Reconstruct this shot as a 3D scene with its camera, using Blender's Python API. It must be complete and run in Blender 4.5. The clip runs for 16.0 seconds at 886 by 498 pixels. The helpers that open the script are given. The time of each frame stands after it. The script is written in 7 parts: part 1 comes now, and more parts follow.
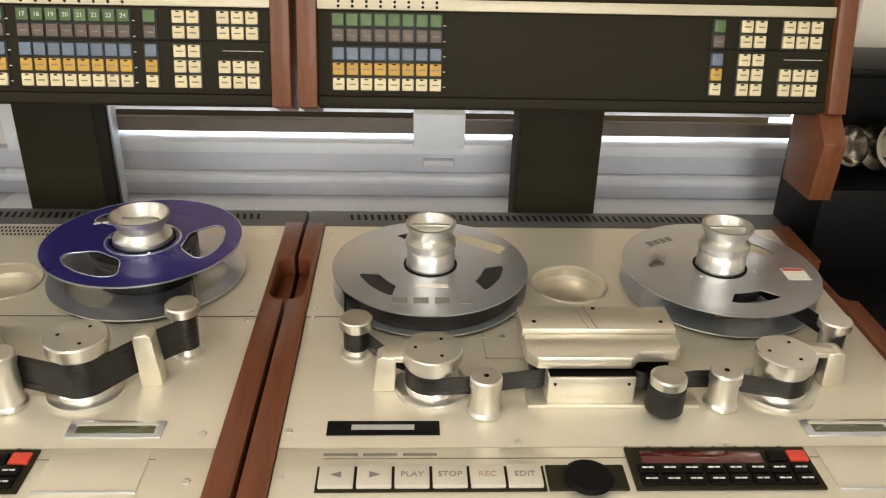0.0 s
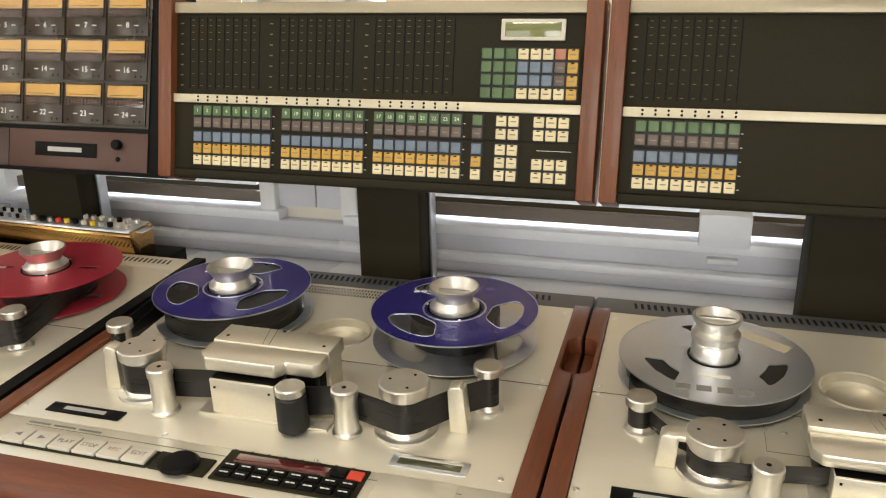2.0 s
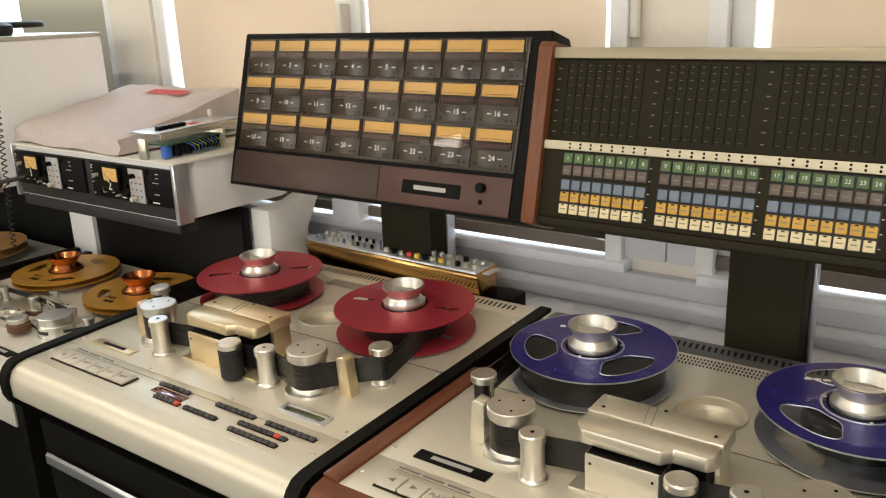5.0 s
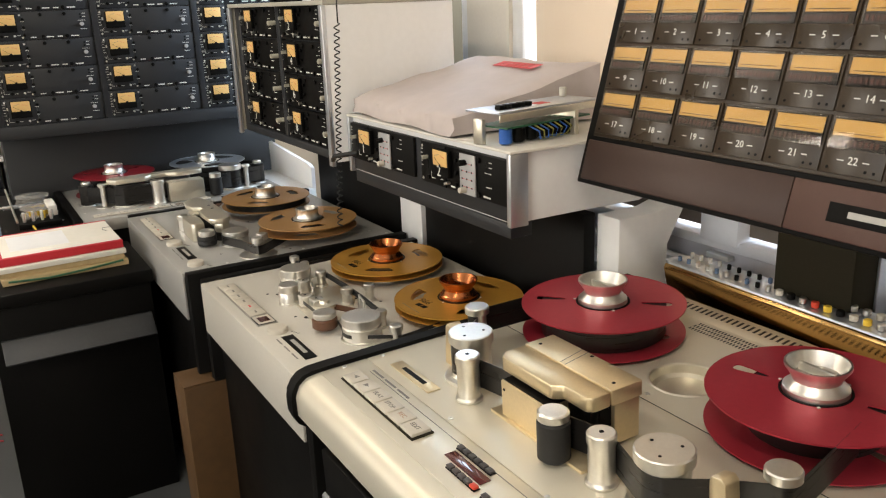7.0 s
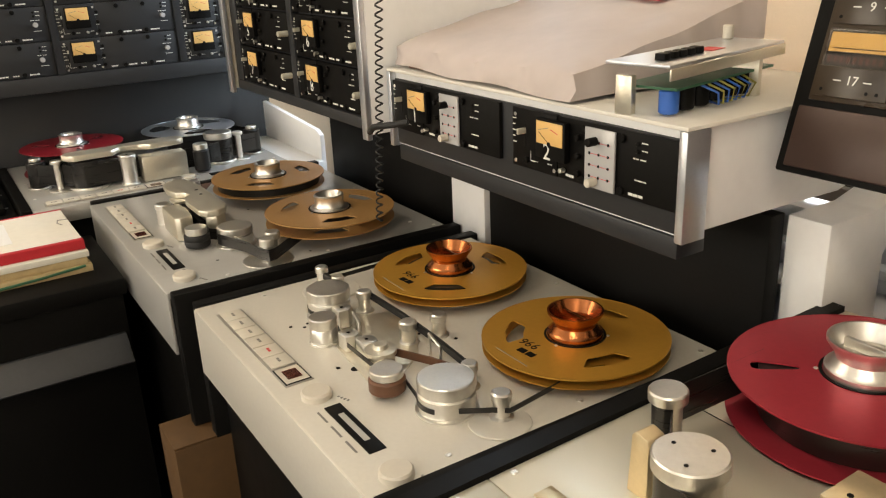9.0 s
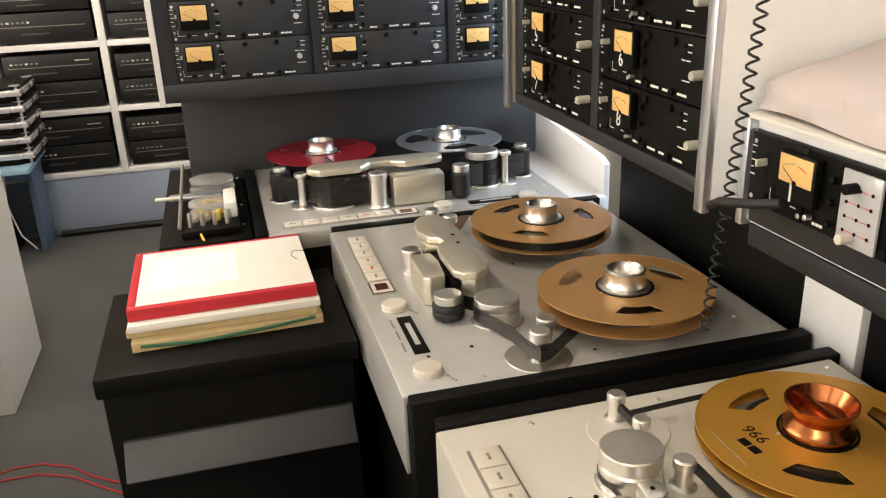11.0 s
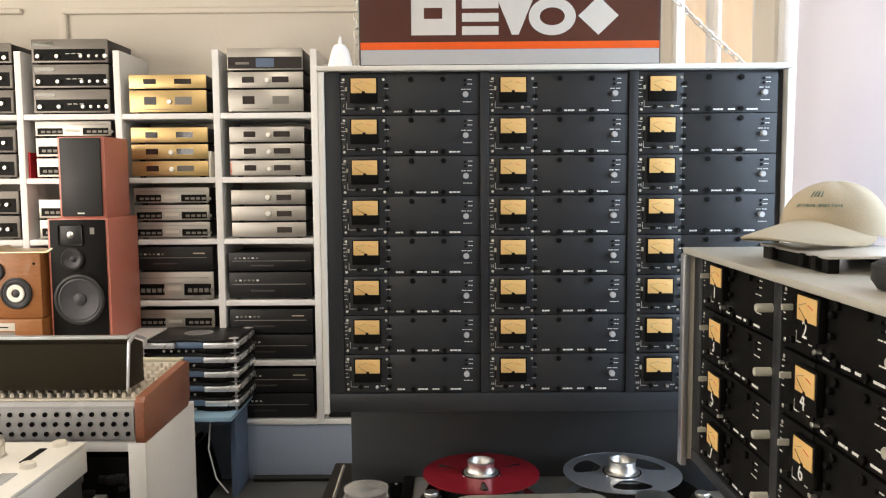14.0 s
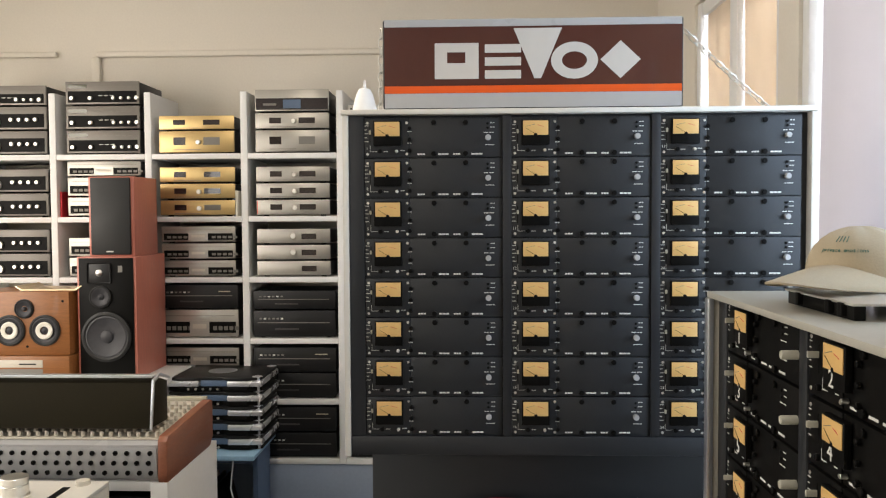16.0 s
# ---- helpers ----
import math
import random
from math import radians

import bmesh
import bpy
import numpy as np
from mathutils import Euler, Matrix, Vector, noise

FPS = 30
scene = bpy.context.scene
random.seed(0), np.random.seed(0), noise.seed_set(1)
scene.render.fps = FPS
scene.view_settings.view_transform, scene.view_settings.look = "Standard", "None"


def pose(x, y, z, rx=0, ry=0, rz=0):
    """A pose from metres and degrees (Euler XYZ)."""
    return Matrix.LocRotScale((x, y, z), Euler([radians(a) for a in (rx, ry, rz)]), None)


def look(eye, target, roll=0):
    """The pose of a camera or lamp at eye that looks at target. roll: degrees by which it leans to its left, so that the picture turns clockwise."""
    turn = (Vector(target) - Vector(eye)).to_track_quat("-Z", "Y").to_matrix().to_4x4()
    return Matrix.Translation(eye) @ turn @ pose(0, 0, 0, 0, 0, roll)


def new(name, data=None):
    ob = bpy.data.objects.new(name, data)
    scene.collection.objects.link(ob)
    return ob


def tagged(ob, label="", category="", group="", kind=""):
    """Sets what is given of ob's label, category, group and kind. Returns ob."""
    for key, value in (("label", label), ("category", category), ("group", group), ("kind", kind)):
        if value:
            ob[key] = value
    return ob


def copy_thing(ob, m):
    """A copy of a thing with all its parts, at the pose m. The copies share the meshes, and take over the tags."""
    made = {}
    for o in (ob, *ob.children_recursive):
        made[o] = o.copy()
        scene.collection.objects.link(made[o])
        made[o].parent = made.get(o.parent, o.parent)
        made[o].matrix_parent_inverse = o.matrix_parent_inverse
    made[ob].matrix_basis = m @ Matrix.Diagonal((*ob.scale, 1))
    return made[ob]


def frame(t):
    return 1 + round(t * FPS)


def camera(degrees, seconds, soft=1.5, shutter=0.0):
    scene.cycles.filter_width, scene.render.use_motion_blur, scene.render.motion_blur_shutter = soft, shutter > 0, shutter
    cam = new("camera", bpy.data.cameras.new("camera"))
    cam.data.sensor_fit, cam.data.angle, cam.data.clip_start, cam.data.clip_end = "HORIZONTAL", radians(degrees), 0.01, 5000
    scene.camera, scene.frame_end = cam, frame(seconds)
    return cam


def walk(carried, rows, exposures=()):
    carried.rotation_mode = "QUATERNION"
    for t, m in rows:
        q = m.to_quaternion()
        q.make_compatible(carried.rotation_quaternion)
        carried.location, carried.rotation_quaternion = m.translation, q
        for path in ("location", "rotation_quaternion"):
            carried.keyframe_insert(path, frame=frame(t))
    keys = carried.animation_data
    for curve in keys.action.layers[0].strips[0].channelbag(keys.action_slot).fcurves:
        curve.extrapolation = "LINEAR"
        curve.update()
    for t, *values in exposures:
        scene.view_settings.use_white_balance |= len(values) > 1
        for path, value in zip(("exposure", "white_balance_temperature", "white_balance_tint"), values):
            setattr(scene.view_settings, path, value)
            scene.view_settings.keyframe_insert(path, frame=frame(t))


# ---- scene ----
cam = camera(56.5, 16.0, soft=1.2)
PATH = [
    (0, (0.064, 0.018, 1.412), (0.145, 1.816, 0.54), 1.5),
    (0.5, (0.055, -0.028, 1.415), (-0.148, 1.782, 0.59), 0.9),
    (1, (0.035, -0.061, 1.418), (-0.39, 1.739, 0.656), -0.4),
    (1.5, (0.025, -0.093, 1.435), (-0.492, 1.701, 0.718), -0.8),
    (2, (0.027, -0.108, 1.446), (-0.514, 1.699, 0.782), -1.1),
    (2.5, (0.031, -0.113, 1.46), (-0.541, 1.698, 0.831), -1.3),
    (3, (0.016, -0.111, 1.454), (-0.604, 1.696, 0.864), -1.1),
    (3.5, (-0.018, -0.108, 1.446), (-0.719, 1.678, 0.882), -1.0),
    (4, (-0.056, -0.102, 1.447), (-0.884, 1.631, 0.89), -1.1),
    (4.5, (-0.112, -0.09, 1.458), (-1.091, 1.559, 0.893), -1.8),
    (5, (-0.17, -0.081, 1.464), (-1.3, 1.466, 0.89), -2.1),
    (5.2, (-0.191, -0.063, 1.473), (-1.391, 1.427, 0.89), -2.6),
    (7.3, (-0.64, 0.209, 1.396), (-2.305, 1.153, 0.817), -2.0),
    (7.5, (-0.719, 0.206, 1.393), (-2.373, 1.168, 0.81), -1.9),
    (8, (-0.876, 0.208, 1.385), (-2.482, 1.229, 0.771), -2.1),
    (8.2, (-0.925, 0.221, 1.373), (-2.514, 1.256, 0.738), -2.0),
    (10.3, (-1.428, 0.438, 1.335), (-3.052, 1.266, 0.512), -1.9),
    (10.5, (-1.473, 0.421, 1.339), (-3.138, 1.182, 0.534), -2.1),
    (11, (-1.604, 0.436, 1.355), (-3.411, 0.906, 0.639), -2.2),
    (11.5, (-1.697, 0.508, 1.408), (-3.601, 0.702, 0.827), -2.0),
    (12, (-1.733, 0.55, 1.441), (-3.679, 0.617, 0.983), -1.4),
    (12.5, (-1.739, 0.561, 1.482), (-3.704, 0.591, 1.108), -0.9),
    (13, (-1.749, 0.581, 1.505), (-3.727, 0.59, 1.208), -0.7),
    (13.5, (-1.743, 0.584, 1.533), (-3.73, 0.581, 1.303), -0.5),
    (14, (-1.744, 0.587, 1.547), (-3.737, 0.574, 1.376), -0.4),
    (14.5, (-1.741, 0.591, 1.555), (-3.737, 0.571, 1.428), -0.3),
    (15, (-1.743, 0.594, 1.556), (-3.74, 0.569, 1.461), -0.2),
    (15.5, (-1.743, 0.595, 1.557), (-3.741, 0.555, 1.475), -0.2),
    (16, (-1.742, 0.593, 1.558), (-3.739, 0.52, 1.477), -0.3),
]
walk(cam, [(t, look(eye, target, roll)) for t, eye, target, roll in PATH],
     exposures=[(0, 0.18, 6400, 10), (2.5, 0.1, 6400, 10), (5, -0.05, 6550, 10), (7.5, 0.06, 6500, 12), (10.5, 0.34, 7700, 12), (11, 0.45, 6800, 14),
                (11.5, 0.4, 6750, 14), (12.5, 0.22, 6500, 13), (14, -0.02, 6500, 13), (16, -0.32, 6350, 12)])

# ---------------------------------------------------------------- light
world = bpy.data.worlds.new("sky")
scene.world = world
world.use_nodes = True
wn = world.node_tree
sky = wn.nodes.new("ShaderNodeTexSky")
sky.sky_type, sky.sun_disc, sky.sun_elevation, sky.sun_rotation = "NISHITA", False, radians(35), radians(20)
wn.links.new(sky.outputs[0], wn.nodes["Background"].inputs[0])
wn.nodes["Background"].inputs[1].default_value = 0.12


def lamp(name, eye, target, w, h, power, col):
    data = bpy.data.lights.new(name, "AREA")
    data.shape, data.size, data.size_y, data.energy, data.color = "RECTANGLE", w, h, power, col
    ob = new(name, data)
    ob.matrix_world = look(eye, target)
    return ob


# daylight in the window openings of the wall behind the machines
for wx in (-1.72, 0.1, 1.8):
    lamp("window_light", (wx, 1.95, 1.65), (wx, 0.0, 1.35), 1.5, 1.5, 66, (0.80, 0.89, 1.0))
lamp("window_light", (-5.03, 1.95, 1.65), (-5.2, 0.0, 0.9), 1.0, 1.5, 95, (0.80, 0.88, 1.0))
lamp("window_light", (-3.95, 1.95, 1.65), (-3.95, 0.0, 1.2), 0.7, 1.5, 26, (0.85, 0.92, 1.0))
lamp("window_light", (-3.15, 1.95, 1.65), (-3.7, 0.0, 1.0), 0.75, 1.5, 32, (0.62, 0.80, 1.0))
# added fill from unseen openings opposite, powers tuned to brighten shelves and panels
for wx, tx, watts, tint in ((-4.2, -5.6, 62, (1.0, 0.90, 0.76)), (-1.9, -1.9, 20, (1.0, 0.95, 0.86)), (0.6, 0.6, 54, (1.0, 0.95, 0.86))):
    lamp("window_light_back", (wx, -2.62, 1.75), (tx, 0.0, 1.3), 1.6, 1.6, watts, tint)


# two ceiling luminaires
for wx in (-0.6, -3.6):
    lamp("ceiling_light", (wx, -0.35, 2.83), (wx, -0.35, 0.0), 1.4, 0.16, 22, (1.0, 0.90, 0.74))


# ---------------------------------------------------------------- materials
def material(name, col, rough=0.5, metal=0.0, vary=0.12, grain=60.0, bump=0.1, spot=4.0, stretch=(1, 1, 1), alpha=1.0,
             trans=0.0, coat=0.0, spread=0.0, ior=1.45, spec=0.5):
    """A plain procedural surface: colour drifting at two scales, fine relief, uneven gloss, and a spread from piece to piece."""
    m = bpy.data.materials.new(name)
    m.use_nodes = True
    t = m.node_tree
    p = t.nodes["Principled BSDF"]
    N = lambda k: t.nodes.new("ShaderNode" + k)
    co, mp = N("TexCoord"), N("Mapping")
    mp.inputs["Scale"].default_value = stretch
    t.links.new(co.outputs["Object"], mp.inputs[0])
    big, fine = N("TexNoise"), N("TexNoise")
    big.inputs["Scale"].default_value, fine.inputs["Scale"].default_value = spot, grain
    big.inputs["Detail"].default_value, fine.inputs["Detail"].default_value = 4, 5
    t.links.new(mp.outputs[0], big.inputs[0]), t.links.new(mp.outputs[0], fine.inputs[0])
    add = N("Math")
    add.operation = "ADD"
    t.links.new(big.outputs[0], add.inputs[0]), t.links.new(fine.outputs[0], add.inputs[1])
    rng = N("MapRange")
    rng.inputs[1].default_value, rng.inputs[2].default_value = 0.6, 1.4
    rng.inputs[3].default_value, rng.inputs[4].default_value = 1 - vary, 1 + vary
    t.links.new(add.outputs[0], rng.inputs[0])
    info, rs, mul = N("ObjectInfo"), N("MapRange"), N("Math")
    rs.inputs[3].default_value, rs.inputs[4].default_value = 1 - spread, 1 + spread
    t.links.new(info.outputs["Random"], rs.inputs[0])
    mul.operation = "MULTIPLY"
    t.links.new(rng.outputs[0], mul.inputs[0]), t.links.new(rs.outputs[0], mul.inputs[1])
    mix = N("VectorMath")
    mix.operation = "SCALE"
    mix.inputs[0].default_value = col
    t.links.new(mul.outputs[0], mix.inputs["Scale"])
    t.links.new(mix.outputs[0], p.inputs["Base Color"])
    rr = N("MapRange")
    rr.inputs[1].default_value, rr.inputs[2].default_value = 0.3, 0.7
    rr.inputs[3].default_value, rr.inputs[4].default_value = rough * 0.85, min(1, rough * 1.15)
    t.links.new(big.outputs[0], rr.inputs[0]), t.links.new(rr.outputs[0], p.inputs["Roughness"])
    if bump:
        b = N("Bump")
        b.inputs["Strength"].default_value, b.inputs["Distance"].default_value = bump, 0.001
        t.links.new(fine.outputs[0], b.inputs["Height"]), t.links.new(b.outputs[0], p.inputs["Normal"])
    p.inputs["Metallic"].default_value, p.inputs["Alpha"].default_value = metal, alpha
    p.inputs["Transmission Weight"].default_value, p.inputs["Coat Weight"].default_value = trans, coat
    p.inputs["IOR"].default_value, p.inputs["Specular IOR Level"].default_value = ior, spec
    return m


def cloth(name, col, through_light):
    """Woven fabric that lets part of the daylight through."""
    m = material(name, col, 0.95, 0, 0.05, 400, 0.2, 2.0)
    t = m.node_tree
    tr, mx = t.nodes.new("ShaderNodeBsdfTranslucent"), t.nodes.new("ShaderNodeMixShader")
    tr.inputs[0].default_value = (*col, 1)
    mx.inputs[0].default_value = through_light
    out = t.nodes["Material Output"]
    t.links.new(t.nodes["Principled BSDF"].outputs[0], mx.inputs[1]), t.links.new(tr.outputs[0], mx.inputs[2])
    t.links.new(mx.outputs[0], out.inputs[0])
    return m


def glow(name, col, strength):
    m = material(name, col, 0.4, 0, 0.03, 80, 0)
    p = m.node_tree.nodes["Principled BSDF"]
    p.inputs["Emission Color"].default_value, p.inputs["Emission Strength"].default_value = (*col, 1), strength
    return m


ALU = material("champagne_aluminium", (0.72, 0.675, 0.555), 0.42, 0.5, 0.04, 300, 0.04, 3, (1, 12, 1))
STEEL = material("turned_aluminium", (0.78, 0.76, 0.71), 0.36, 1.0, 0.06, 200, 0.03, 20)
BRUSH = material("silver_flange", (0.66, 0.69, 0.74), 0.33, 0.9, 0.05, 250, 0.04, 6)
SATIN = material("satin_cover", (0.74, 0.695, 0.58), 0.36, 0.8, 0.05, 260, 0.05, 6)
GOLDM = material("gilt_cover", (0.74, 0.61, 0.39), 0.34, 0.8, 0.06, 260, 0.04, 6)
COPPER = material("copper_hub", (0.50, 0.175, 0.065), 0.24, 1.0, 0.08, 120, 0.02, 15)
MAHOG = material("mahogany", (0.13, 0.038, 0.014), 0.42, 0, 0.3, 35, 0.12, 8, (14, 1, 14), coat=0.15)
MAHOGX = material("mahogany_across", (0.13, 0.038, 0.014), 0.42, 0, 0.3, 35, 0.12, 8, (1, 14, 14), coat=0.15)
WALNUT = material("walnut_side", (0.155, 0.05, 0.018), 0.45, 0, 0.3, 35, 0.12, 8, (14, 14, 1), coat=0.1)
ROSE = material("rosy_veneer", (0.52, 0.175, 0.125), 0.4, 0, 0.15, 40, 0.06, 6, (14, 14, 1), coat=0.2)
OAKB = material("orange_veneer", (0.27, 0.105, 0.030), 0.42, 0, 0.25, 35, 0.08, 6, (14, 1, 14), coat=0.2)
BLACK = material("black_lacquer", (0.0050, 0.0047, 0.0043), 0.46, 0, 0.3, 150, 0.12, 5, spec=0.12)
PANEL = material("dark_panel", (0.0225, 0.0188, 0.0102), 0.6, 0, 0.15, 200, 0.08, 4, spec=0.14)
SLATE = material("slate_panel", (0.017, 0.0185, 0.021), 0.45, 0, 0.12, 200, 0.06, 4)
RUBBER = material("black_rubber", (0.012, 0.012, 0.012), 0.55, 0, 0.2, 200, 0.1, 8)
TAPE = material("magnetic_tape", (0.012, 0.011, 0.010), 0.3, 0, 0.2, 220, 0.05, 10, (1, 1, 30))
BTAPE = material("brown_tape", (0.12, 0.055, 0.03), 0.35, 0, 0.2, 220, 0.05, 10, (1, 1, 30))
CREAM = material("cream_strip", (0.58, 0.52, 0.38), 0.4, 0.2, 0.04, 150, 0.03, 5)
BLUEF = material("blue_flange", (0.036, 0.03, 0.20), 0.24, 0.35, 0.12, 60, 0.02, 9, coat=0.4)
REDF = material("red_flange", (0.42, 0.035, 0.055), 0.32, 0.45, 0.08, 120, 0.03, 9)
DRED = material("dark_red_flange", (0.25, 0.012, 0.02), 0.35, 0.3, 0.08, 120, 0.03, 9)
GOLDF = material("gold_flange", (0.56, 0.29, 0.045), 0.36, 0.5, 0.06, 160, 0.04, 9)
TANF = material("tan_flange", (0.50, 0.28, 0.10), 0.36, 0.5, 0.06, 160, 0.04, 9)
IVORY = material("ivory_key", (0.70, 0.60, 0.36), 0.4, 0, 0.05, 120, 0.05, 12, spread=0.06)
AMBERK = material("amber_key", (0.54, 0.315, 0.045), 0.4, 0, 0.06, 120, 0.05, 12, spread=0.1)
BLUEK = material("blue_key", (0.14, 0.185, 0.25), 0.4, 0, 0.06, 120, 0.05, 12, spread=0.12)
GREENK = material("green_key", (0.085, 0.145, 0.055), 0.4, 0, 0.06, 120, 0.05, 12, spread=0.15)
BROWNK = material("brown_key", (0.125, 0.092, 0.07), 0.4, 0, 0.06, 120, 0.05, 12, spread=0.12)
REDK = material("red_key", (0.62, 0.06, 0.03), 0.4, 0, 0.06, 120, 0.05, 12)
KEYW = material("pale_key", (0.57, 0.53, 0.45), 0.42, 0, 0.05, 120, 0.04, 12, spread=0.04)
AMBER = glow("lit_meter_scale", (0.70, 0.44, 0.16), 0.03)
AMBER2 = glow("console_meter_scale", (0.38, 0.215, 0.042), 0.012)
WHITEP = material("white_paint", (0.84, 0.84, 0.83), 0.5, 0, 0.03, 60, 0.06, 2)
OFFW = material("offwhite_lacquer", (0.70, 0.67, 0.60), 0.45, 0, 0.03, 80, 0.05, 3)
BEIGE = material("beige_lacquer", (0.60, 0.57, 0.50), 0.4, 0.15, 0.04, 140, 0.04, 3)
GREYA = material("grey_aluminium_deck", (0.47, 0.465, 0.44), 0.38, 0.45, 0.08, 180, 0.05, 5, (8, 1, 1))
WALLM = material("plaster_wall", (0.78, 0.73, 0.64), 0.85, 0, 0.04, 90, 0.25, 1.3)
# grey boards, raised towards blue in place of stronger daylight
SILL = material("daylit_grey_board", (0.66, 0.66, 0.71), 0.5, 0, 0.03, 70, 0.05, 2)
SHADEB = material("shaded_blind_brown", (0.17, 0.14, 0.115), 0.55, 0, 0.1, 30, 0.02, 2)
CEIL = material("ceiling_paint", (0.80, 0.78, 0.74), 0.9, 0, 0.03, 60, 0.1, 1.5)
CARPET = material("grey_carpet", (0.085, 0.088, 0.09), 0.97, 0, 0.3, 500, 0.7, 3)
BLUEW = material("bluish_base_board", (0.30, 0.36, 0.46), 0.6, 0, 0.06, 60, 0.1, 2)
ENDW = material("reddish_end_veneer", (0.27, 0.095, 0.05), 0.42, 0, 0.2, 35, 0.08, 6, (1, 14, 14), coat=0.2)
PALEC = material("satin_chrome", (0.80, 0.81, 0.84), 0.28, 0.6, 0.05, 120, 0.03, 10)
GILTBOX = material("gilt_sheet_metal", (0.52, 0.31, 0.11), 0.17, 1.0, 0.1, 60, 0.02, 5)
DARKCH = material("dark_chrome", (0.36, 0.33, 0.28), 0.24, 1.0, 0.1, 100, 0.02, 12)
# orange-brown cardboard, darkened for the shadow it stands in
BROWNB = material("shaded_cardboard", (0.085, 0.042, 0.012), 0.7, 0, 0.15, 40, 0.1, 5)
CREAMD = material("dull_champagne_strip", (0.36, 0.31, 0.215), 0.42, 0.3, 0.05, 150, 0.03, 5)
OLIVEP = material("olive_print", (0.13, 0.12, 0.075), 0.6, 0, 0.05, 80, 0, 6)
# white ledge paint, lifted and blued to carry daylight the lamps don't bring
LEDGEW = material("daylit_white_lacquer", (0.88, 0.90, 0.94), 0.3, 0, 0.03, 60, 0.04, 2)
TOPB = material("greyed_top_board", (0.43, 0.41, 0.35), 0.32, 0, 0.06, 90, 0.05, 3)
BLINDW = cloth("white_blind_fabric", (0.76, 0.73, 0.75), 0.32)
BLIND = cloth("blind_fabric", (0.73, 0.63, 0.51), 0.22)
KNOBI = material("ivory_knob", (0.44, 0.42, 0.34), 0.45, 0, 0.06, 120, 0.04, 12, spread=0.08)
# dark face; part of its brown stands in for the room's warm reflection
MFACE = material("warm_sheen_meter_face", (0.032, 0.021, 0.011), 0.28, 0.0, 0.15, 160, 0.05, 4, spec=0.5)
PAPER = material("paper", (0.78, 0.75, 0.66), 0.8, 0, 0.05, 50, 0.1, 8)
KRAFT = material("kraft_paper", (0.50, 0.38, 0.20), 0.8, 0, 0.12, 50, 0.15, 12)
REDB = material("red_cloth_tape", (0.50, 0.02, 0.03), 0.6, 0, 0.08, 200, 0.2, 8)
VINYL = material("grey_dust_cover", (0.52, 0.455, 0.43), 0.62, 0, 0.06, 30, 0.12, 5)
CANVAS = material("beige_canvas", (0.40, 0.33, 0.225), 0.9, 0, 0.07, 300, 0.4, 9)
SIGNB = material("sign_brown", (0.075, 0.022, 0.016), 0.12, 0, 0.05, 40, 0, 3, coat=0.6)
SIGNW = material("sign_white", (0.58, 0.55, 0.51), 0.2, 0, 0.03, 40, 0, 3, coat=0.5)
SIGNG = material("sign_grey", (0.42, 0.42, 0.42), 0.25, 0, 0.03, 40, 0, 3, coat=0.5)
SIGNO = material("sign_orange", (0.75, 0.10, 0.012), 0.2, 0, 0.03, 40, 0, 3, coat=0.5)
LCD = material("green_lcd", (0.20, 0.21, 0.08), 0.15, 0, 0.05, 80, 0, 6, coat=0.8)
LCDD = material("olive_window", (0.07, 0.075, 0.04), 0.12, 0, 0.1, 80, 0, 6, coat=0.8)
REDW = material("dark_red_window", (0.09, 0.008, 0.008), 0.12, 0, 0.1, 80, 0, 6, coat=0.8)
PRINT = material("grey_print", (0.20, 0.19, 0.17), 0.6, 0, 0.05, 80, 0, 6)
PRINTW = material("white_print", (0.70, 0.69, 0.64), 0.6, 0, 0.05, 80, 0, 6)
PRINTM = material("silver_print", (0.42, 0.41, 0.38), 0.5, 0, 0.05, 80, 0, 6)
FADED = material("faded_orange_print", (0.42, 0.27, 0.19), 0.6, 0, 0.05, 80, 0, 6)
REDP = material("red_print", (0.60, 0.06, 0.06), 0.6, 0, 0.05, 80, 0, 6)
CHAMP = material("gold_anodised", (0.58, 0.42, 0.19), 0.35, 0.8, 0.05, 200, 0.04, 4, spread=0.1)
GREYF = material("dull_grey_fascia", (0.20, 0.185, 0.165), 0.42, 0.4, 0.06, 200, 0.04, 4, spread=0.12)
SILV = material("silver_fascia", (0.42, 0.40, 0.36), 0.36, 0.7, 0.05, 200, 0.04, 4, spread=0.12)
ANTH = material("anthracite_fascia", (0.012, 0.012, 0.0125), 0.4, 0.1, 0.1, 200, 0.05, 4, spread=0.2)
LBLUE = material("sky_blue_lacquer", (0.28, 0.46, 0.62), 0.4, 0, 0.06, 60, 0.05, 4)
NAVY = material("slate_blue_lacquer", (0.10, 0.15, 0.24), 0.5, 0, 0.06, 60, 0.05, 4)
YEL = material("yellow_plastic", (0.75, 0.50, 0.05), 0.4, 0, 0.08, 60, 0.05, 12)
CONE = material("speaker_cone", (0.04, 0.04, 0.045), 0.5, 0, 0.15, 60, 0.1, 12)
PCB = material("green_circuit_board", (0.03, 0.12, 0.06), 0.4, 0, 0.15, 90, 0.1, 20)
WIREB = material("blue_wire", (0.03, 0.12, 0.45), 0.4, 0, 0.08, 60, 0, 12)
WIREY = material("olive_wire", (0.28, 0.25, 0.05), 0.4, 0, 0.08, 60, 0, 12)
CLEAR = material("clear_plastic", (0.85, 0.82, 0.76), 0.08, 0, 0.03, 60, 0.05, 12, trans=0.75)

GLASS = material("meter_glass", (0.96, 0.95, 0.93), 0.04, 0, 0.0, 60, 0, 8, trans=1.0)


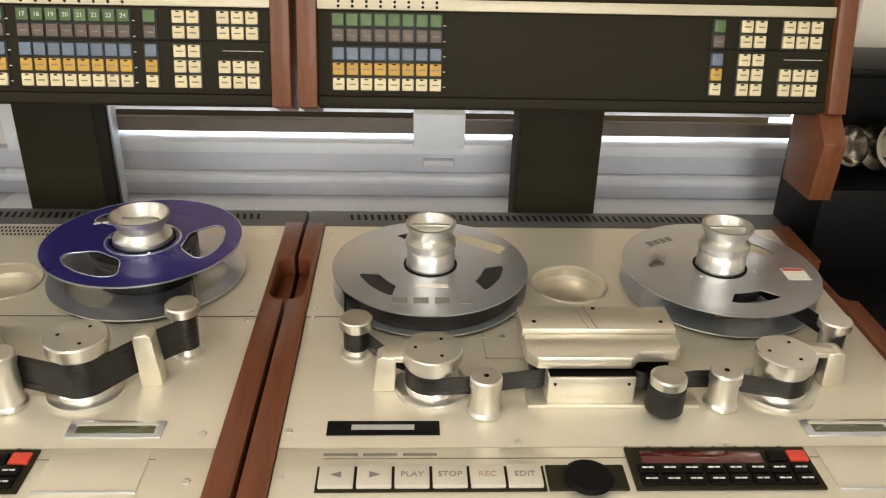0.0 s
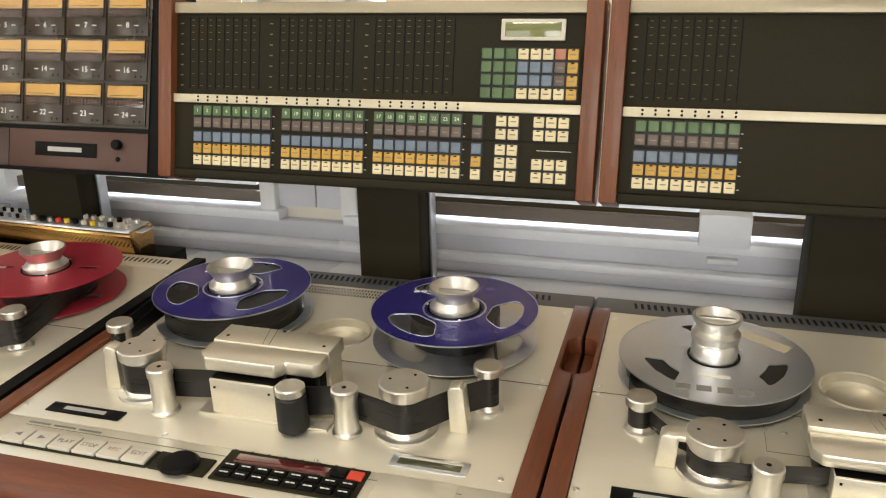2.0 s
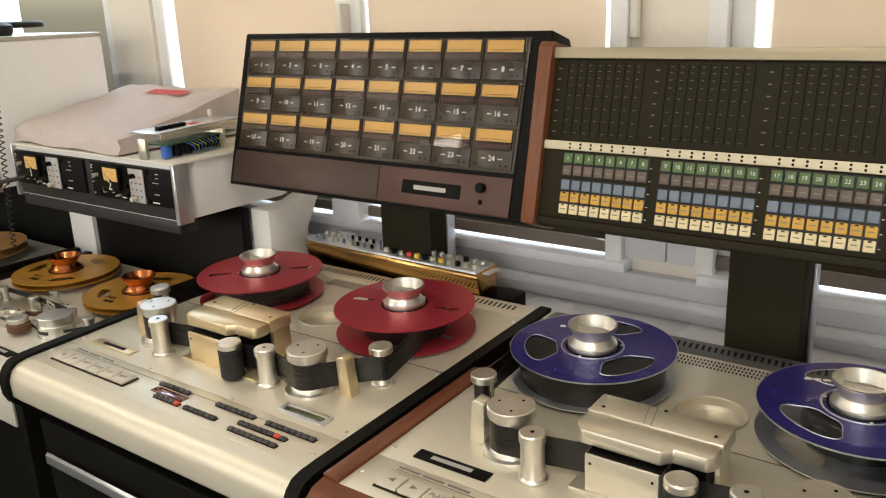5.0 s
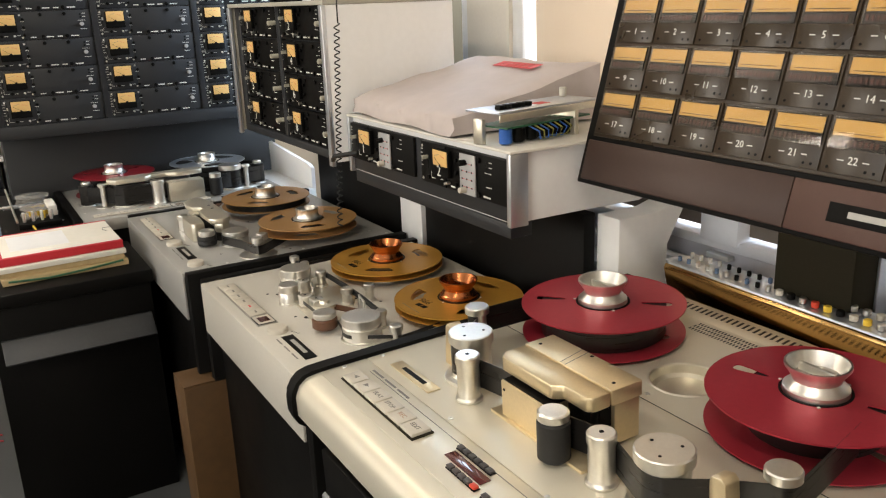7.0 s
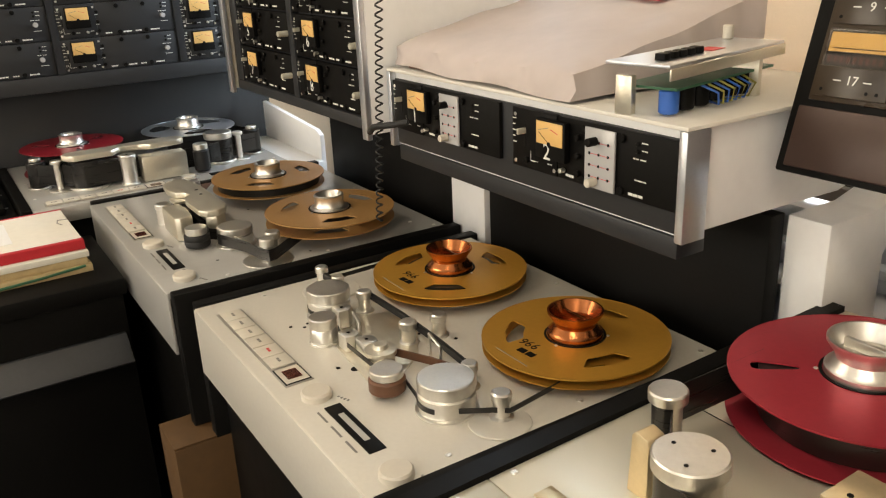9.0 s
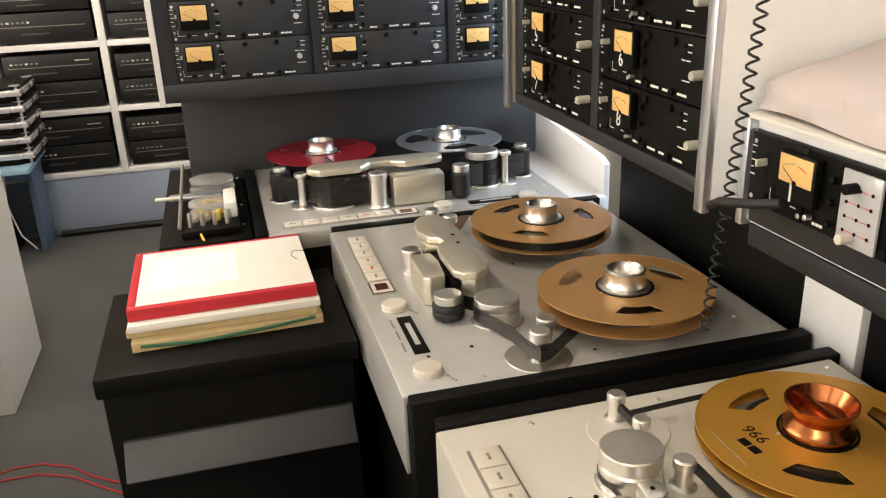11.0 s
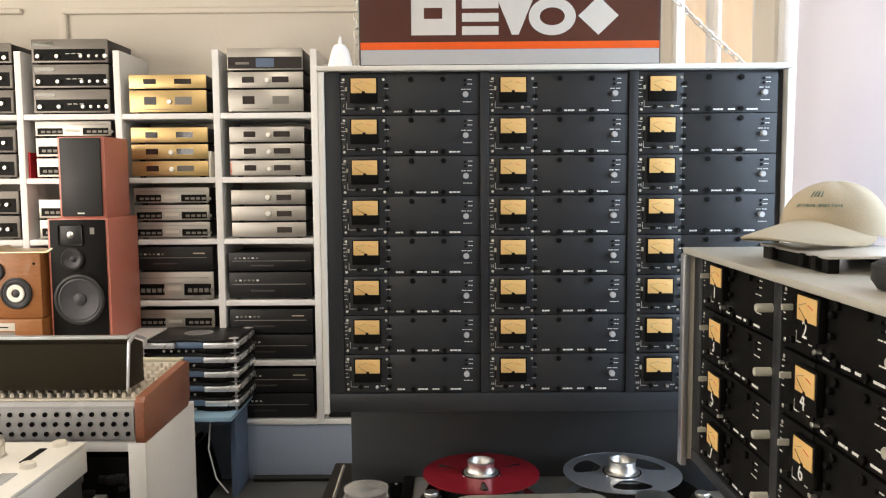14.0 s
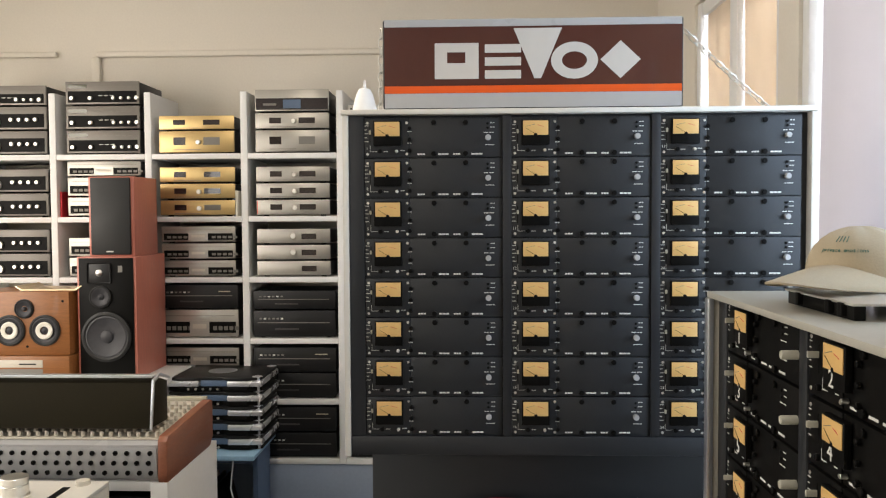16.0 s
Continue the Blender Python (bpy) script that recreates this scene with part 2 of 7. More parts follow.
# ---------------------------------------------------------------- builders
def part(name, bm, mat, parent=None, label="", smooth=35):
    """One mesh object under a thing or a part."""
    me = bpy.data.meshes.new(name)
    bm.normal_update()
    bm.to_mesh(me)
    bm.free()
    me.materials.append(mat)
    if smooth:
        me.shade_smooth()
        me.set_sharp_from_angle(angle=radians(smooth))
    ob = new(name, me)
    if parent:
        ob.parent = parent
    if label:
        ob["label"] = label
    return ob


def thing(name, m, label, category, group="", kind=""):
    ob = new(name)
    ob.empty_display_size = 0.05
    ob.matrix_world = m
    return tagged(ob, label, category, group, kind)


def add_box(bm, lo, hi, bev=0.0, seg=2):
    t = bmesh.new()
    bmesh.ops.create_cube(t, size=1)
    for v in t.verts:
        v.co = Vector(lo[i] + (v.co[i] + 0.5) * (hi[i] - lo[i]) for i in range(3))
    if bev:
        bmesh.ops.bevel(t, geom=t.edges[:], offset=bev, segments=seg, affect="EDGES", profile=0.5)
    me = bpy.data.meshes.new("tmp")
    t.to_mesh(me), t.free()
    bm.from_mesh(me)
    bpy.data.meshes.remove(me)
    return bm


def box(name, parent, mat, lo, hi, bev=0.0, label=""):
    return part(name, add_box(bmesh.new(), lo, hi, bev), mat, parent, label)


def add_lathe(bm, cx, cy, profile, seg=32):
    """A turned body round the upright axis through (cx, cy); profile: radius and height, from below to above."""
    rings = []
    for r, z in profile:
        if r <= 0:
            rings.append([bm.verts.new((cx, cy, z))])
        else:
            rings.append([bm.verts.new((cx + r * math.cos(a), cy + r * math.sin(a), z)) for a in (2 * math.pi * i / seg for i in range(seg))])
    for a, b in zip(rings, rings[1:]):
        for i in range(seg):
            j = (i + 1) % seg
            if len(a) == 1 and len(b) == 1:
                continue
            if len(a) == 1:
                bm.faces.new((a[0], b[j], b[i]))
            elif len(b) == 1:
                bm.faces.new((a[i], a[j], b[0]))
            else:
                bm.faces.new((a[i], a[j], b[j], b[i]))
    return bm


def lathe(name, parent, mat, cx, cy, profile, seg=32, label=""):
    return part(name, add_lathe(bmesh.new(), cx, cy, profile, seg), mat, parent, label)


def cyl_profile(r, z0, z1, b=0.001):
    return [(0, z0), (r - b, z0), (r, z0 + b), (r, z1 - b), (r - b, z1), (0, z1)]


def cyl(name, parent, mat, cx, cy, z0, z1, r, b=0.0012, seg=28, label=""):
    return lathe(name, parent, mat, cx, cy, cyl_profile(r, z0, z1, b), seg, label)


def add_prism(bm, outline, axis, a, b):
    """An outline in the plane across the axis ('x': y, z; 'y': x, z; 'z': x, y), drawn out from a to b."""
    put = {"x": lambda p, h: (h, p[0], p[1]), "y": lambda p, h: (p[0], h, p[1]), "z": lambda p, h: (p[0], p[1], h)}[axis]
    one, two = ([bm.verts.new(put(p, h)) for p in outline] for h in (a, b))
    bm.faces.new(one), bm.faces.new(two)
    n = len(outline)
    for i in range(n):
        bm.faces.new((one[i], one[(i + 1) % n], two[(i + 1) % n], two[i]))
    bmesh.ops.recalc_face_normals(bm, faces=bm.faces)
    return bm


def prism(name, parent, mat, outline, axis, a, b, bev=0.0, label=""):
    bm = add_prism(bmesh.new(), outline, axis, a, b)
    if bev:
        bmesh.ops.bevel(bm, geom=bm.edges[:], offset=bev, segments=2, affect="EDGES", profile=0.5)
    return part(name, bm, mat, parent, label)


def ring(name, parent, mat, cx, cy, r0, r1, z0, z1, seg=40, label=""):
    return lathe(name, parent, mat, cx, cy, [(r0, z0), (r1, z0), (r1, z1), (r0, z1), (r0, z0)], seg, label)


def tube(name, parent, mat, pts, r, label="", seg=8):
    """A round cable or rod along a line of points."""
    bm = bmesh.new()
    rings = []
    pts = [Vector(p) for p in pts]
    for i, p in enumerate(pts):
        d = (pts[min(i + 1, len(pts) - 1)] - pts[max(i - 1, 0)]).normalized()
        s = d.cross(Vector((0.31, 0.17, 0.93))).normalized()
        u = d.cross(s)
        rings.append([bm.verts.new(p + r * (math.cos(2 * math.pi * k / seg) * s + math.sin(2 * math.pi * k / seg) * u)) for k in range(seg)])
    for a, b in zip(rings, rings[1:]):
        for k in range(seg):
            bm.faces.new((a[k], a[(k + 1) % seg], b[(k + 1) % seg], b[k]))
    bm.faces.new(rings[0]), bm.faces.new(rings[-1])
    bmesh.ops.recalc_face_normals(bm, faces=bm.faces)
    return part(name, bm, mat, parent, label, 60)


def ribbon(name, parent, mat, pts, z0, z1, thick=0.0006, label=""):
    """Tape standing on edge along a line of points."""
    bm = bmesh.new()
    pts = [Vector((*p, 0)) for p in pts]
    rows = []
    for i, p in enumerate(pts):
        d = (pts[min(i + 1, len(pts) - 1)] - pts[max(i - 1, 0)]).normalized()
        n = Vector((-d.y, d.x, 0)) * thick
        rows.append([bm.verts.new((*(p + s * n).xy, z)) for s, z in ((1, z0), (1, z1), (-1, z1), (-1, z0))])
    for a, b in zip(rows, rows[1:]):
        for k in range(4):
            bm.faces.new((a[k], a[(k + 1) % 4], b[(k + 1) % 4], b[k]))
    bmesh.ops.recalc_face_normals(bm, faces=bm.faces)
    return part(name, bm, mat, parent, label, 40)


def arc(cx, cy, r, a0, a1, n=8):
    return [(cx + r * math.cos(radians(a0 + (a1 - a0) * i / n)), cy + r * math.sin(radians(a0 + (a1 - a0) * i / n))) for i in range(n + 1)]


def text(name, parent, mat, words, size, m, label="", spread=1.0):
    """Raised lettering in the built-in font as a mesh; m: its pose under the parent."""
    cu = bpy.data.curves.new("tmp", "FONT")
    cu.body, cu.size, cu.extrude, cu.align_x, cu.align_y, cu.resolution_u, cu.space_character = words, size, 0.0003, "CENTER", "CENTER", 2, spread
    tmp = bpy.data.objects.new("tmp", cu)
    me = bpy.data.meshes.new_from_object(tmp)
    bpy.data.objects.remove(tmp)
    me.materials.append(mat)
    ob = new(name, me)
    ob.parent = parent
    ob.matrix_local = m
    if label:
        ob["label"] = label
    return ob


def bars(name, parent, mat, place, u, w, n, width, height, gap, label="unreadable lettering"):
    """Lettering that stays plain bars: n blocks along u, raised along w."""
    bm = bmesh.new()
    u, w = Vector(u).normalized(), Vector(w).normalized()
    v = w.cross(u)
    for i in range(n):
        o = Vector(place) + u * i * (width + gap)
        vs = [o + a * u * width + b * v * height + c * w * 0.0006 for c in (0, 1) for a, b in ((0, 0), (1, 0), (1, 1), (0, 1))]
        vs = [bm.verts.new(x) for x in vs]
        for f in ((4, 5, 6, 7), (0, 1, 5, 4), (1, 2, 6, 5), (2, 3, 7, 6), (3, 0, 4, 7)):
            bm.faces.new([vs[k] for k in f])
    return part(name, bm, mat, parent, label, 0)


def thicken(bm, thick):
    """Gives a sheet its thickness, downwards from its face."""
    bm.normal_update()
    faces, rim = bm.faces[:], [e for e in bm.edges if len(e.link_faces) == 1]
    twin = {v: bm.verts.new(v.co - v.normal * thick) for v in bm.verts if v.link_faces}
    for f in faces:
        bm.faces.new([twin[v] for v in reversed(f.verts)])
    for e in rim:
        p, q = e.verts
        bm.faces.new((p, q, twin[q], twin[p]))
    bmesh.ops.recalc_face_normals(bm, faces=bm.faces)


def window_outline(r0, r1, half, mid, n=36, square=0.55):
    """A rounded kidney-shaped opening of a reel flange, wider towards the rim."""
    pts = []
    for i in range(n):
        a = 2 * math.pi * i / n
        c, q = math.cos(a), math.sin(a)
        v = math.copysign(abs(q) ** square, q)
        u = math.copysign(abs(c) ** square, c)
        ang = radians(mid + half * u * (1.0 + 0.18 * v))
        rad = (r0 + r1) / 2 + (r1 - r0) / 2 * v
        pts.append((rad * math.cos(ang), rad * math.sin(ang)))
    return pts


def flange_mesh(R, r, wins, r0, r1, half, z, thick, start=0.0, seg=96, square=0.55):
    """A reel flange with cut-out windows."""
    bm = bmesh.new()
    loops = [[(q * math.cos(2 * math.pi * i / n), q * math.sin(2 * math.pi * i / n)) for i in range(n)] for q, n in ((R, seg), (r, 48))]
    mids = [start + 360 * w / wins for w in range(wins)]
    loops += [window_outline(r0, r1, half, m, 36, square) for m in mids]
    edges = []
    for lp in loops:
        vs = [bm.verts.new((x, y, z)) for x, y in lp]
        edges += [bm.edges.new((vs[i], vs[(i + 1) % len(vs)])) for i in range(len(vs))]
    bmesh.ops.triangle_fill(bm, use_beauty=True, edges=edges)
    gone = []
    for f in bm.faces:
        c = f.calc_center_median()
        rad, ang = math.hypot(c.x, c.y), math.degrees(math.atan2(c.y, c.x))
        if rad < r * 0.99 or (r0 < rad < r1 and any(abs((ang - m + 180) % 360 - 180) < half * (1 + 0.18 * (2 * rad - r0 - r1) / (r1 - r0)) * 0.985 for m in mids)):
            gone.append(f)
    for f in gone:
        bm.faces.remove(f)
    bm.normal_update()
    for f in bm.faces:
        if f.normal.z < 0:
            f.normal_flip()
    thicken(bm, thick)
    return bm


# ---------------------------------------------------------------- the room
WY = 1.60   # face of the window wall


def slab(name, mat, lo, hi, label, category):
    bm = add_box(bmesh.new(), lo, hi)
    return tagged(part(name, bm, mat, None, "", 0), label, category, "", "structure")


slab("floor", CARPET, (-6.6, -2.9, -0.1), (2.7, 2.0, 0.0), "dark grey carpeted floor of the room", "floor")
slab("ceiling", CEIL, (-6.6, -2.9, 2.9), (2.7, 2.0, 3.0), "white painted ceiling of the room", "ceiling")
slab("wall_west", WALLM, (-6.6, -2.9, 0.0), (-6.3, 2.0, 2.9), "warm white plaster wall behind the shelves", "wall")
slab("wall_east", WALLM, (2.4, -2.9, 0.0), (2.7, 2.0, 2.9), "warm white plaster end wall", "wall")
# window wall: parapet, piers and head
slab("wall_north", WALLM, (-6.3, WY, 0.0), (2.4, WY + 0.3, 0.80), "painted parapet wall under the windows", "wall")
slab("wall_north_head", WALLM, (-6.3, WY, 2.5), (2.4, WY + 0.3, 2.9), "plaster wall above the windows", "wall")
PIERS = [(-6.3, -5.55), (-4.52, -4.35), (-2.74, -2.52), (-0.89, -0.69), (0.92, 1.1), (2.2, 2.4)]
for a, b in PIERS:
    slab("wall_north_pier", WALLM, (a, WY, 0.80), (b, WY + 0.3, 2.5), "pale plaster pier between two windows", "wall")
# unseen wall opposite; its openings are assumed, to let the fill in
slab("wall_south", WALLM, (-6.3, -2.9, 0.0), (2.4, -2.6, 0.9), "plaster parapet opposite the machines", "wall")
slab("wall_south_head", WALLM, (-6.3, -2.9, 2.6), (2.4, -2.6, 2.9), "plaster wall above the opposite windows", "wall")
for a, b in [(-6.3, -5.0), (-3.4, -2.7), (-1.1, -0.2), (1.4, 2.4)]:
    slab("wall_south_pier", WALLM, (a, -2.9, 0.9), (b, -2.6, 2.6), "plaster pier opposite the machines", "wall")

for wx in (-0.6, -3.6):
    lum = thing("ceiling_luminaire", pose(wx, -0.35, 2.9), "long white ceiling luminaire", "ceiling light", "ceiling luminaires")
    box("housing", lum, WHITEP, (-0.75, -0.11, -0.05), (0.75, 0.11, 0.0), 0.004)

# picture rail moulding on the far wall
trim = tagged(part("trim", add_box(bmesh.new(), (-6.3, -1.488, 2.443), (-6.262, WY, 2.473), 0.008), WALLM), "moulded plaster rail along the far wall", "moulding", "", "structure")
trim2 = tagged(part("trim", add_box(bmesh.new(), (-6.3, -1.518, 0.3), (-6.27, -1.468, 2.4425), 0.008), WALLM), "upright moulded plaster frame on the far wall", "moulding", "", "structure")
trim3 = tagged(part("trim", add_box(bmesh.new(), (-6.3, -2.6, 2.446), (-6.262, -1.711, 2.476), 0.008), WALLM), "moulded plaster rail of the next wall panel", "moulding", "", "structure")

# boards and ledges under the windows
ledge = tagged(thing("window_ledge", pose(0, 0, 0), "layered white window ledge over a heating duct", "ledge"), kind="structure")
box("wall_board", ledge, SILL, (-2.7, WY - 0.03, 0.775), (2.3, WY - 0.001, 0.8705), 0.003)
box("upper_lip", ledge, LEDGEW, (-2.7, WY - 0.065, 0.814), (2.3, WY - 0.0305, 0.833), 0.008)
box("duct_face", ledge, SILL, (-2.7, WY - 0.055, 0.788), (2.3, WY - 0.0305, 0.8135), 0.002)
box("lower_lip", ledge, LEDGEW, (-2.7, WY - 0.135, 0.766), (2.3, WY - 0.0305, 0.7875), 0.009)
box("lower_face", ledge, SILL, (-2.7, WY - 0.115, 0.05), (2.3, WY - 0.0305, 0.7655), 0.002)


def window(n, a, b, mull, drawn=(True, True)):
    w = tagged(thing("window_%d" % n, pose(0, 0, 0), "white framed window with a lowered cream fabric blind" if all(drawn) else "white framed window, one half of its blind raised", "window"), kind="structure")
    box("window_sill", w, LEDGEW, (a - 0.02, WY - 0.045, 0.871), (b + 0.02, WY + 0.12, 0.894), 0.004)
    # brown strip paints the shade on the blind's unlit lower end
    box("hem_bar", w, SHADEB, (a, WY - 0.012, 0.9035), (b, WY + 0.005, 0.931), 0.002, "unlit blind hem, its shade painted brown")
    for x0, x1 in ((a, a + 0.05), (mull - 0.045, mull + 0.045), (b - 0.05, b)):
        box("window_frame", w, WHITEP, (x0, WY + 0.01, 0.8945), (x1, WY + 0.11, 2.5), 0.006)
    box("window_head", w, WHITEP, (a, WY + 0.02, 2.44), (b, WY + 0.1, 2.5), 0.004)
    for half, (x0, x1) in enumerate(((a + 0.075, mull - 0.05), (mull + 0.05, b - 0.075))):
        # blind with a slight roll to it
        if not drawn[half]:
            continue
        bm = bmesh.new()
        g = [[bm.verts.new((x0 + (x1 - x0) * i / 12, WY + 0.04 + 0.003 * math.sin(i * 1.3 + j * 0.7 + n), 0.945 + 1.505 * j / 8)) for i in range(13)] for j in range(9)]
        for j in range(8):
            for i in range(12):
                bm.faces.new((g[j][i], g[j][i + 1], g[j + 1][i + 1], g[j + 1][i]))
        thicken(bm, 0.001)
        part("blind", bm, BLINDW if n == 3 else BLIND, w, "white roller blind" if n == 3 else "cream woven roller blind")
        box("blind_bar", w, WHITEP, (x0, WY + 0.032, 0.933), (x1, WY + 0.05, 0.947), 0.003)
        pane = box("pane", w, CLEAR, (x0 - 0.025, WY + 0.095, 0.96), (x1 + 0.025, WY + 0.099, 2.45))
        pane.visible_shadow = False
    box("blind_bracket", w, LEDGEW, (mull - 0.05, WY - 0.05, 0.885), (mull + 0.05, WY + 0.02, 0.955), 0.003)
    box("latch", w, WHITEP, (mull - 0.03, WY - 0.05, 0.850), (mull + 0.03, WY - 0.0305, 0.861), 0.002)
    box("handle", w, OFFW, (mull - 0.012, WY - 0.03, 1.36), (mull + 0.012, WY + 0.01, 1.47), 0.006)


window(1, -0.69, 0.92, 0.12)
window(2, -2.52, -0.89, -1.69)
window(3, -4.35, -2.74, -3.55, (True, False))
window(5, -5.55, -4.52, -5.03)
window(4, 1.1, 2.2, 1.65)
pd = tagged(thing("pier_door_frame", pose(0, 0, 0), "white frame with cream hinges beside the window pier", "frame"), kind="structure")
for hx in (-0.905, -0.70):
    box("frame_post", pd, WHITEP, (hx - 0.02, WY - 0.03, 0.88), (hx + 0.02, WY - 0.001, 2.5), 0.004)
for z in (1.38, 2.1):
    cyl("hinge", pd, OFFW, -0.87, WY - 0.025, z, z + 0.09, 0.011)
for i, z in enumerate((0.90, 0.98)):
    box("wall_tile", pd, SILL, (-0.885, WY - 0.012, z), (-0.79, WY - 0.001, z + 0.077), 0.002)
    box("wall_tile", pd, SILL, (-0.787, WY - 0.012, z), (-0.722, WY - 0.001, z + 0.077), 0.002)


# ---------------------------------------------------------------- reels
def reel(m, name, label, flange, lower, tape_h, pack, hub, style, hubmat, wins=3, start=20.0, group="tape reels", tag=None):
    r = thing("tape_reel", m, label, "tape reel", group)
    z1 = 0.010 + tape_h
    slots = {"wedge": (0.076, 0.103, 19), "slot": (0.064, 0.114, 4.5), "wide": (0.060, 0.114, 28), "big": (0.055, 0.115, 26)}[style]
    part("lower_flange", flange_mesh(0.1375, 0.03, wins, slots[0], slots[1], slots[2], 0.008, 0.0016, start, 96, 0.22 if style == "wedge" else 0.55), lower, r)
    lathe("tape_pack", r, TAPE, 0, 0, [(0.045, 0.0085), (pack, 0.0085), (pack, z1), (0.045, z1)], 64)
    top = part("upper_flange", flange_mesh(0.1375, 0.034, wins, slots[0], slots[1], slots[2], z1 + 0.003, 0.0016, start + 12, 96, 0.22 if style == "wedge" else 0.55), flange, r)
    ring("flange_rim", r, BRUSH if flange in (BLUEF, BRUSH) else flange, 0, 0, 0.1370, 0.1380, z1 + 0.0012, z1 + 0.0034, 96)
    lathe("core", r, BRUSH, 0, 0, [(0.03, 0.0), (0.044, 0.0), (0.044, z1), (0.03, z1)], 40)
    h = z1 + 0.003
    if hub == "tall":
        prof = [(0.0, h), (0.041, h), (0.041, h + 0.007), (0.038, h + 0.009), (0.036, h + 0.012), (0.031, h + 0.018), (0.0315, h + 0.022),
                (0.041, h + 0.036), (0.041, h + 0.040), (0.0385, h + 0.040), (0.029, h + 0.022), (0, h + 0.022)]
    elif hub == "stack":
        prof = [(0.0, h), (0.034, h), (0.034, h + 0.004), (0.033, h + 0.022), (0.030, h + 0.026), (0.035, h + 0.031), (0.035, h + 0.040), (0.027, h + 0.046),
                (0.035, h + 0.062), (0.035, h + 0.066), (0.031, h + 0.066), (0.024, h + 0.052), (0, h + 0.052)]
    else:
        prof = [(0.0, h), (0.041, h), (0.041, h + 0.003), (0.034, h + 0.006), (0.031, h + 0.012), (0.031, h + 0.026), (0.0325, h + 0.029), (0.0285, h + 0.031), (0.024, h + 0.027), (0.020, h + 0.014), (0, h + 0.014)]
    lathe("hub", r, hubmat, 0, 0, prof, 48, "turned metal hub clamp")
    if hub != "low":
        box("hub_bar", r, hubmat, (-0.026, -0.003, prof[-1][1] - 0.002), (0.026, 0.003, prof[-1][1] + 0.011), 0.001)
    if style == "wide":
        ring("hub_ring", r, BRUSH, 0, 0, 0.0500, 0.0530, h - 0.0004, h + 0.0005, 64)
        for k in range(wins):
            o = window_outline(slots[0], slots[1], slots[2], start + 12 + 360 * k / wins)
            tube("window_edge", r, BRUSH, [(x, y, h) for x, y in o + o[:1]], 0.0008, "", 6)
    ring("hub_seat", r, BLACK, 0, 0, 0.0345 if hub == "stack" else 0.042, 0.038 if hub == "stack" else 0.0455, h - 0.0005, h + 0.0012, 48)
    for k in range(3):
        a = radians(start + 70 + 120 * k)
        cyl("screw", r, STEEL, 0.048 * math.cos(a), 0.048 * math.sin(a), h - 0.001, h + 0.0012, 0.0025, 0.0004, 10)
    if tag:
        tag(r, h)
    return r


# ---------------------------------------------------------------- multitrack machines
TILT = 1.6
T2, T1 = 0.0450, 0.0260   # tape widths as they stand
DW, DD = 0.747, 0.625


SLATEG = material("grey_vent_panel", (0.11, 0.11, 0.11), 0.45, 0.2, 0.08, 150, 0.05, 4)


def screw_heads(parent, pts, z=0.0):
    me = None
    for x, y in pts:
        if me is None:
            s = lathe("screw", parent, STEEL, 0, 0, [(0, z), (0.0042, z), (0.0038, z + 0.0012), (0.0016, z + 0.0014), (0.0012, z + 0.0006), (0, z + 0.0006)], 12)
            me = s.data
        else:
            s = new("screw", me)
            s.parent = parent
        s.location = (x, y, 0)


def roller(parent, name, x, y, r, h, body=STEEL, capm=STEEL, flangeb=True):
    prof = [(0, 0.001), (r * 1.05, 0.001), (r * 1.05, 0.004), (r * 0.9, 0.007), (r * 0.86, 0.012), (r * 0.86, h - 0.017), (r * 0.95, h - 0.013),
            (r * 0.95, h - 0.002), (r * 0.85, h), (0, h)]
    o = lathe(name, parent, body, x, y, prof, 32)
    cyl("screw", o, BLACK, x, y, h, h + 0.0006, r * 0.16, 0.0001, 10)
    return o


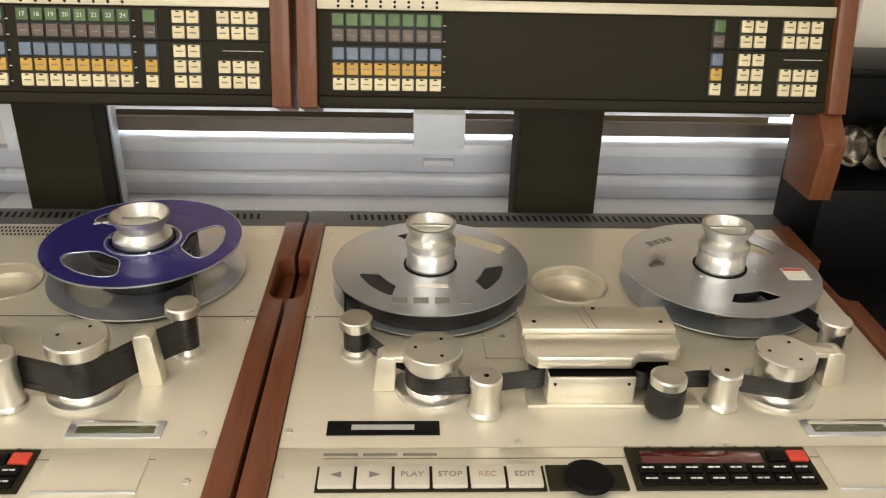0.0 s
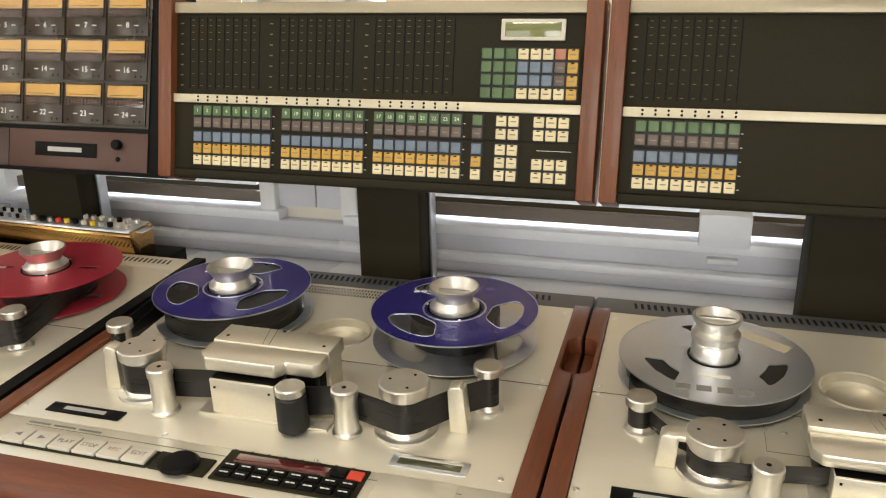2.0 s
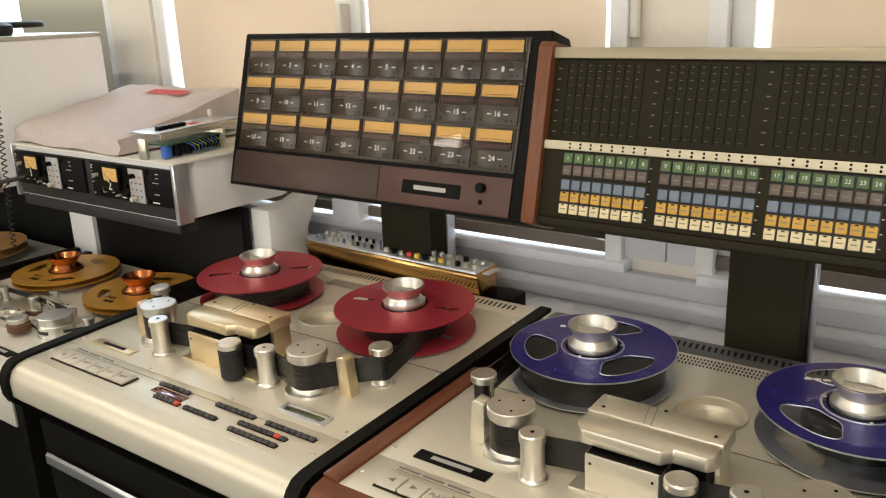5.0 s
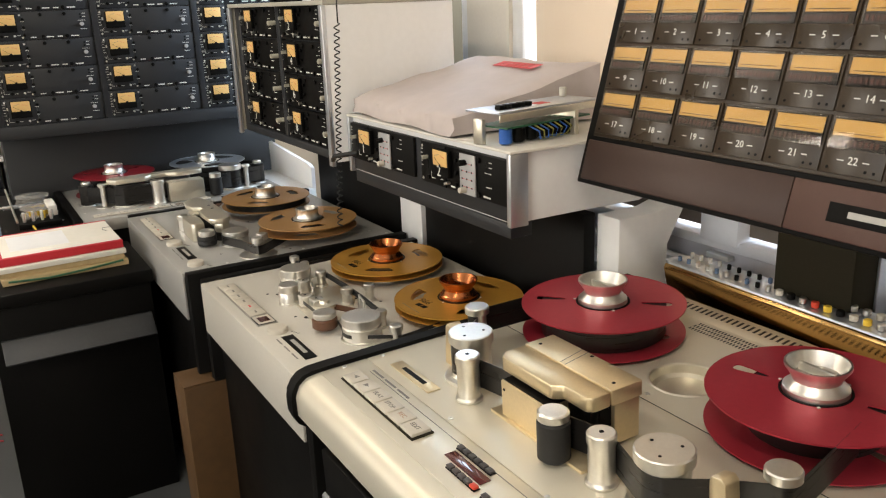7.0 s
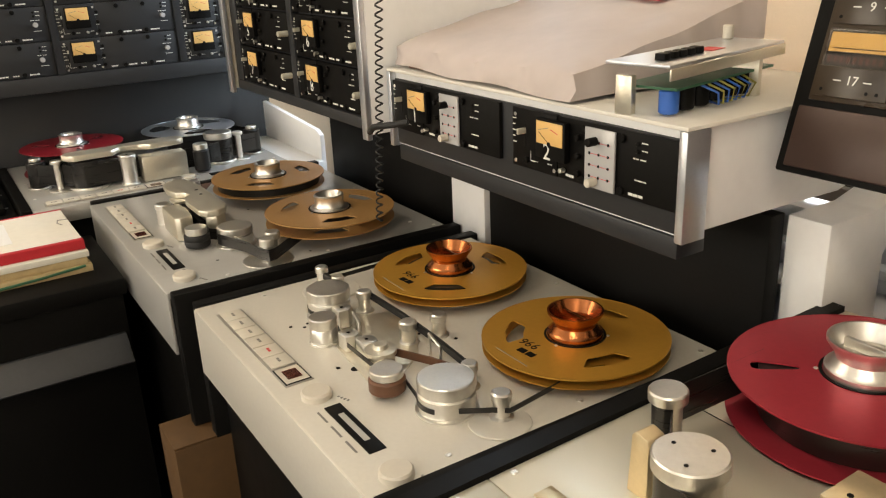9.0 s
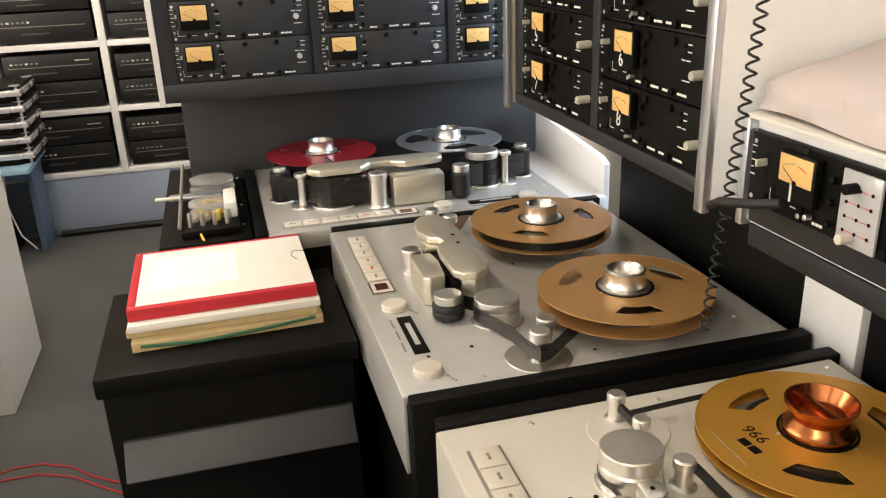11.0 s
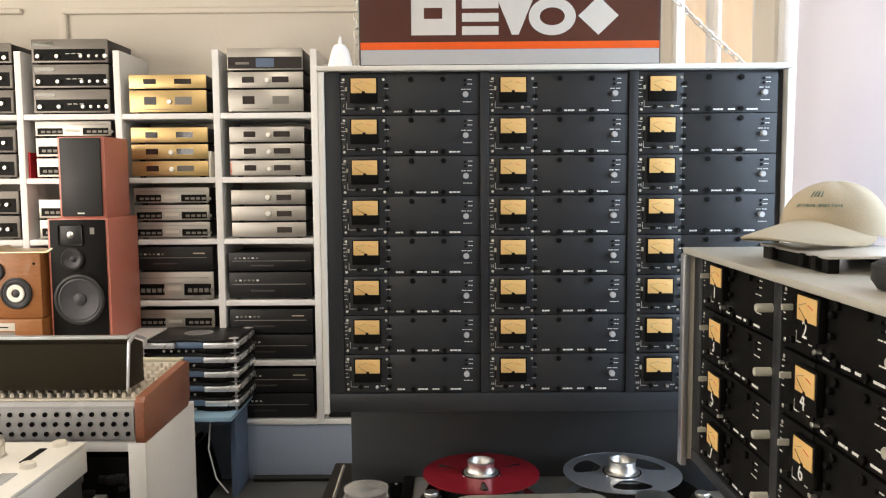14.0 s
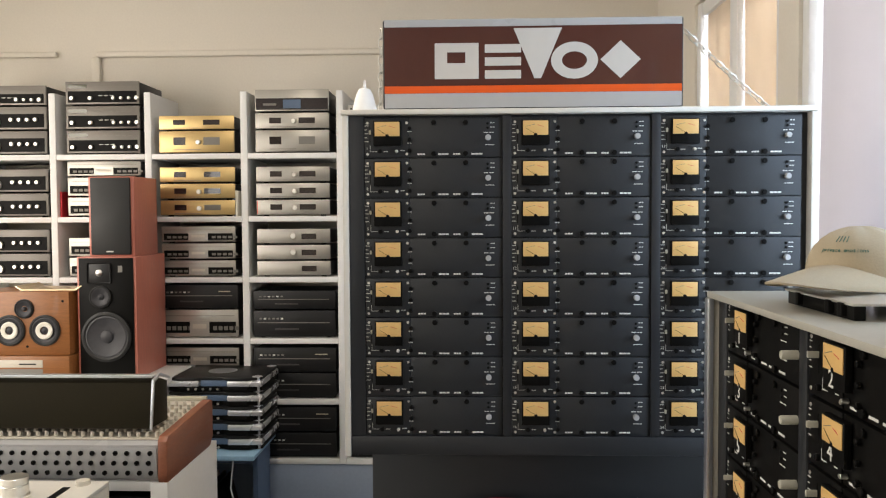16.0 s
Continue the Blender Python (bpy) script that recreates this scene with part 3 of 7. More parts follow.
def multitrack(x0, style, label, H=0.88):
    m = pose(x0, 0.636, 0.832, TILT, 0, 0)
    t = thing("tape_machine", m, label, "tape recorder", "multitrack machines")
    gilt = style == "gold"
    cover = GOLDM if gilt else SATIN
    # deck plates with fine joints
    box("front_plate", t, ALU, (0, 0, -0.02), (DW, 0.0845, 0), 0.0012)
    box("middle_plate", t, ALU, (0, 0.0855, -0.02), (DW, 0.3465, 0), 0.0012)
    # rear plate with a sunk tray between the reels
    bm = bmesh.new()
    cu, cv, cr = 0.372, 0.438, 0.052
    outer = [(0, 0.3475), (DW, 0.3475), (DW, DD), (0, DD)]
    ov = [bm.verts.new((*p, 0)) for p in outer]
    iv = [bm.verts.new((cu + cr * math.cos(a), cv + cr * math.sin(a), 0)) for a in (2 * math.pi * i / 40 for i in range(40))]
    es = [bm.edges.new((ov[i], ov[(i + 1) % 4])) for i in range(4)] + [bm.edges.new((iv[i], iv[(i + 1) % 40])) for i in range(40)]
    bmesh.ops.triangle_fill(bm, use_beauty=True, edges=es)
    for f in [f for f in bm.faces if (f.calc_center_median().xy - Vector((cu, cv))).length < cr * 0.98]:
        bm.faces.remove(f)
    for f in bm.faces:
        if f.normal.z < 0:
            f.normal_flip()
    part("rear_plate", bm, ALU, t)
    lathe("tray", t, SATIN, cu, cv, [(0, -0.018), (0.044, -0.018), (0.05, -0.013), (0.0515, 0.0), (0.054, 0.0018), (0.0565, 0.0)], 40, "sunk round tray")
    # vent grille behind the reels
    vent = box("vent_panel", t, ALU if style != "wood" else SLATEG, (-0.03, DD, -0.02), (DW + 0.03, DD + 0.066, -0.002), 0.002)
    bm = bmesh.new()
    for row in range(1):
        for i in range(58):
            u = 0.04 + i * 0.0115
            o = [(u, DD + 0.028 + row * 0.03), (u + 0.005, DD + 0.028 + row * 0.03), (u + 0.002, DD + 0.05 + row * 0.03), (u - 0.003, DD + 0.05 + row * 0.03)]
            bm.faces.new([bm.verts.new((*p, -0.0014)) for p in o])
    part("vent_grille", bm, RUBBER if style != "wood" else BLACK, vent, "", 0)
    bm = bmesh.new()
    for row in range(3 if H > 0.7 else 0):
        for i in range(44):
            u = 0.24 + i * 0.0062
            o = [(u, DD - 0.042 + row * 0.012), (u + 0.0030, DD - 0.042 + row * 0.012), (u + 0.0018, DD - 0.034 + row * 0.012), (u - 0.0012, DD - 0.034 + row * 0.012)]
            bm.faces.new([bm.verts.new((*p, 0.0006)) for p in o])
    if H > 0.7:
        part("vent_grille", bm, RUBBER, t, "", 0)
    # cabinet under the deck
    box("cabinet_body", t, BLACK, (0.002, 0.02, -0.845), (DW - 0.002, DD + 0.06, -0.021), 0.004)
    nose = [(0.0, -0.001), (-0.022, -0.004), (-0.036, -0.014), (-0.044, -0.032), (-0.044, -0.065), (-0.03, -0.082), (0.02, -0.082), (0.02, -0.021), (0.0, -0.021)]
    prism("front_rail", t, ALU if gilt else MAHOGX, nose, "x", -0.03 if not gilt else -0.012, DW + (0.03 if not gilt else 0.012), 0.0, "rounded front rail")
    if gilt:
        for a in (-0.026, DW + 0.001):
            prism("side_trim", t, BLACK, [(-0.030, -0.092), (-0.045, -0.080), (-0.052, -0.062), (-0.052, -0.038), (-0.049, -0.022), (-0.041, -0.009), (-0.029, 0.001), (-0.012, 0.005), (0.02, 0.006), (DD + 0.06, 0.006), (DD + 0.06, -0.092)], "x", a, a + 0.025, 0.0)
        prism("front_bar", t, BRUSH, [(-0.030, -0.19), (-0.052, -0.178), (-0.052, -0.160), (-0.046, -0.156), (-0.046, -0.172), (-0.030, -0.180)], "x", 0.09, 0.735, 0.0015, "flat aluminium grip rail")
        box("grip_plate", t, BLACK, (0.06, -0.034, -0.5), (0.74, 0.021, -0.1), 0.003)
    else:
        for a, b, s in ((-0.030, -0.001, 1), (DW + 0.001, DW + 0.030, -1)):
            # wooden side board with a finger notch in its inner edge
            cx, w0, far = (a, 1, b) if s == 1 else (b, -1, a)
            side = part("side_board", add_box(bmesh.new(), (a, 0.001, -0.082), (b, DD + 0.005, -0.0262), 0.002), MAHOG, t, "mahogany side board")
            n = [(cx, 0.385)] + [(cx + 0.0215 * math.sin(radians(q)) * w0, 0.405 - 0.020 * math.cos(radians(q))) for q in (15, 35, 55, 75, 90)] + \
                [(cx + 0.0215 * math.sin(radians(q)) * w0, 0.485 + 0.020 * math.cos(radians(q))) for q in (90, 75, 55, 35, 15)] + [(cx, 0.505)]
            prism("top_board", side, MAHOG, [(cx, 0.001)] + n + [(cx, DD + 0.005), (far, DD + 0.005), (far, 0.001)], "z", -0.026, 0.005, 0.0012, "board with a carved finger notch")
        box("lower_panel", t, BLACK, (0.0, -0.01, -0.60), (DW, 0.02, -0.10), 0.004)
    # maker's plate: plain blocks for the name
    pl = box("name_plate", t, GOLDM if gilt else BLACK, (0.049, 0.104, 0.0), (0.173, 0.127, 0.0022), 0.0008)
    bars("name", pl, BLACK if gilt else PRINTM, (0.076, 0.1115, 0.0022), (1, 0, 0), (0, 0, 1), 1, 0.069, 0.008, 0.0, "maker's name as a plain bar")
    bars("legend", t, PRINT, (0.049, 0.072, 0.0), (1, 0, 0), (0, 0, 1), 3, 0.036, 0.0035, 0.006)
    bars("legend_line", t, PRINT, (0.049, 0.067, 0.0), (1, 0, 0), (0, 0, 1), 1, 0.64, 0.0009, 0.0)
    # transport keys
    tray = box("key_frame", t, PANEL, (0.045, 0.018, 0.0), (0.279, 0.054, 0.002), 0.0006)
    legends = ["", "", "PLAY", "STOP", "REC", "EDIT"]
    for i in range(6):
        u = 0.048 + i * 0.0384
        k = box("key", tray, KEYW, (u, 0.0205, 0.002), (u + 0.0355, 0.0515, 0.0075), 0.0015)
        if legends[i]:
            text("legend", k, FADED if i == 4 else PRINT, legends[i], 0.0105, pose(u + 0.0178, 0.036, 0.0076))
        else:
            s = -1 if i == 0 else 1
            prism("arrow", k, PRINT, [(u + 0.0178 - 0.005 * s, 0.0315), (u + 0.0178 + 0.006 * s, 0.036), (u + 0.0178 - 0.005 * s, 0.0405)], "z", 0.0075, 0.0079)
    if not gilt:
        jog = box("jog_housing", t, PANEL, (0.281, 0.018, 0.0), (0.363, 0.054, 0.0035), 0.0012)
        cyl("jog_wheel", jog, BLACK, 0.322, 0.031, 0.0035, 0.011, 0.026, 0.004, 36)
        ct = box("counter_panel", t, PANEL, (0.370, 0.018, 0.0), (0.567, 0.081, 0.003), 0.001)
        box("counter_window", ct, REDW, (0.385, 0.055, 0.003), (0.515, 0.074, 0.0036), 0.0002)
        for r_ in range(2):
            for i in range(8):
                u = 0.377 + i * 0.0232
                v = 0.0225 if r_ == 0 else 0.0385
                kk = box("key", ct, BLACK, (u, v, 0.003), (u + 0.0205, v + 0.0135, 0.0068), 0.001)
                bars("legend", kk, PRINTW, (u + 0.004, v + 0.006, 0.0068), (1, 0, 0), (0, 0, 1), 2, 0.0055, 0.0018, 0.0012)
        box("key", ct, BLACK, (0.520, 0.056, 0.003), (0.540, 0.072, 0.0068), 0.001)
        box("key", ct, REDK, (0.543, 0.056, 0.003), (0.563, 0.072, 0.0068), 0.001, "red key")
        for i in range(8):
            box("lamp", t, PRINT, (0.372 + 0.024 * i, 0.0835, 0.0), (0.376 + 0.024 * i, 0.0852, 0.0008))
        box("cover_plate", t, ALU, (0.58, 0.02, 0.0), (0.682, 0.083, 0.0016), 0.0008)
        box("cover_lip", t, BRUSH, (0.58, 0.018, 0.0), (0.682, 0.0198, 0.003), 0.0004)
    else:
        # rows of small keys set in slots
        for (u, v, n, red) in ((0.33, 0.057, 6, -1), (0.48, 0.057, 7, -1), (0.60, 0.057, 8, -1), (0.36, 0.022, 5, 4), (0.44, 0.022, 6, -1), (0.56, 0.035, 8, 6), (0.56, 0.014, 8, -1)):
            sl = box("key_slot", t, BLACK, (u, v, 0.0), (u + n * 0.0135, v + 0.010, 0.0012), 0.0003)
            for i in range(n):
                box("key", sl, REDK if i == red else material_dark, (u + 0.001 + i * 0.0135, v + 0.001, 0.0012), (u + 0.0122 + i * 0.0135, v + 0.009, 0.005), 0.0008)
        box("counter_window", t, REDW, (0.335, 0.036, 0.0), (0.42, 0.053, 0.0014), 0.0004)
    # sunk level window
    dw = box("window_frame", t, BRUSH, (0.582, 0.100, 0.0), (0.685, 0.128, 0.0025), 0.001)
    box("window_lip", dw, KEYW, (0.590, 0.1185, 0.0025), (0.678, 0.1235, 0.0034), 0.0003)
    box("display_window", dw, LCDD, (0.592, 0.106, 0.0025), (0.676, 0.121, 0.0029), 0.0001)
    # head block
    hb = box("head_block", t, cover, (0.297, 0.155, 0.001), (0.398, 0.205, 0.066 * H), 0.0018, "metal head housing")
    box("foot", hb, cover, (0.275, 0.150, 0.0), (0.475, 0.205, 0.005), 0.0012)
    box("inner_block", hb, BLACK, (0.300, 0.205, 0.004), (0.445, 0.262, 0.082 * H), 0.002)
    box("rear_housing", hb, cover, (0.40, 0.225, 0.004), (0.452, 0.268, 0.084 * H), 0.002)
    z0, z1 = 0.074 * H, 0.074 * H + 0.022
    capo = [(0.272, 0.216), (0.457, 0.216), (0.457, 0.268), (0.272, 0.268)]
    cp = prism("cover", hb, cover, capo, "z", z0, z1, 0.002, "gilt cover with slanted edge" if gilt else "satin metal cover")
    lipo = [(0.273, 0.180), (0.286, 0.166), (0.395, 0.166), (0.406, 0.180), (0.448, 0.180), (0.456, 0.188), (0.456, 0.2155), (0.273, 0.2155)]
    prism("cover_lip", cp, cover, lipo, "z", z0 - 0.001, z1 - (0.006 if H < 0.7 else 0.0015), 0.003)
    # black plate paints the shadow gap between front block and cover
    box("slot", hb, BLACK, (0.299, 0.158, 0.0665 * H), (0.399, 0.205, z0 - 0.0065), 0.0005)
    box("slot", hb, BLACK, (0.285, 0.186, 0.004), (0.2965, 0.262, z0 - 0.0065), 0.001)
    box("slot", hb, BLACK, (0.4005, 0.190, 0.004), (0.445, 0.2045, z0 - 0.0065), 0.001)
    tube("gap_line", cp, PRINT, [(0.352, 0.267, z1 + 0.0003), (0.362, 0.217, z1 + 0.0003)], 0.0005)
    tube("gap_line", cp, PRINT, [(0.340, 0.267, z1 + 0.0003), (0.352, 0.217, z1 + 0.0003)], 0.0004)
    for u, v in ((0.288, 0.232), (0.442, 0.232), (0.365, 0.262)):
        cyl("screw", cp, BLACK, u, v, z1, z1 + 0.0006, 0.0028, 0.0001, 10)
    for u, v in ((0.305, 0.154), (0.39, 0.154)):
        box("screw", hb, BLACK, (u - 0.0015, v - 0.0002, 0.05 * H), (u + 0.0015, v + 0.001, 0.05 * H + 0.003))
    cyl("guide_pin", t, STEEL, 0.408, 0.205, 0.0, 0.082 * H, 0.006)
    cyl("guide_pin", t, STEEL, 0.440, 0.220, 0.0, 0.080 * H, 0.005)
    # guide rollers, capstan and tension arms
    roller(t, "guide_roller", 0.225, 0.146, 0.0195, 0.083 * H)
    roller(t, "guide_roller", 0.502, 0.159, 0.0195, 0.080 * H)
    zc = 0.070 * H
    cap = cyl("pinch_roller", t, RUBBER, 0.430, 0.143, 0.004, zc, 0.0215, 0.004)
    lathe("roller_cap", cap, STEEL, 0.430, 0.143, [(0.0205, zc), (0.0205, zc + 0.009), (0.018, zc + 0.011), (0.0, zc + 0.011)], 32, "aluminium cap")
    for u, v in ((0.166, 0.190), (0.579, 0.184)):
        prism("roller_base", t, STEEL, arc(u, v, 0.044, 0, 360, 30)[:-1], "z", 0.0, 0.006, 0.001)
        zt = 0.071 * H
        big = lathe("tension_roller", t, STEEL, u, v, [(0, 0.006), (0.033, 0.006), (0.033, 0.011), (0.031, 0.013), (0.031, zt - 0.002), (0.035, zt), (0.035, zt + 0.0135), (0.033, zt + 0.015), (0, zt + 0.015)], 48)
        for k in range(3):
            a = radians(60 + 120 * k)
            cyl("screw", big, BLACK, u + 0.02 * math.cos(a), v + 0.02 * math.sin(a), zt + 0.0148, zt + 0.0156, 0.0022, 0.0001, 8)
    for u, v, s in ((0.112, 0.195, 1), (0.648, 0.205, -1)):
        arm = [(u - 0.016 * s, 0.0), (u + 0.010 * s, 0.0), (u + 0.012 * s, 0.070 * H), (u + 0.010 * s, 0.078 * H), (u - 0.004 * s, 0.082 * H), (u - 0.010 * s, 0.076 * H)]
        o = prism("swing_arm", t, GOLDM if gilt else SATIN, arm, "y", v - 0.013, v + 0.010, 0.002, "tapered cast arm")
        if H < 0.7:
            box("arm_top", o, GOLDM if gilt else SATIN, (min(u, u + 0.034 * s) - 0.006, v - 0.012, 0.066 * H), (max(u, u + 0.034 * s), v + 0.012, 0.081 * H), 0.003)
    for u, v in ((0.073, 0.262), (0.676, 0.262)):
        zr = 0.068 * H
        lathe("corner_roller", t, STEEL, u, v, [(0, 0), (0.021, 0), (0.021, 0.003), (0.017, 0.005), (0.015, 0.012), (0.015, zr - 0.003), (0.0205, zr), (0.0205, zr + 0.010), (0.019, zr + 0.012), (0, zr + 0.012)], 32)
    screw_heads(t, [(0.008, 0.041), (0.008, 0.112), (0.728, 0.035), (0.728, 0.108), (0.736, 0.338), (0.736, 0.360), (0.009, 0.343), (0.009, 0.366), (0.258, 0.093), (0.487, 0.088), (0.26, 0.30), (0.235, 0.30), (0.37, 0.362), (0.735, 0.60), (0.01, 0.60)])
    bars("joint_line", t, PRINT, (0.235, 0.25, 0.0), (0, 1, 0), (0, 0, 1), 1, 0.097, 0.0006, 0)
    bars("joint_line", t, PRINT, (0.235, 0.25, 0.0), (1, 0, 0), (0, 0, 1), 1, 0.06, 0.0006, 0)
    return t, m


material_dark = material("dark_grey_key", (0.06, 0.055, 0.055), 0.5, 0, 0.1, 120, 0.05, 12, spread=0.3)


def thread(t, left_pack, right_pack, left_side, right_side, z0=0.013, z1=0.058, RV=0.46):
    """The tape from reel to reel round the rollers of a multitrack machine."""
    hl, hr = (0.162, RV), (0.572, RV)
    a = [(hl[0] - left_pack * 0.93, hl[1] - left_pack * 0.35)] if left_side else [(hl[0] + 0.0, hl[1] - left_pack)]
    pts = a + arc(0.073, 0.262, 0.0158, 200, 330, 6) + [(0.112, 0.222)] + arc(0.166, 0.190, 0.0315, 150, 265, 8) + [(0.225, 0.1665), (0.297, 0.180), (0.36, 0.18)]
    ribbon("tape", t, TAPE, pts, z0, z1, 0.0006, "dark brown magnetic tape")
    pts = [(0.398, 0.178), (0.43, 0.1655), (0.470, 0.176), (0.502, 0.177)] + arc(0.579, 0.184, 0.0315, 262, 325, 8) + [(0.64, 0.212)] + arc(0.676, 0.262, 0.0158, 270, 350, 5) + \
        ([(hr[0] + right_pack * 0.95, hr[1] - right_pack * 0.3)] if right_side else [(hr[0], hr[1] - right_pack)])
    ribbon("tape", t, TAPE, pts, z0, z1, 0.0006, "dark brown magnetic tape")


def spool(m, u, v, *args, **kw):
    return reel(m @ pose(u, v, 0.0), *args, **kw)


def tag_blue(r, h):
    bars("label_print", r, PRINTW, (-0.085, 0.045, h), (1, 0.3, 0), (0, 0, 1), 4, 0.010, 0.006, 0.003)
    bars("label_print", r, REDP, (-0.045, 0.07, h), (1, 0.3, 0), (0, 0, 1), 3, 0.010, 0.004, 0.003)


def tag_sony(r, h):
    bars("flange_print", r, PRINT, (-0.052, -0.107, h), (1, 0, 0), (0, 0, 1), 4, 0.020, 0.014, 0.008, "maker's name as plain blocks")
    box("paper_label", r, PAPER, (-0.022, -0.066, h), (0.022, -0.058, h + 0.0005), 0.0)
    part("masking_tape", add_box(bmesh.new(), (-0.04, -0.011, h), (0.04, 0.011, h + 0.0006)), CREAM, r, "strip of masking tape").matrix_local = pose(0.075, 0.065, 0, 0, 0, -35)


def tag_agfa(r, h):
    bars("flange_print", r, PRINT, (-0.085, 0.06, h), (1, 0.5, 0), (0, 0, 1), 4, 0.009, 0.012, 0.003, "maker's name as plain blocks")
    box("sticker", r, PAPER, (0.085, -0.04, h), (0.118, -0.008, h + 0.0006))
    box("sticker", r, REDB, (0.087, -0.015, h + 0.0006), (0.116, -0.010, h + 0.0010))


MS, mS = multitrack(-0.0745, "wood", "aluminium topped multitrack tape machine with mahogany side boards", 0.60)
MB, mB = multitrack(-0.887, "wood", "aluminium topped multitrack tape machine with mahogany edging, carrying blue reels")
MR, mR = multitrack(-1.698, "gold", "aluminium multitrack tape machine with gilt head cover and black edging")
thread(MS, 0.12, 0.06, True, True, 0.011, 0.035, 0.425)
thread(MB, 0.122, 0.075, True, True)
thread(MR, 0.105, 0.085, True, True)
spool(mB, 0.162, 0.46, "blue", "metallic blue tape reel, nearly full, on the machine", BLUEF, BRUSH, T2, 0.122, "tall", "wide", STEEL, 3, 200, tag=tag_blue)
spool(mB, 0.572, 0.46, "blue", "metallic blue tape reel, nearly empty, on the machine", BLUEF, BRUSH, T2, 0.075, "tall", "wide", STEEL, 3, 225, tag=tag_blue)
spool(mS, 0.168, 0.425, "silver", "full silver tape reel with small windows and masking tape", BRUSH, BRUSH, T1, 0.126, "stack", "wedge", STEEL, 3, 205, tag=tag_sony)
spool(mS, 0.584, 0.425, "silver", "plain silver tape reel, nearly empty, with a paper sticker", BRUSH, BRUSH, T1, 0.06, "stack", "wedge", STEEL, 3, 150, tag=tag_agfa)
spool(mR, 0.162, 0.46, "red", "anodised red tape reel with slot windows, well filled", REDF, REDF, T2, 0.105, "tall", "slot", STEEL, 2, 30)
spool(mR, 0.572, 0.46, "red", "anodised red tape reel with slot windows, half filled", REDF, REDF, T2, 0.085, "tall", "slot", STEEL, 2, 0)


# ---------------------------------------------------------------- overhead consoles
def post(x0, x1, y, label):
    p = thing("console_post", pose((x0 + x1) / 2, y, 0.7625), label, "post", "console posts")
    w = (x1 - x0) / 2
    box("column", p, PANEL, (-w, 0, 0.0), (w, 0.09, 0.41), 0.004)
    box("edge_trim", p, BRUSH, (w + 0.0005, 0.06, 0.05), (w + 0.006, 0.09, 0.37), 0.001)


post(-0.578, -0.450, 1.33, "dark painted sheet-metal post carrying a remote panel")
post(0.245, 0.385, 1.33, "dark painted sheet-metal post carrying the second remote panel")
post(-1.41, -1.264, 1.37, "dark painted sheet-metal post carrying the meter bridge")


SALMON = material("salmon_key", (0.42, 0.17, 0.10), 0.4, 0, 0.06, 120, 0.05, 12)


def keyset(parent, x, z, cols, rows, mats, dx, dz, w, h, led=False, numbers=None, shared={}):
    box("key_bed", parent, RUBBER, (x - 0.0022, -0.0022, z - (rows - 1) * dz - 0.0022), (x + (cols - 1) * dx + w + 0.0022, -0.0001, z + h + 0.0022), 0.0006)
    for r in range(rows):
        for c in range(cols):
            mt = mats(r, c)
            key = (mt.name, round(w, 4), round(h, 4))
            if key not in shared:
                o = box("key", parent, mt, (0, -0.006, 0), (w, 0, h), 0.0015)
                shared[key] = o.data
            else:
                o = new("key", shared[key])
                o.parent = parent
            o.location = (x + c * dx, 0, z - r * dz)
            if mt in (IVORY, AMBERK, BLUEK, BROWNK):
                if mt not in (BLUEK, BROWNK):
                    if ("led", w) not in shared:
                        shared["led", w] = box("key_lamp", o, BLACK, (w * 0.34, -0.0064, h * 0.84), (w * 0.64, -0.0061, h * 0.96)).data
                    else:
                        new("key_lamp", shared["led", w]).parent = o
                lk = ("legend", round(w, 4))
                if lk not in shared:
                    lo = box("legend", o, PRINT, (w * 0.22, -0.0064, h * 0.42), (w * 0.78, -0.0061, h * 0.53))
                    shared[lk] = lo.data
                else:
                    lo = new("legend", shared[lk])
                    lo.parent = o
            if numbers and r == 0:
                text("numeral", o, PRINTW, str(numbers + c), 0.009, pose(w / 2, -0.0063, h / 2, 90, 0, 0))


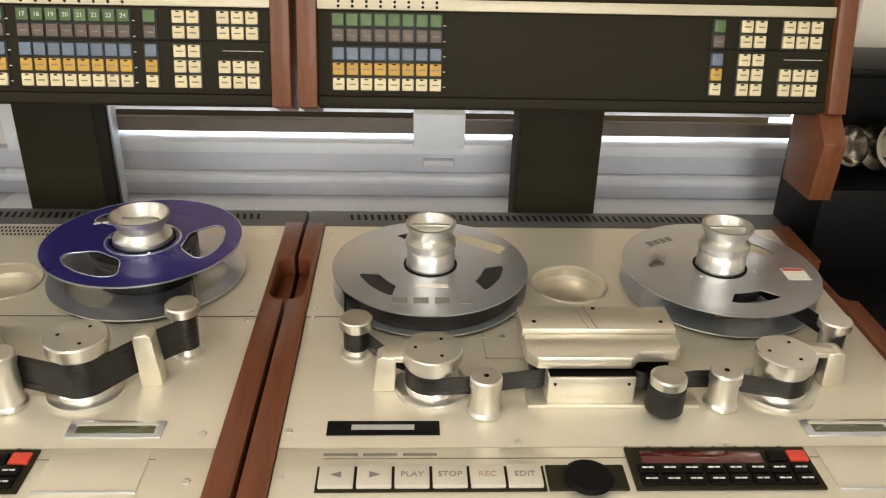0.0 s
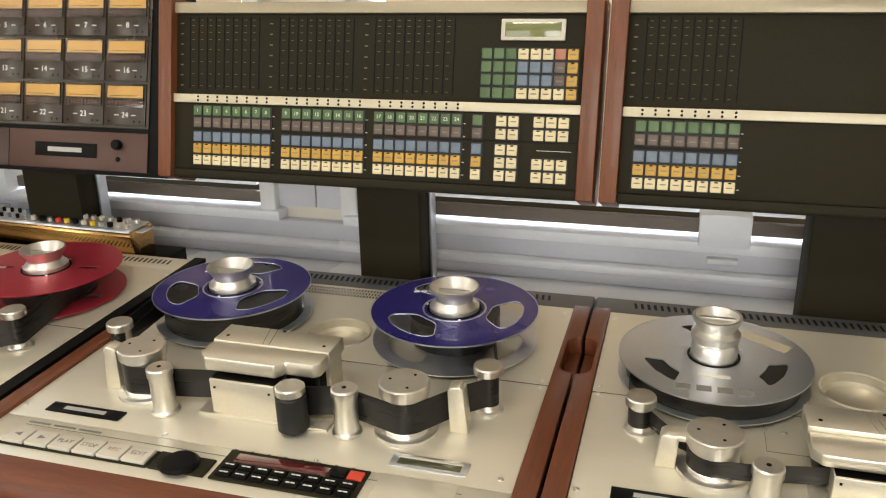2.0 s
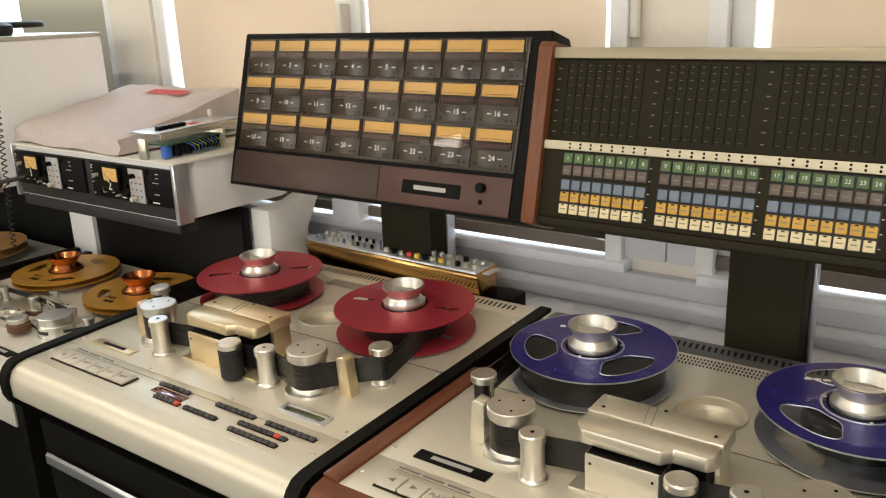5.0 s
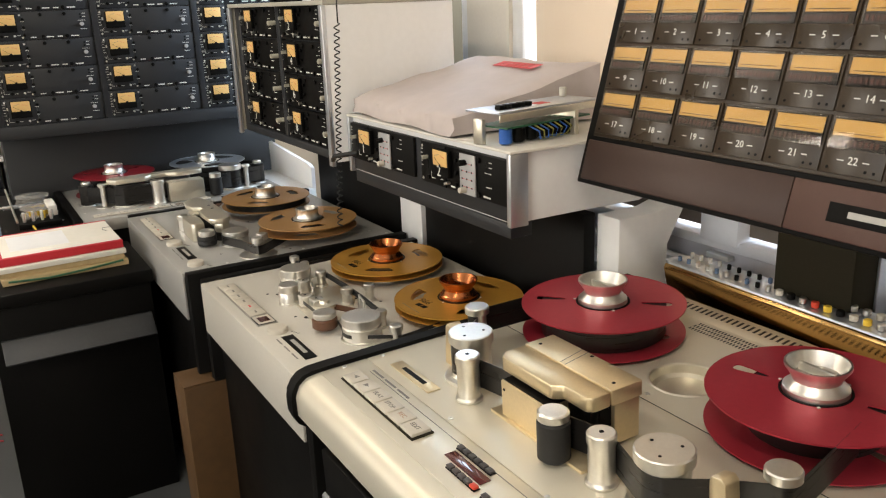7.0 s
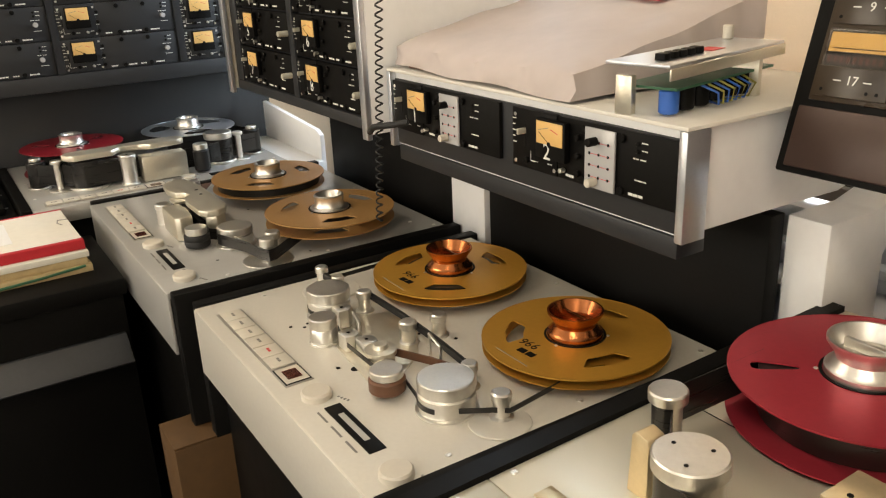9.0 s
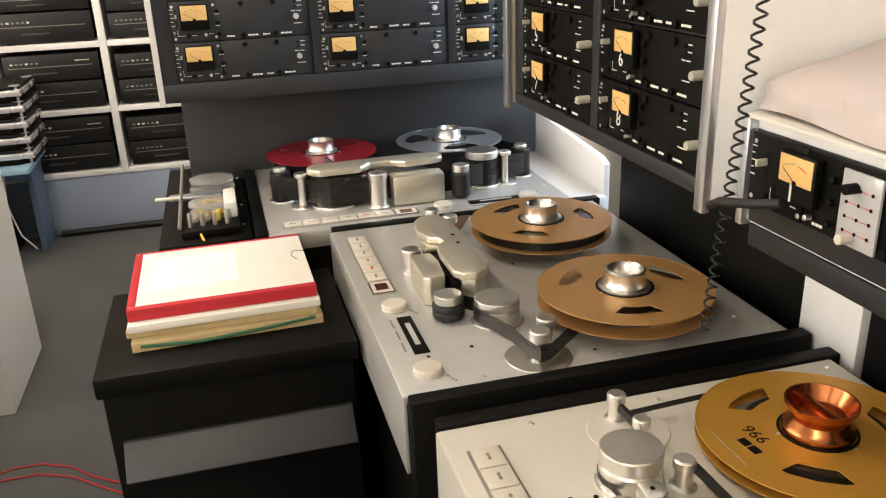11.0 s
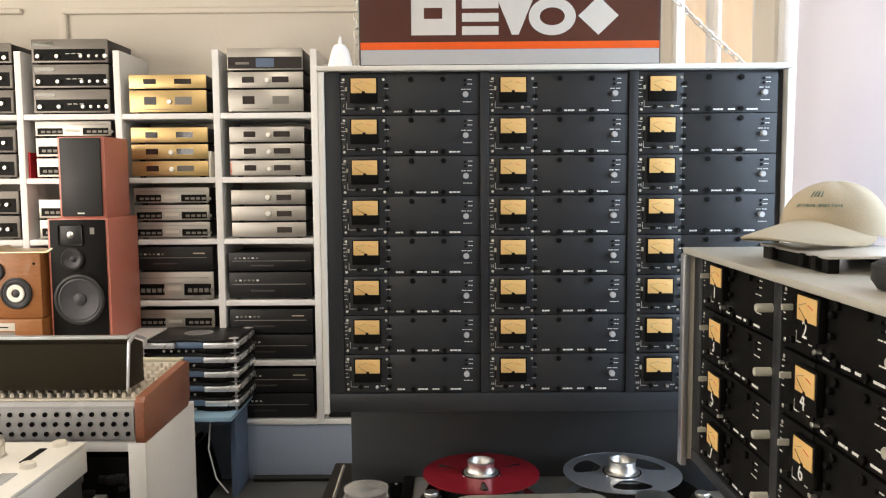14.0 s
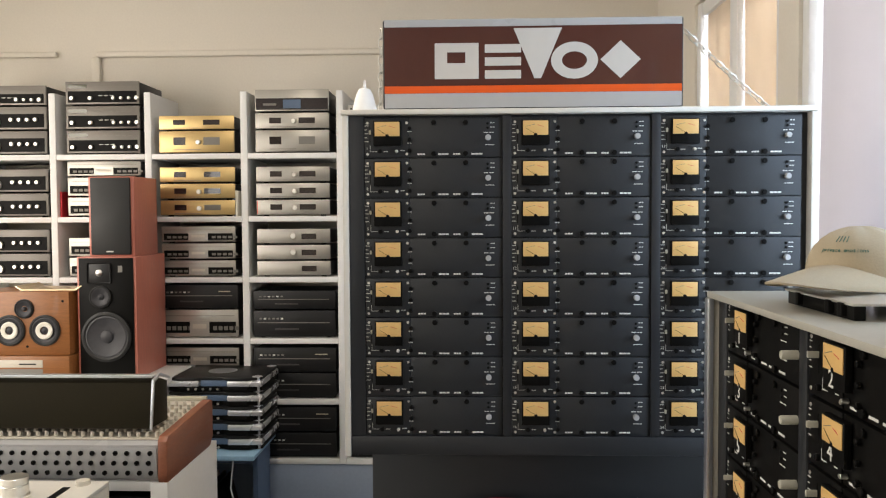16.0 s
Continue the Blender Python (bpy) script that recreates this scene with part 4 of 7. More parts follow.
def remote(x0, full, label):
    t = thing("remote_panel", pose(x0, 1.203, 1.062, -13, 0, 0), label, "control panel", "remote panels")
    W, H = 0.813, 0.325
    for a, b in ((0, 0.028), (W - 0.028, W)):
        prism("side_board", t, WALNUT, [(-0.012, 0.005), (0.07, -0.006), (0.085, 0.005), (0.085, H + 0.01), (-0.004, H + 0.01), (-0.012, H)], "x", a, b, 0.002, "walnut side board")
    box("housing", t, PANEL, (0.0285, 0.012, 0.003), (W - 0.0285, 0.08, H), 0.002)
    box("lower_face", t, PANEL, (0.0285, 0.0, 0.022), (W - 0.0285, 0.0118, 0.1435), 0.001)
    box("lower_lip", t, PANEL, (0.0285, -0.004, 0.006), (W - 0.0285, 0.0118, 0.0215), 0.003)
    box("upper_face", t, PANEL, (0.0285, 0.006, 0.160), (W - 0.0285, 0.0118, H - 0.02), 0.001)
    st = box("label_strip", t, CREAM, (0.0285, -0.005, 0.144), (W - 0.0285, 0.0118, 0.1595), 0.001, "cream label strip")
    box("top_strip", t, CREAMD, (0.0285, -0.002, H - 0.019), (W - 0.0285, 0.0118, H), 0.001, "cream top strip")
    rowm = [GREENK, BROWNK, BLUEK, AMBERK, IVORY]
    blocks = ((0.072, 1), (0.252, 9), (0.429, 17)) if full else ((0.050, 1),)
    for bx_, n0 in blocks:
        keyset(t, bx_, 0.121, 8, 2, lambda r, c: rowm[r], 0.0201, 0.0215, 0.0168, 0.0175, numbers=n0 if full else None)
        keyset(t, bx_, 0.0735, 8, 3, lambda r, c: rowm[r + 2], 0.0201, 0.0215, 0.0168, 0.0175)
        for i in range(8):
            for k in range(2):
                cyl("lamp", st, BLACK, 0, 0, 0, 0.001, 0.0022, 0.0002, 8).matrix_local = pose(bx_ + 0.009 + i * 0.0201, -0.005, 0.1485 + k * 0.0065, 90, 0, 0)
        bars("scale_marks", t, PRINTW, (bx_ + 0.1635, -0.0003, 0.036), (0, 0, 1), (0, -1, 0), 5, 0.0012, 0.008, 0.0205)
    cx = 0.6055
    keyset(t, cx, 0.121, 1, 2, lambda r, c: rowm[r], 0.0201, 0.0215, 0.0168, 0.0175)
    keyset(t, cx, 0.0735, 1, 3, lambda r, c: rowm[r + 2], 0.0201, 0.0215, 0.0168, 0.0175)
    for bx_, n in ((0.646, 2), (0.709, 3)):
        keyset(t, bx_, 0.121, n, 2, lambda r, c: IVORY, 0.0205, 0.0215, 0.0172, 0.0175)
    keyset(t, 0.646, 0.0735, 2, 3, lambda r, c: IVORY, 0.0205, 0.0215, 0.0172, 0.0175)
    keyset(t, 0.709, 0.052, 3, 2, lambda r, c: IVORY, 0.0205, 0.0215, 0.0172, 0.0175)
    box("divider", t, BLACK, (0.59, -0.0015, 0.0965), (0.783, 0.0, 0.0982))
    bars("legend", t, PRINTW, (0.715, -0.0003, 0.083), (1, 0, 0), (0, -1, 0), 1, 0.058, 0.0008, 0)
    # slotted fader fields with their dotted scales
    for f in range(3 if full else 1):
        x = 0.055 + f * 0.183
        for i in range(9):
            box("fader_slot", t, BLACK, (x + i * 0.0178 + 0.0005, 0.0056, 0.17), (x + i * 0.0178 + 0.0027, 0.0062, 0.30))
        for q, z in enumerate((0.175, 0.197, 0.219, 0.241, 0.259, 0.272, 0.284, 0.294)):
            bars("scale_marks", t, OLIVEP, (x + 0.006, 0.0058, z), (1, 0, 0), (0, -1, 0), 8, 0.005, 0.0009, 0.0128, "fine printed scale")
        bars("scale_numerals", t, OLIVEP, (x - 0.012, 0.0058, 0.175), (0, 0, 1), (0, -1, 0), 7, 0.0022, 0.006, 0.0165)
    if full:
        d = box("display_frame", t, KEYW, (0.645, 0.0, 0.262), (0.752, 0.0065, 0.297), 0.002)
        box("display", d, LCD, (0.652, -0.0006, 0.268), (0.745, 0.0, 0.291), 0.0002, "green liquid crystal display")
        g = box("grid_frame", t, PANEL, (0.612, 0.0040, 0.165), (0.782, 0.0058, 0.255), 0.0003)
        gm = lambda r, c: [[GREENK] * 3 + [IVORY] * 3 + [SALMON, AMBERK], [GREENK] * 3 + [BLUEK] * 3 + [BROWNK, AMBERK], [GREENK] * 3 + [BLUEK] * 3 + [BROWNK, AMBERK], [GREENK] * 3 + [IVORY] * 4 + [AMBERK]][r][c]
        keyset(t, 0.616, 0.231, 8, 4, gm, 0.0204, 0.0213, 0.0172, 0.0174)
    return t


remote(-0.922, True, "remote panel with coloured keys, fader slots and walnut side boards")
remote(-0.099, False, "half-equipped remote panel with coloured keys and walnut side boards")


DIMRED = material("dim_red_print", (0.07, 0.018, 0.012), 0.5, 0, 0.05, 80, 0, 6)


BRONZED = material("dark_bronze_plate", (0.050, 0.028, 0.021), 0.38, 0.2, 0.08, 150, 0.05, 4)


# meter bridge with twenty-four windows
def meter_bridge():
    t = thing("meter_bridge", pose(-1.758, 1.231, 1.057, -16, 0, 0), "black meter bridge with twenty-four amber level meters", "meter bridge")
    W, H = 0.835, 0.355
    prism("housing", t, BLACK, [(-0.012, -0.004), (0.09, 0.0), (0.12, 0.05), (0.12, H - 0.06), (0.06, H + 0.006), (-0.010, H + 0.006), (-0.012, H)], "x", 0.0, W, 0.003)
    box("meter_face", t, MFACE, (0.022, -0.016, 0.088), (W - 0.04, -0.0125, H - 0.008), 0.0015)
    box("base_face", t, BRONZED, (0.012, -0.016, 0.004), (W * 0.56, -0.0125, 0.080), 0.002)
    bf = box("base_plate", t, material("bronze_plate", (0.085, 0.045, 0.035), 0.45, 0.3, 0.06, 150, 0.05, 4), (W * 0.562, -0.017, 0.004), (W - 0.04, -0.0125, 0.080), 0.002)
    np_ = box("name_plate", bf, BLACK, (0.535, -0.019, 0.028), (0.68, -0.017, 0.056), 0.0006)
    bars("name", np_, PRINTM, (0.566, -0.019, 0.0375), (1, 0, 0), (0, -1, 0), 1, 0.080, 0.009, 0.0, "maker's name as a plain bar")
    for z, r in ((0.056, 0.010), (0.028, 0.005)):
        k = cyl("knob", bf, BLACK, 0, 0, 0, 0.014 if r > 0.006 else 0.005, r, 0.002, 16)
        k.matrix_local = pose(0.73, -0.017, z, 90, 0, 0)
    pw, ph = (W - 0.07) / 8, 0.0855
    for r in range(3):
        for c in range(8):
            x, z = 0.026 + c * pw, 0.263 - r * ph
            mt = box("meter", t, MFACE, (x + 0.002, -0.019, z + 0.002), (x + pw - 0.002, -0.016, z + ph - 0.003), 0.001)
            box("meter_recess", mt, BLACK, (x + 0.006, -0.0196, z + 0.038), (x + pw - 0.006, -0.019, z + ph - 0.006))
            box("meter_scale", mt, AMBER2, (x + 0.008, -0.0203, z + 0.055), (x + pw - 0.008, -0.0196, z + ph - 0.008), 0.0, "amber scale")
            box("scale_line", mt, BLACK, (x + 0.014, -0.0206, z + 0.0585), (x + pw - 0.016, -0.0203, z + 0.0596))
            bars("scale_print", mt, DIMRED, (x + 0.01, -0.0197, z + 0.042), (1, 0, 0), (0, -1, 0), 9, 0.004, 0.008, 0.0041)
            box("meter_glass", mt, GLASS, (x + 0.005, -0.0226, z + 0.037), (x + pw - 0.005, -0.0214, z + ph - 0.005), 0.0).visible_shadow = False
            text("numeral", mt, PRINTW, str(r * 8 + c + 1), 0.0155, pose(x + pw / 2, -0.0193, z + 0.022, 90, 0, 0))
            for s in (-1, 1):
                box("dash", mt, PRINTW, (x + pw / 2 + s * 0.019 - 0.005, -0.0193, z + 0.0212), (x + pw / 2 + s * 0.019 + 0.005, -0.019, z + 0.0226))
            for s in (0.72, 0.85, 0.12):
                k = cyl("trim_hole", mt, BLACK, 0, 0, 0, 0.0006, 0.0022, 0.0001, 8)
                k.matrix_local = pose(x + pw * s, -0.019, z + 0.010, 90, 0, 0)


meter_bridge()


# ---------------------------------------------------------------- studio machines with quarter and half inch tape
def low_roller(t, u, v, r, h, mat=STEEL, name="guide_roller"):
    o = lathe(name, t, mat, u, v, [(0, 0.0), (r * 1.1, 0.0), (r * 1.1, 0.003), (r, 0.004), (r, h * 0.55), (r * 0.93, h * 0.6), (r, h * 0.66), (r, h - 0.0015), (r - 0.0015, h), (0, h)], 32)
    return o


def master_machine(m, W, D, label, kind, su=0.0, pu=0.0, knobs=(0.395, 0.600)):
    t = thing("tape_machine", m, label, "tape recorder", "master machines")
    deck = BEIGE if kind == "gold" else GREYA
    box("deck_plate", t, deck, (0, 0, -0.012), (W, D, 0), 0.002)
    box("front_face", t, deck, (0.0, -0.002, -0.125 if kind != "far" else -0.04), (W, 0.004, -0.001), 0.002)
    for a, b in ((-0.028, -0.001), (W + 0.001, W + 0.028))[:1 if kind == "far" else 2]:
        box("side_trim", t, BLACK, (a, 0.004, -0.74), (b, D + 0.02, 0.004), 0.003)
    box("cabinet_body", t, BLACK, (0.0, 0.03, -0.763), (W, D + 0.02, -0.0125), 0.004)
    # transport keys in a strip
    st = box("key_strip", t, SILV, (su + 0.032, 0.022, 0.0), (su + 0.336, 0.066, 0.0015), 0.0005)
    for i in range(6):
        u = su + 0.036 + i * 0.0405
        k = box("key", st, KEYW, (u, 0.026, 0.0015), (u + 0.038, 0.062, 0.0045), 0.001)
        bars("legend", k, REDP if i == 4 else PRINT, (u + 0.012, 0.042, 0.0045), (1, 0, 0), (0, 0, 1), 2, 0.0055, 0.004, 0.002)
    ct = box("counter_frame", st, BLACK, (su + 0.281, 0.024, 0.0015), (su + 0.333, 0.064, 0.0025), 0.0005)
    box("counter_face", ct, KEYW, (su + 0.283, 0.026, 0.0025), (su + 0.331, 0.062, 0.003))
    box("counter_window", ct, SIGNB, (su + 0.293, 0.033, 0.003), (su + 0.321, 0.055, 0.0036))
    lg = box("name_plate", t, BLACK, (pu + 0.432, 0.042, 0.0), (pu + 0.562, 0.066, 0.0022), 0.0006)
    bars("name", lg, PRINTM, (pu + 0.459, 0.0500, 0.0022), (1, 0, 0), (0, 0, 1), 1, 0.076, 0.008, 0.0, "maker's name as a plain bar")
    bars("legend", t, PRINT, (pu + 0.435, 0.030, 0.0), (1, 0, 0), (0, 0, 1), 3, 0.030, 0.003, 0.012)
    for u in knobs:
        lathe("knob", t, KEYW, u, 0.048, [(0, 0.0), (0.0215, 0.0), (0.0215, 0.008), (0.019, 0.0105), (0, 0.0105)], 32, "ivory rotary knob")
        bars("legend", t, PRINT, (u + 0.018, 0.070, 0.0), (1, 0.4, 0), (0, 0, 1), 4, 0.0025, 0.004, 0.0035)
    screw_heads(t, [(0.02, 0.12), (0.02, 0.3), (W - 0.02, 0.12), (W - 0.02, 0.33), (0.02, D - 0.02), (W - 0.02, D - 0.02), (0.3, D - 0.02), (0.37, 0.14), (W - 0.07, D - 0.05)])
    return t


G0 = pose(-2.474, 0.645, 0.764)
GM = master_machine(G0, 0.650, 0.585, "cream quarter-inch master tape machine with gold reels, open heads", "gold", 0.022, 0.011, (0.406, 0.629))
low_roller(GM, 0.170, 0.181, 0.036, 0.050, name="tension_roller")
low_roller(GM, 0.257, 0.130, 0.022, 0.044)
low_roller(GM, 0.539, 0.177, 0.039, 0.048, name="capstan_housing")
br = lathe("pinch_roller", GM, BTAPE, 0.462, 0.130, cyl_profile(0.026, 0.008, 0.030, 0.003), 32, "brown rubber pinch roller")
cyl("roller_cap", br, STEEL, 0.462, 0.130, 0.030, 0.042, 0.0235, 0.0015)
for u, v, r in ((0.600, 0.222, 0.014), (0.193, 0.235, 0.013), (0.342, 0.234, 0.014), (0.348, 0.286, 0.013), (0.044, 0.226, 0.012), (0.105, 0.229, 0.011), (0.510, 0.234, 0.012)):
    lathe("guide_pin", GM, STEEL, u, v, [(0, 0), (r * 1.2, 0), (r * 1.2, 0.002), (r * 0.8, 0.004), (r * 0.8, 0.024), (r, 0.026), (r, 0.036), (r * 0.8, 0.038), (0, 0.038)], 24)
cyl("tension_plate", GM, BEIGE, 0.075, 0.228, 0.0, 0.002, 0.052)
cyl("tension_plate", GM, BEIGE, 0.610, 0.212, 0.0, 0.002, 0.042)
ribbon("tension_arm", GM, RUBBER, [(0.044, 0.226), (0.105, 0.229)], 0.016, 0.028, 0.003)
prism("head_plate", GM, SATIN, [(0.205, 0.19), (0.29, 0.135), (0.41, 0.125), (0.44, 0.155), (0.385, 0.225), (0.30, 0.275), (0.225, 0.27)], "z", 0.0, 0.0025, 0.0006)
for u, v, z in ((0.225, 0.178, 0.034), (0.305, 0.150, 0.028), (0.345, 0.160, 0.030), (0.425, 0.150, 0.026)):
    h = prism("tape_head", GM, STEEL, [(u - 0.014, v - 0.012), (u + 0.014, v - 0.012), (u + 0.016, v + 0.004), (u + 0.008, v + 0.015), (u - 0.008, v + 0.015), (u - 0.016, v + 0.004)], "z", 0.0026, z, 0.002)
    cyl("screw", h, BLACK, u, v, z, z + 0.0006, 0.003, 0.0001, 10)
lathe("edit_wheel", GM, SATIN, 0.382, 0.164, [(0, 0.0), (0.02, 0.0), (0.02, 0.02), (0.024, 0.022), (0.024, 0.028), (0.012, 0.03), (0.010, 0.036), (0, 0.036)], 32)
tube("lifter", GM, STEEL, [(0.262, 0.182, 0.002), (0.262, 0.182, 0.036), (0.300, 0.172, 0.036), (0.300, 0.172, 0.002)], 0.0028)
tube("lifter", GM, STEEL, [(0.398, 0.238, 0.002), (0.398, 0.238, 0.036), (0.445, 0.228, 0.036), (0.445, 0.228, 0.002)], 0.0024)
for u, v in ((0.175, 0.107), (0.19, 0.125), (0.18, 0.135), (0.368, 0.127), (0.35, 0.108), (0.30, 0.255), (0.325, 0.262), (0.375, 0.300)):
    cyl("hole", GM, BLACK, u, v, 0.0, 0.0008, 0.0065 if u == 0.368 else 0.003, 0.0001, 12)
ribbon("tape", GM, TAPE, [(0.05, 0.42), (0.06, 0.238), (0.105, 0.222)] + arc(0.170, 0.181, 0.0365, 140, 300, 8) + [(0.257, 0.155), (0.31, 0.140), (0.405, 0.140), (0.462, 0.157)] + arc(0.539, 0.177, 0.0395, 230, 300, 6) + [(0.600, 0.207), (0.615, 0.225), (0.60, 0.32)], 0.012, 0.0195, 0.0006, "thin dark tape")
ribbon("cue_arm", GM, RUBBER, [(0.193, 0.247), (0.30, 0.250), (0.40, 0.247), (0.500, 0.240)], 0.020, 0.030, 0.003)
ribbon("copper_strip", GM, BTAPE, [(0.383, 0.186), (0.44, 0.215), (0.500, 0.237)], 0.010, 0.022, 0.0015)


def tag_gold(r, h):
    bars("flange_print", r, BLACK, (-0.012, -0.100, h), (1, 0.1, 0), (0, 0, 1), 2, 0.014, 0.011, 0.003, "maker's mark as plain blocks")
    text("type_number", r, BLACK, "996", 0.024, pose(-0.015, -0.072, h, 0, 0, 186))
    bars("small_print", r, PRINT, (-0.035, -0.118, h), (1, 0, 0), (0, 0, 1), 1, 0.07, 0.001, 0)


reel(G0 @ pose(0.185, 0.414, 0.010), "gold", "gold anodised tape reel with a polished copper hub clamp", GOLDF, GOLDF, 0.0085, 0.085, "tall", "wedge", COPPER, 3, 190, tag=tag_gold)
reel(G0 @ pose(0.523, 0.414, 0.010), "gold", "gold anodised tape reel with copper hub and printed type number", GOLDF, GOLDF, 0.0085, 0.06, "tall", "wedge", COPPER, 3, 215, tag=tag_gold)

T0 = pose(-3.259, 0.622, 0.770)
TM = master_machine(T0, 0.700, 0.603, "cream half-inch master tape machine with tan reels, threaded", "tan", 0.020, 0.026, (0.417, 0.645))
head = prism("head_cover", TM, SATIN, [(0.228, 0.136), (0.175, 0.142), (0.150, 0.160), (0.144, 0.183), (0.158, 0.200), (0.185, 0.208), (0.243, 0.213), (0.423, 0.213), (0.450, 0.202), (0.464, 0.180), (0.460, 0.158),
                                        (0.440, 0.146), (0.350, 0.146), (0.315, 0.152), (0.300, 0.169), (0.280, 0.164), (0.270, 0.146)], "z", 0.050, 0.064, 0.003, "satin metal head cover with rounded ends")
box("cover_step", head, SATIN, (0.250, 0.134, 0.042), (0.292, 0.160, 0.0495), 0.002)
prism("head_body", head, SATIN, [(0.20, 0.170), (0.40, 0.168), (0.44, 0.160), (0.452, 0.180), (0.44, 0.203), (0.20, 0.203)], "z", 0.0, 0.0498, 0.002)
for u, v in ((0.275, 0.192), (0.318, 0.190)):
    cyl("screw", head, BLACK, u, v, 0.064, 0.0645, 0.004, 0.0001, 12)
box("tape_guide_bridge", TM, BLACK, (0.225, 0.146, 0.001), (0.44, 0.160, 0.040), 0.003)
prism("head_front", TM, SATIN, [(0.315, 0.100), (0.425, 0.098), (0.432, 0.108), (0.425, 0.136), (0.36, 0.142), (0.318, 0.138)], "z", 0.001, 0.052, 0.003, "satin front shield of the heads")
fpost = lathe("guide_roller", TM, STEEL, 0.274, 0.112, [(0, 0), (0.016, 0), (0.016, 0.034), (0.018, 0.036), (0.018, 0.045), (0.016, 0.047), (0, 0.047)], 24)
low_roller(TM, 0.515, 0.196, 0.0365, 0.040, name="capstan_housing")
cyl("capstan_base", TM, STEEL, 0.515, 0.196, 0.0, 0.003, 0.043)
pr = lathe("pinch_roller", TM, RUBBER, 0.484, 0.124, [(0, 0.004), (0.025, 0.004), (0.0265, 0.008), (0.0265, 0.015), (0.0255, 0.0165), (0.0265, 0.018), (0.0265, 0.026), (0.025, 0.029), (0, 0.029)], 36)
cyl("roller_cap", pr, STEEL, 0.484, 0.124, 0.029, 0.044, 0.0225)
for u, v, h in ((0.665, 0.210, 0.050), (0.625, 0.236, 0.048), (0.043, 0.212, 0.040), (0.101, 0.235, 0.042)):
    lathe("guide_pin", TM, STEEL, u, v, [(0, 0), (0.016, 0), (0.016, 0.003), (0.010, 0.005), (0.010, h - 0.018), (0.0155, h - 0.015), (0.0155, h - 0.002), (0.0135, h), (0, h)], 24)
cyl("tension_plate", TM, STEEL, 0.655, 0.212, 0.0, 0.003, 0.050)
for u, v in ((0.20, 0.245), (0.30, 0.30), (0.47, 0.24), (0.59, 0.13), (0.60, 0.06), (0.66, 0.30)):
    cyl("hole", TM, BLACK, u, v, 0.0, 0.0006, 0.003, 0.0001, 10)
ribbon("tape", TM, TAPE, [(0.44, 0.158), (0.47, 0.155)] + arc(0.515, 0.196, 0.0375, 225, 290, 6) + [(0.60, 0.188), (0.658, 0.196), (0.680, 0.206), (0.676, 0.222), (0.580, 0.330)], 0.006, 0.030, 0.0006, "dark half-inch tape")
ribbon("tape", TM, BTAPE, [(0.052, 0.225), (0.10, 0.222), (0.18, 0.165)], 0.008, 0.030, 0.0006, "brown tape")
prism("leader_card", TM, BTAPE, [(0.0, 0.20), (0.13, 0.235), (0.0, 0.31)], "z", 0.001, 0.002)
reel(T0 @ pose(0.216, 0.390, 0.022), "tan", "tan anodised tape reel, full of dark tape", TANF, TANF, 0.018, 0.125, "low", "wedge", STEEL, 3, 195)
reel(T0 @ pose(0.572, 0.390, 0.022), "tan", "tan anodised tape reel, nearly empty", TANF, TANF, 0.018, 0.055, "low", "wedge", STEEL, 3, 215)

F0 = pose(-3.285, 0.495, 0.772, 0, 0, 90)
FM = master_machine(F0, 0.69, 0.58, "grey deck of a two-inch tape machine against the meter rack", "far", 0.0, 0.026)
base_parts = set(FM.children)
fc = [(0.115, 0.175)] + arc(0.135, 0.195, 0.030, 180, 90, 5) + [(0.27, 0.232), (0.40, 0.232)] + arc(0.40, 0.205, 0.027, 90, -90, 6) + [(0.33, 0.172), (0.30, 0.190), (0.25, 0.190), (0.225, 0.165), (0.13, 0.162)]
fh = prism("head_cover", FM, SATIN, fc, "z", 0.078, 0.094, 0.003, "satin curved head cover")
fb = prism("tension_drum", FM, TAPE, arc(0.165, 0.20, 0.046, 0, 360, 28)[:-1], "z", 0.006, 0.074)
box("tape_run", FM, TAPE, (0.165, 0.158, 0.008), (0.24, 0.19, 0.072), 0.006)
cyl("drum_base", FM, STEEL, 0.165, 0.20, 0, 0.006, 0.055)
box("head_front", FM, SATIN, (0.290, 0.125, 0.001), (0.412, 0.175, 0.070), 0.006)
roller(FM, "guide_roller", 0.258, 0.140, 0.023, 0.082)
fp = cyl("pinch_roller", FM, RUBBER, 0.455, 0.142, 0.004, 0.064, 0.022, 0.004)
cyl("roller_cap", fp, STEEL, 0.455, 0.142, 0.064, 0.080, 0.020)
fd = cyl("tape_drum", FM, TAPE, 0.533, 0.225, 0.006, 0.070, 0.037, 0.001)
cyl("drum_cap", fd, STEEL, 0.533, 0.225, 0.070, 0.088, 0.040)
cyl("drum_base", FM, STEEL, 0.533, 0.225, 0, 0.006, 0.045)
for u, v, mt in ((0.050, 0.275, TAPE), (0.092, 0.205, STEEL), (0.588, 0.215, STEEL), (0.648, 0.265, TAPE)):
    o = cyl("guide_post", FM, mt, u, v, 0.004, 0.072, 0.024 if mt is TAPE else 0.009, 0.002)
    cyl("post_cap", o, STEEL, u, v, 0.072, 0.082, 0.016, 0.002)
    cyl("post_base", o, STEEL, u, v, 0.0, 0.004, 0.03)
ribbon("tape", FM, TAPE, [(0.06, 0.45), (0.030, 0.29), (0.05, 0.25), (0.092, 0.215), (0.15, 0.155), (0.30, 0.16)], 0.012, 0.066, 0.0008, "wide dark tape")
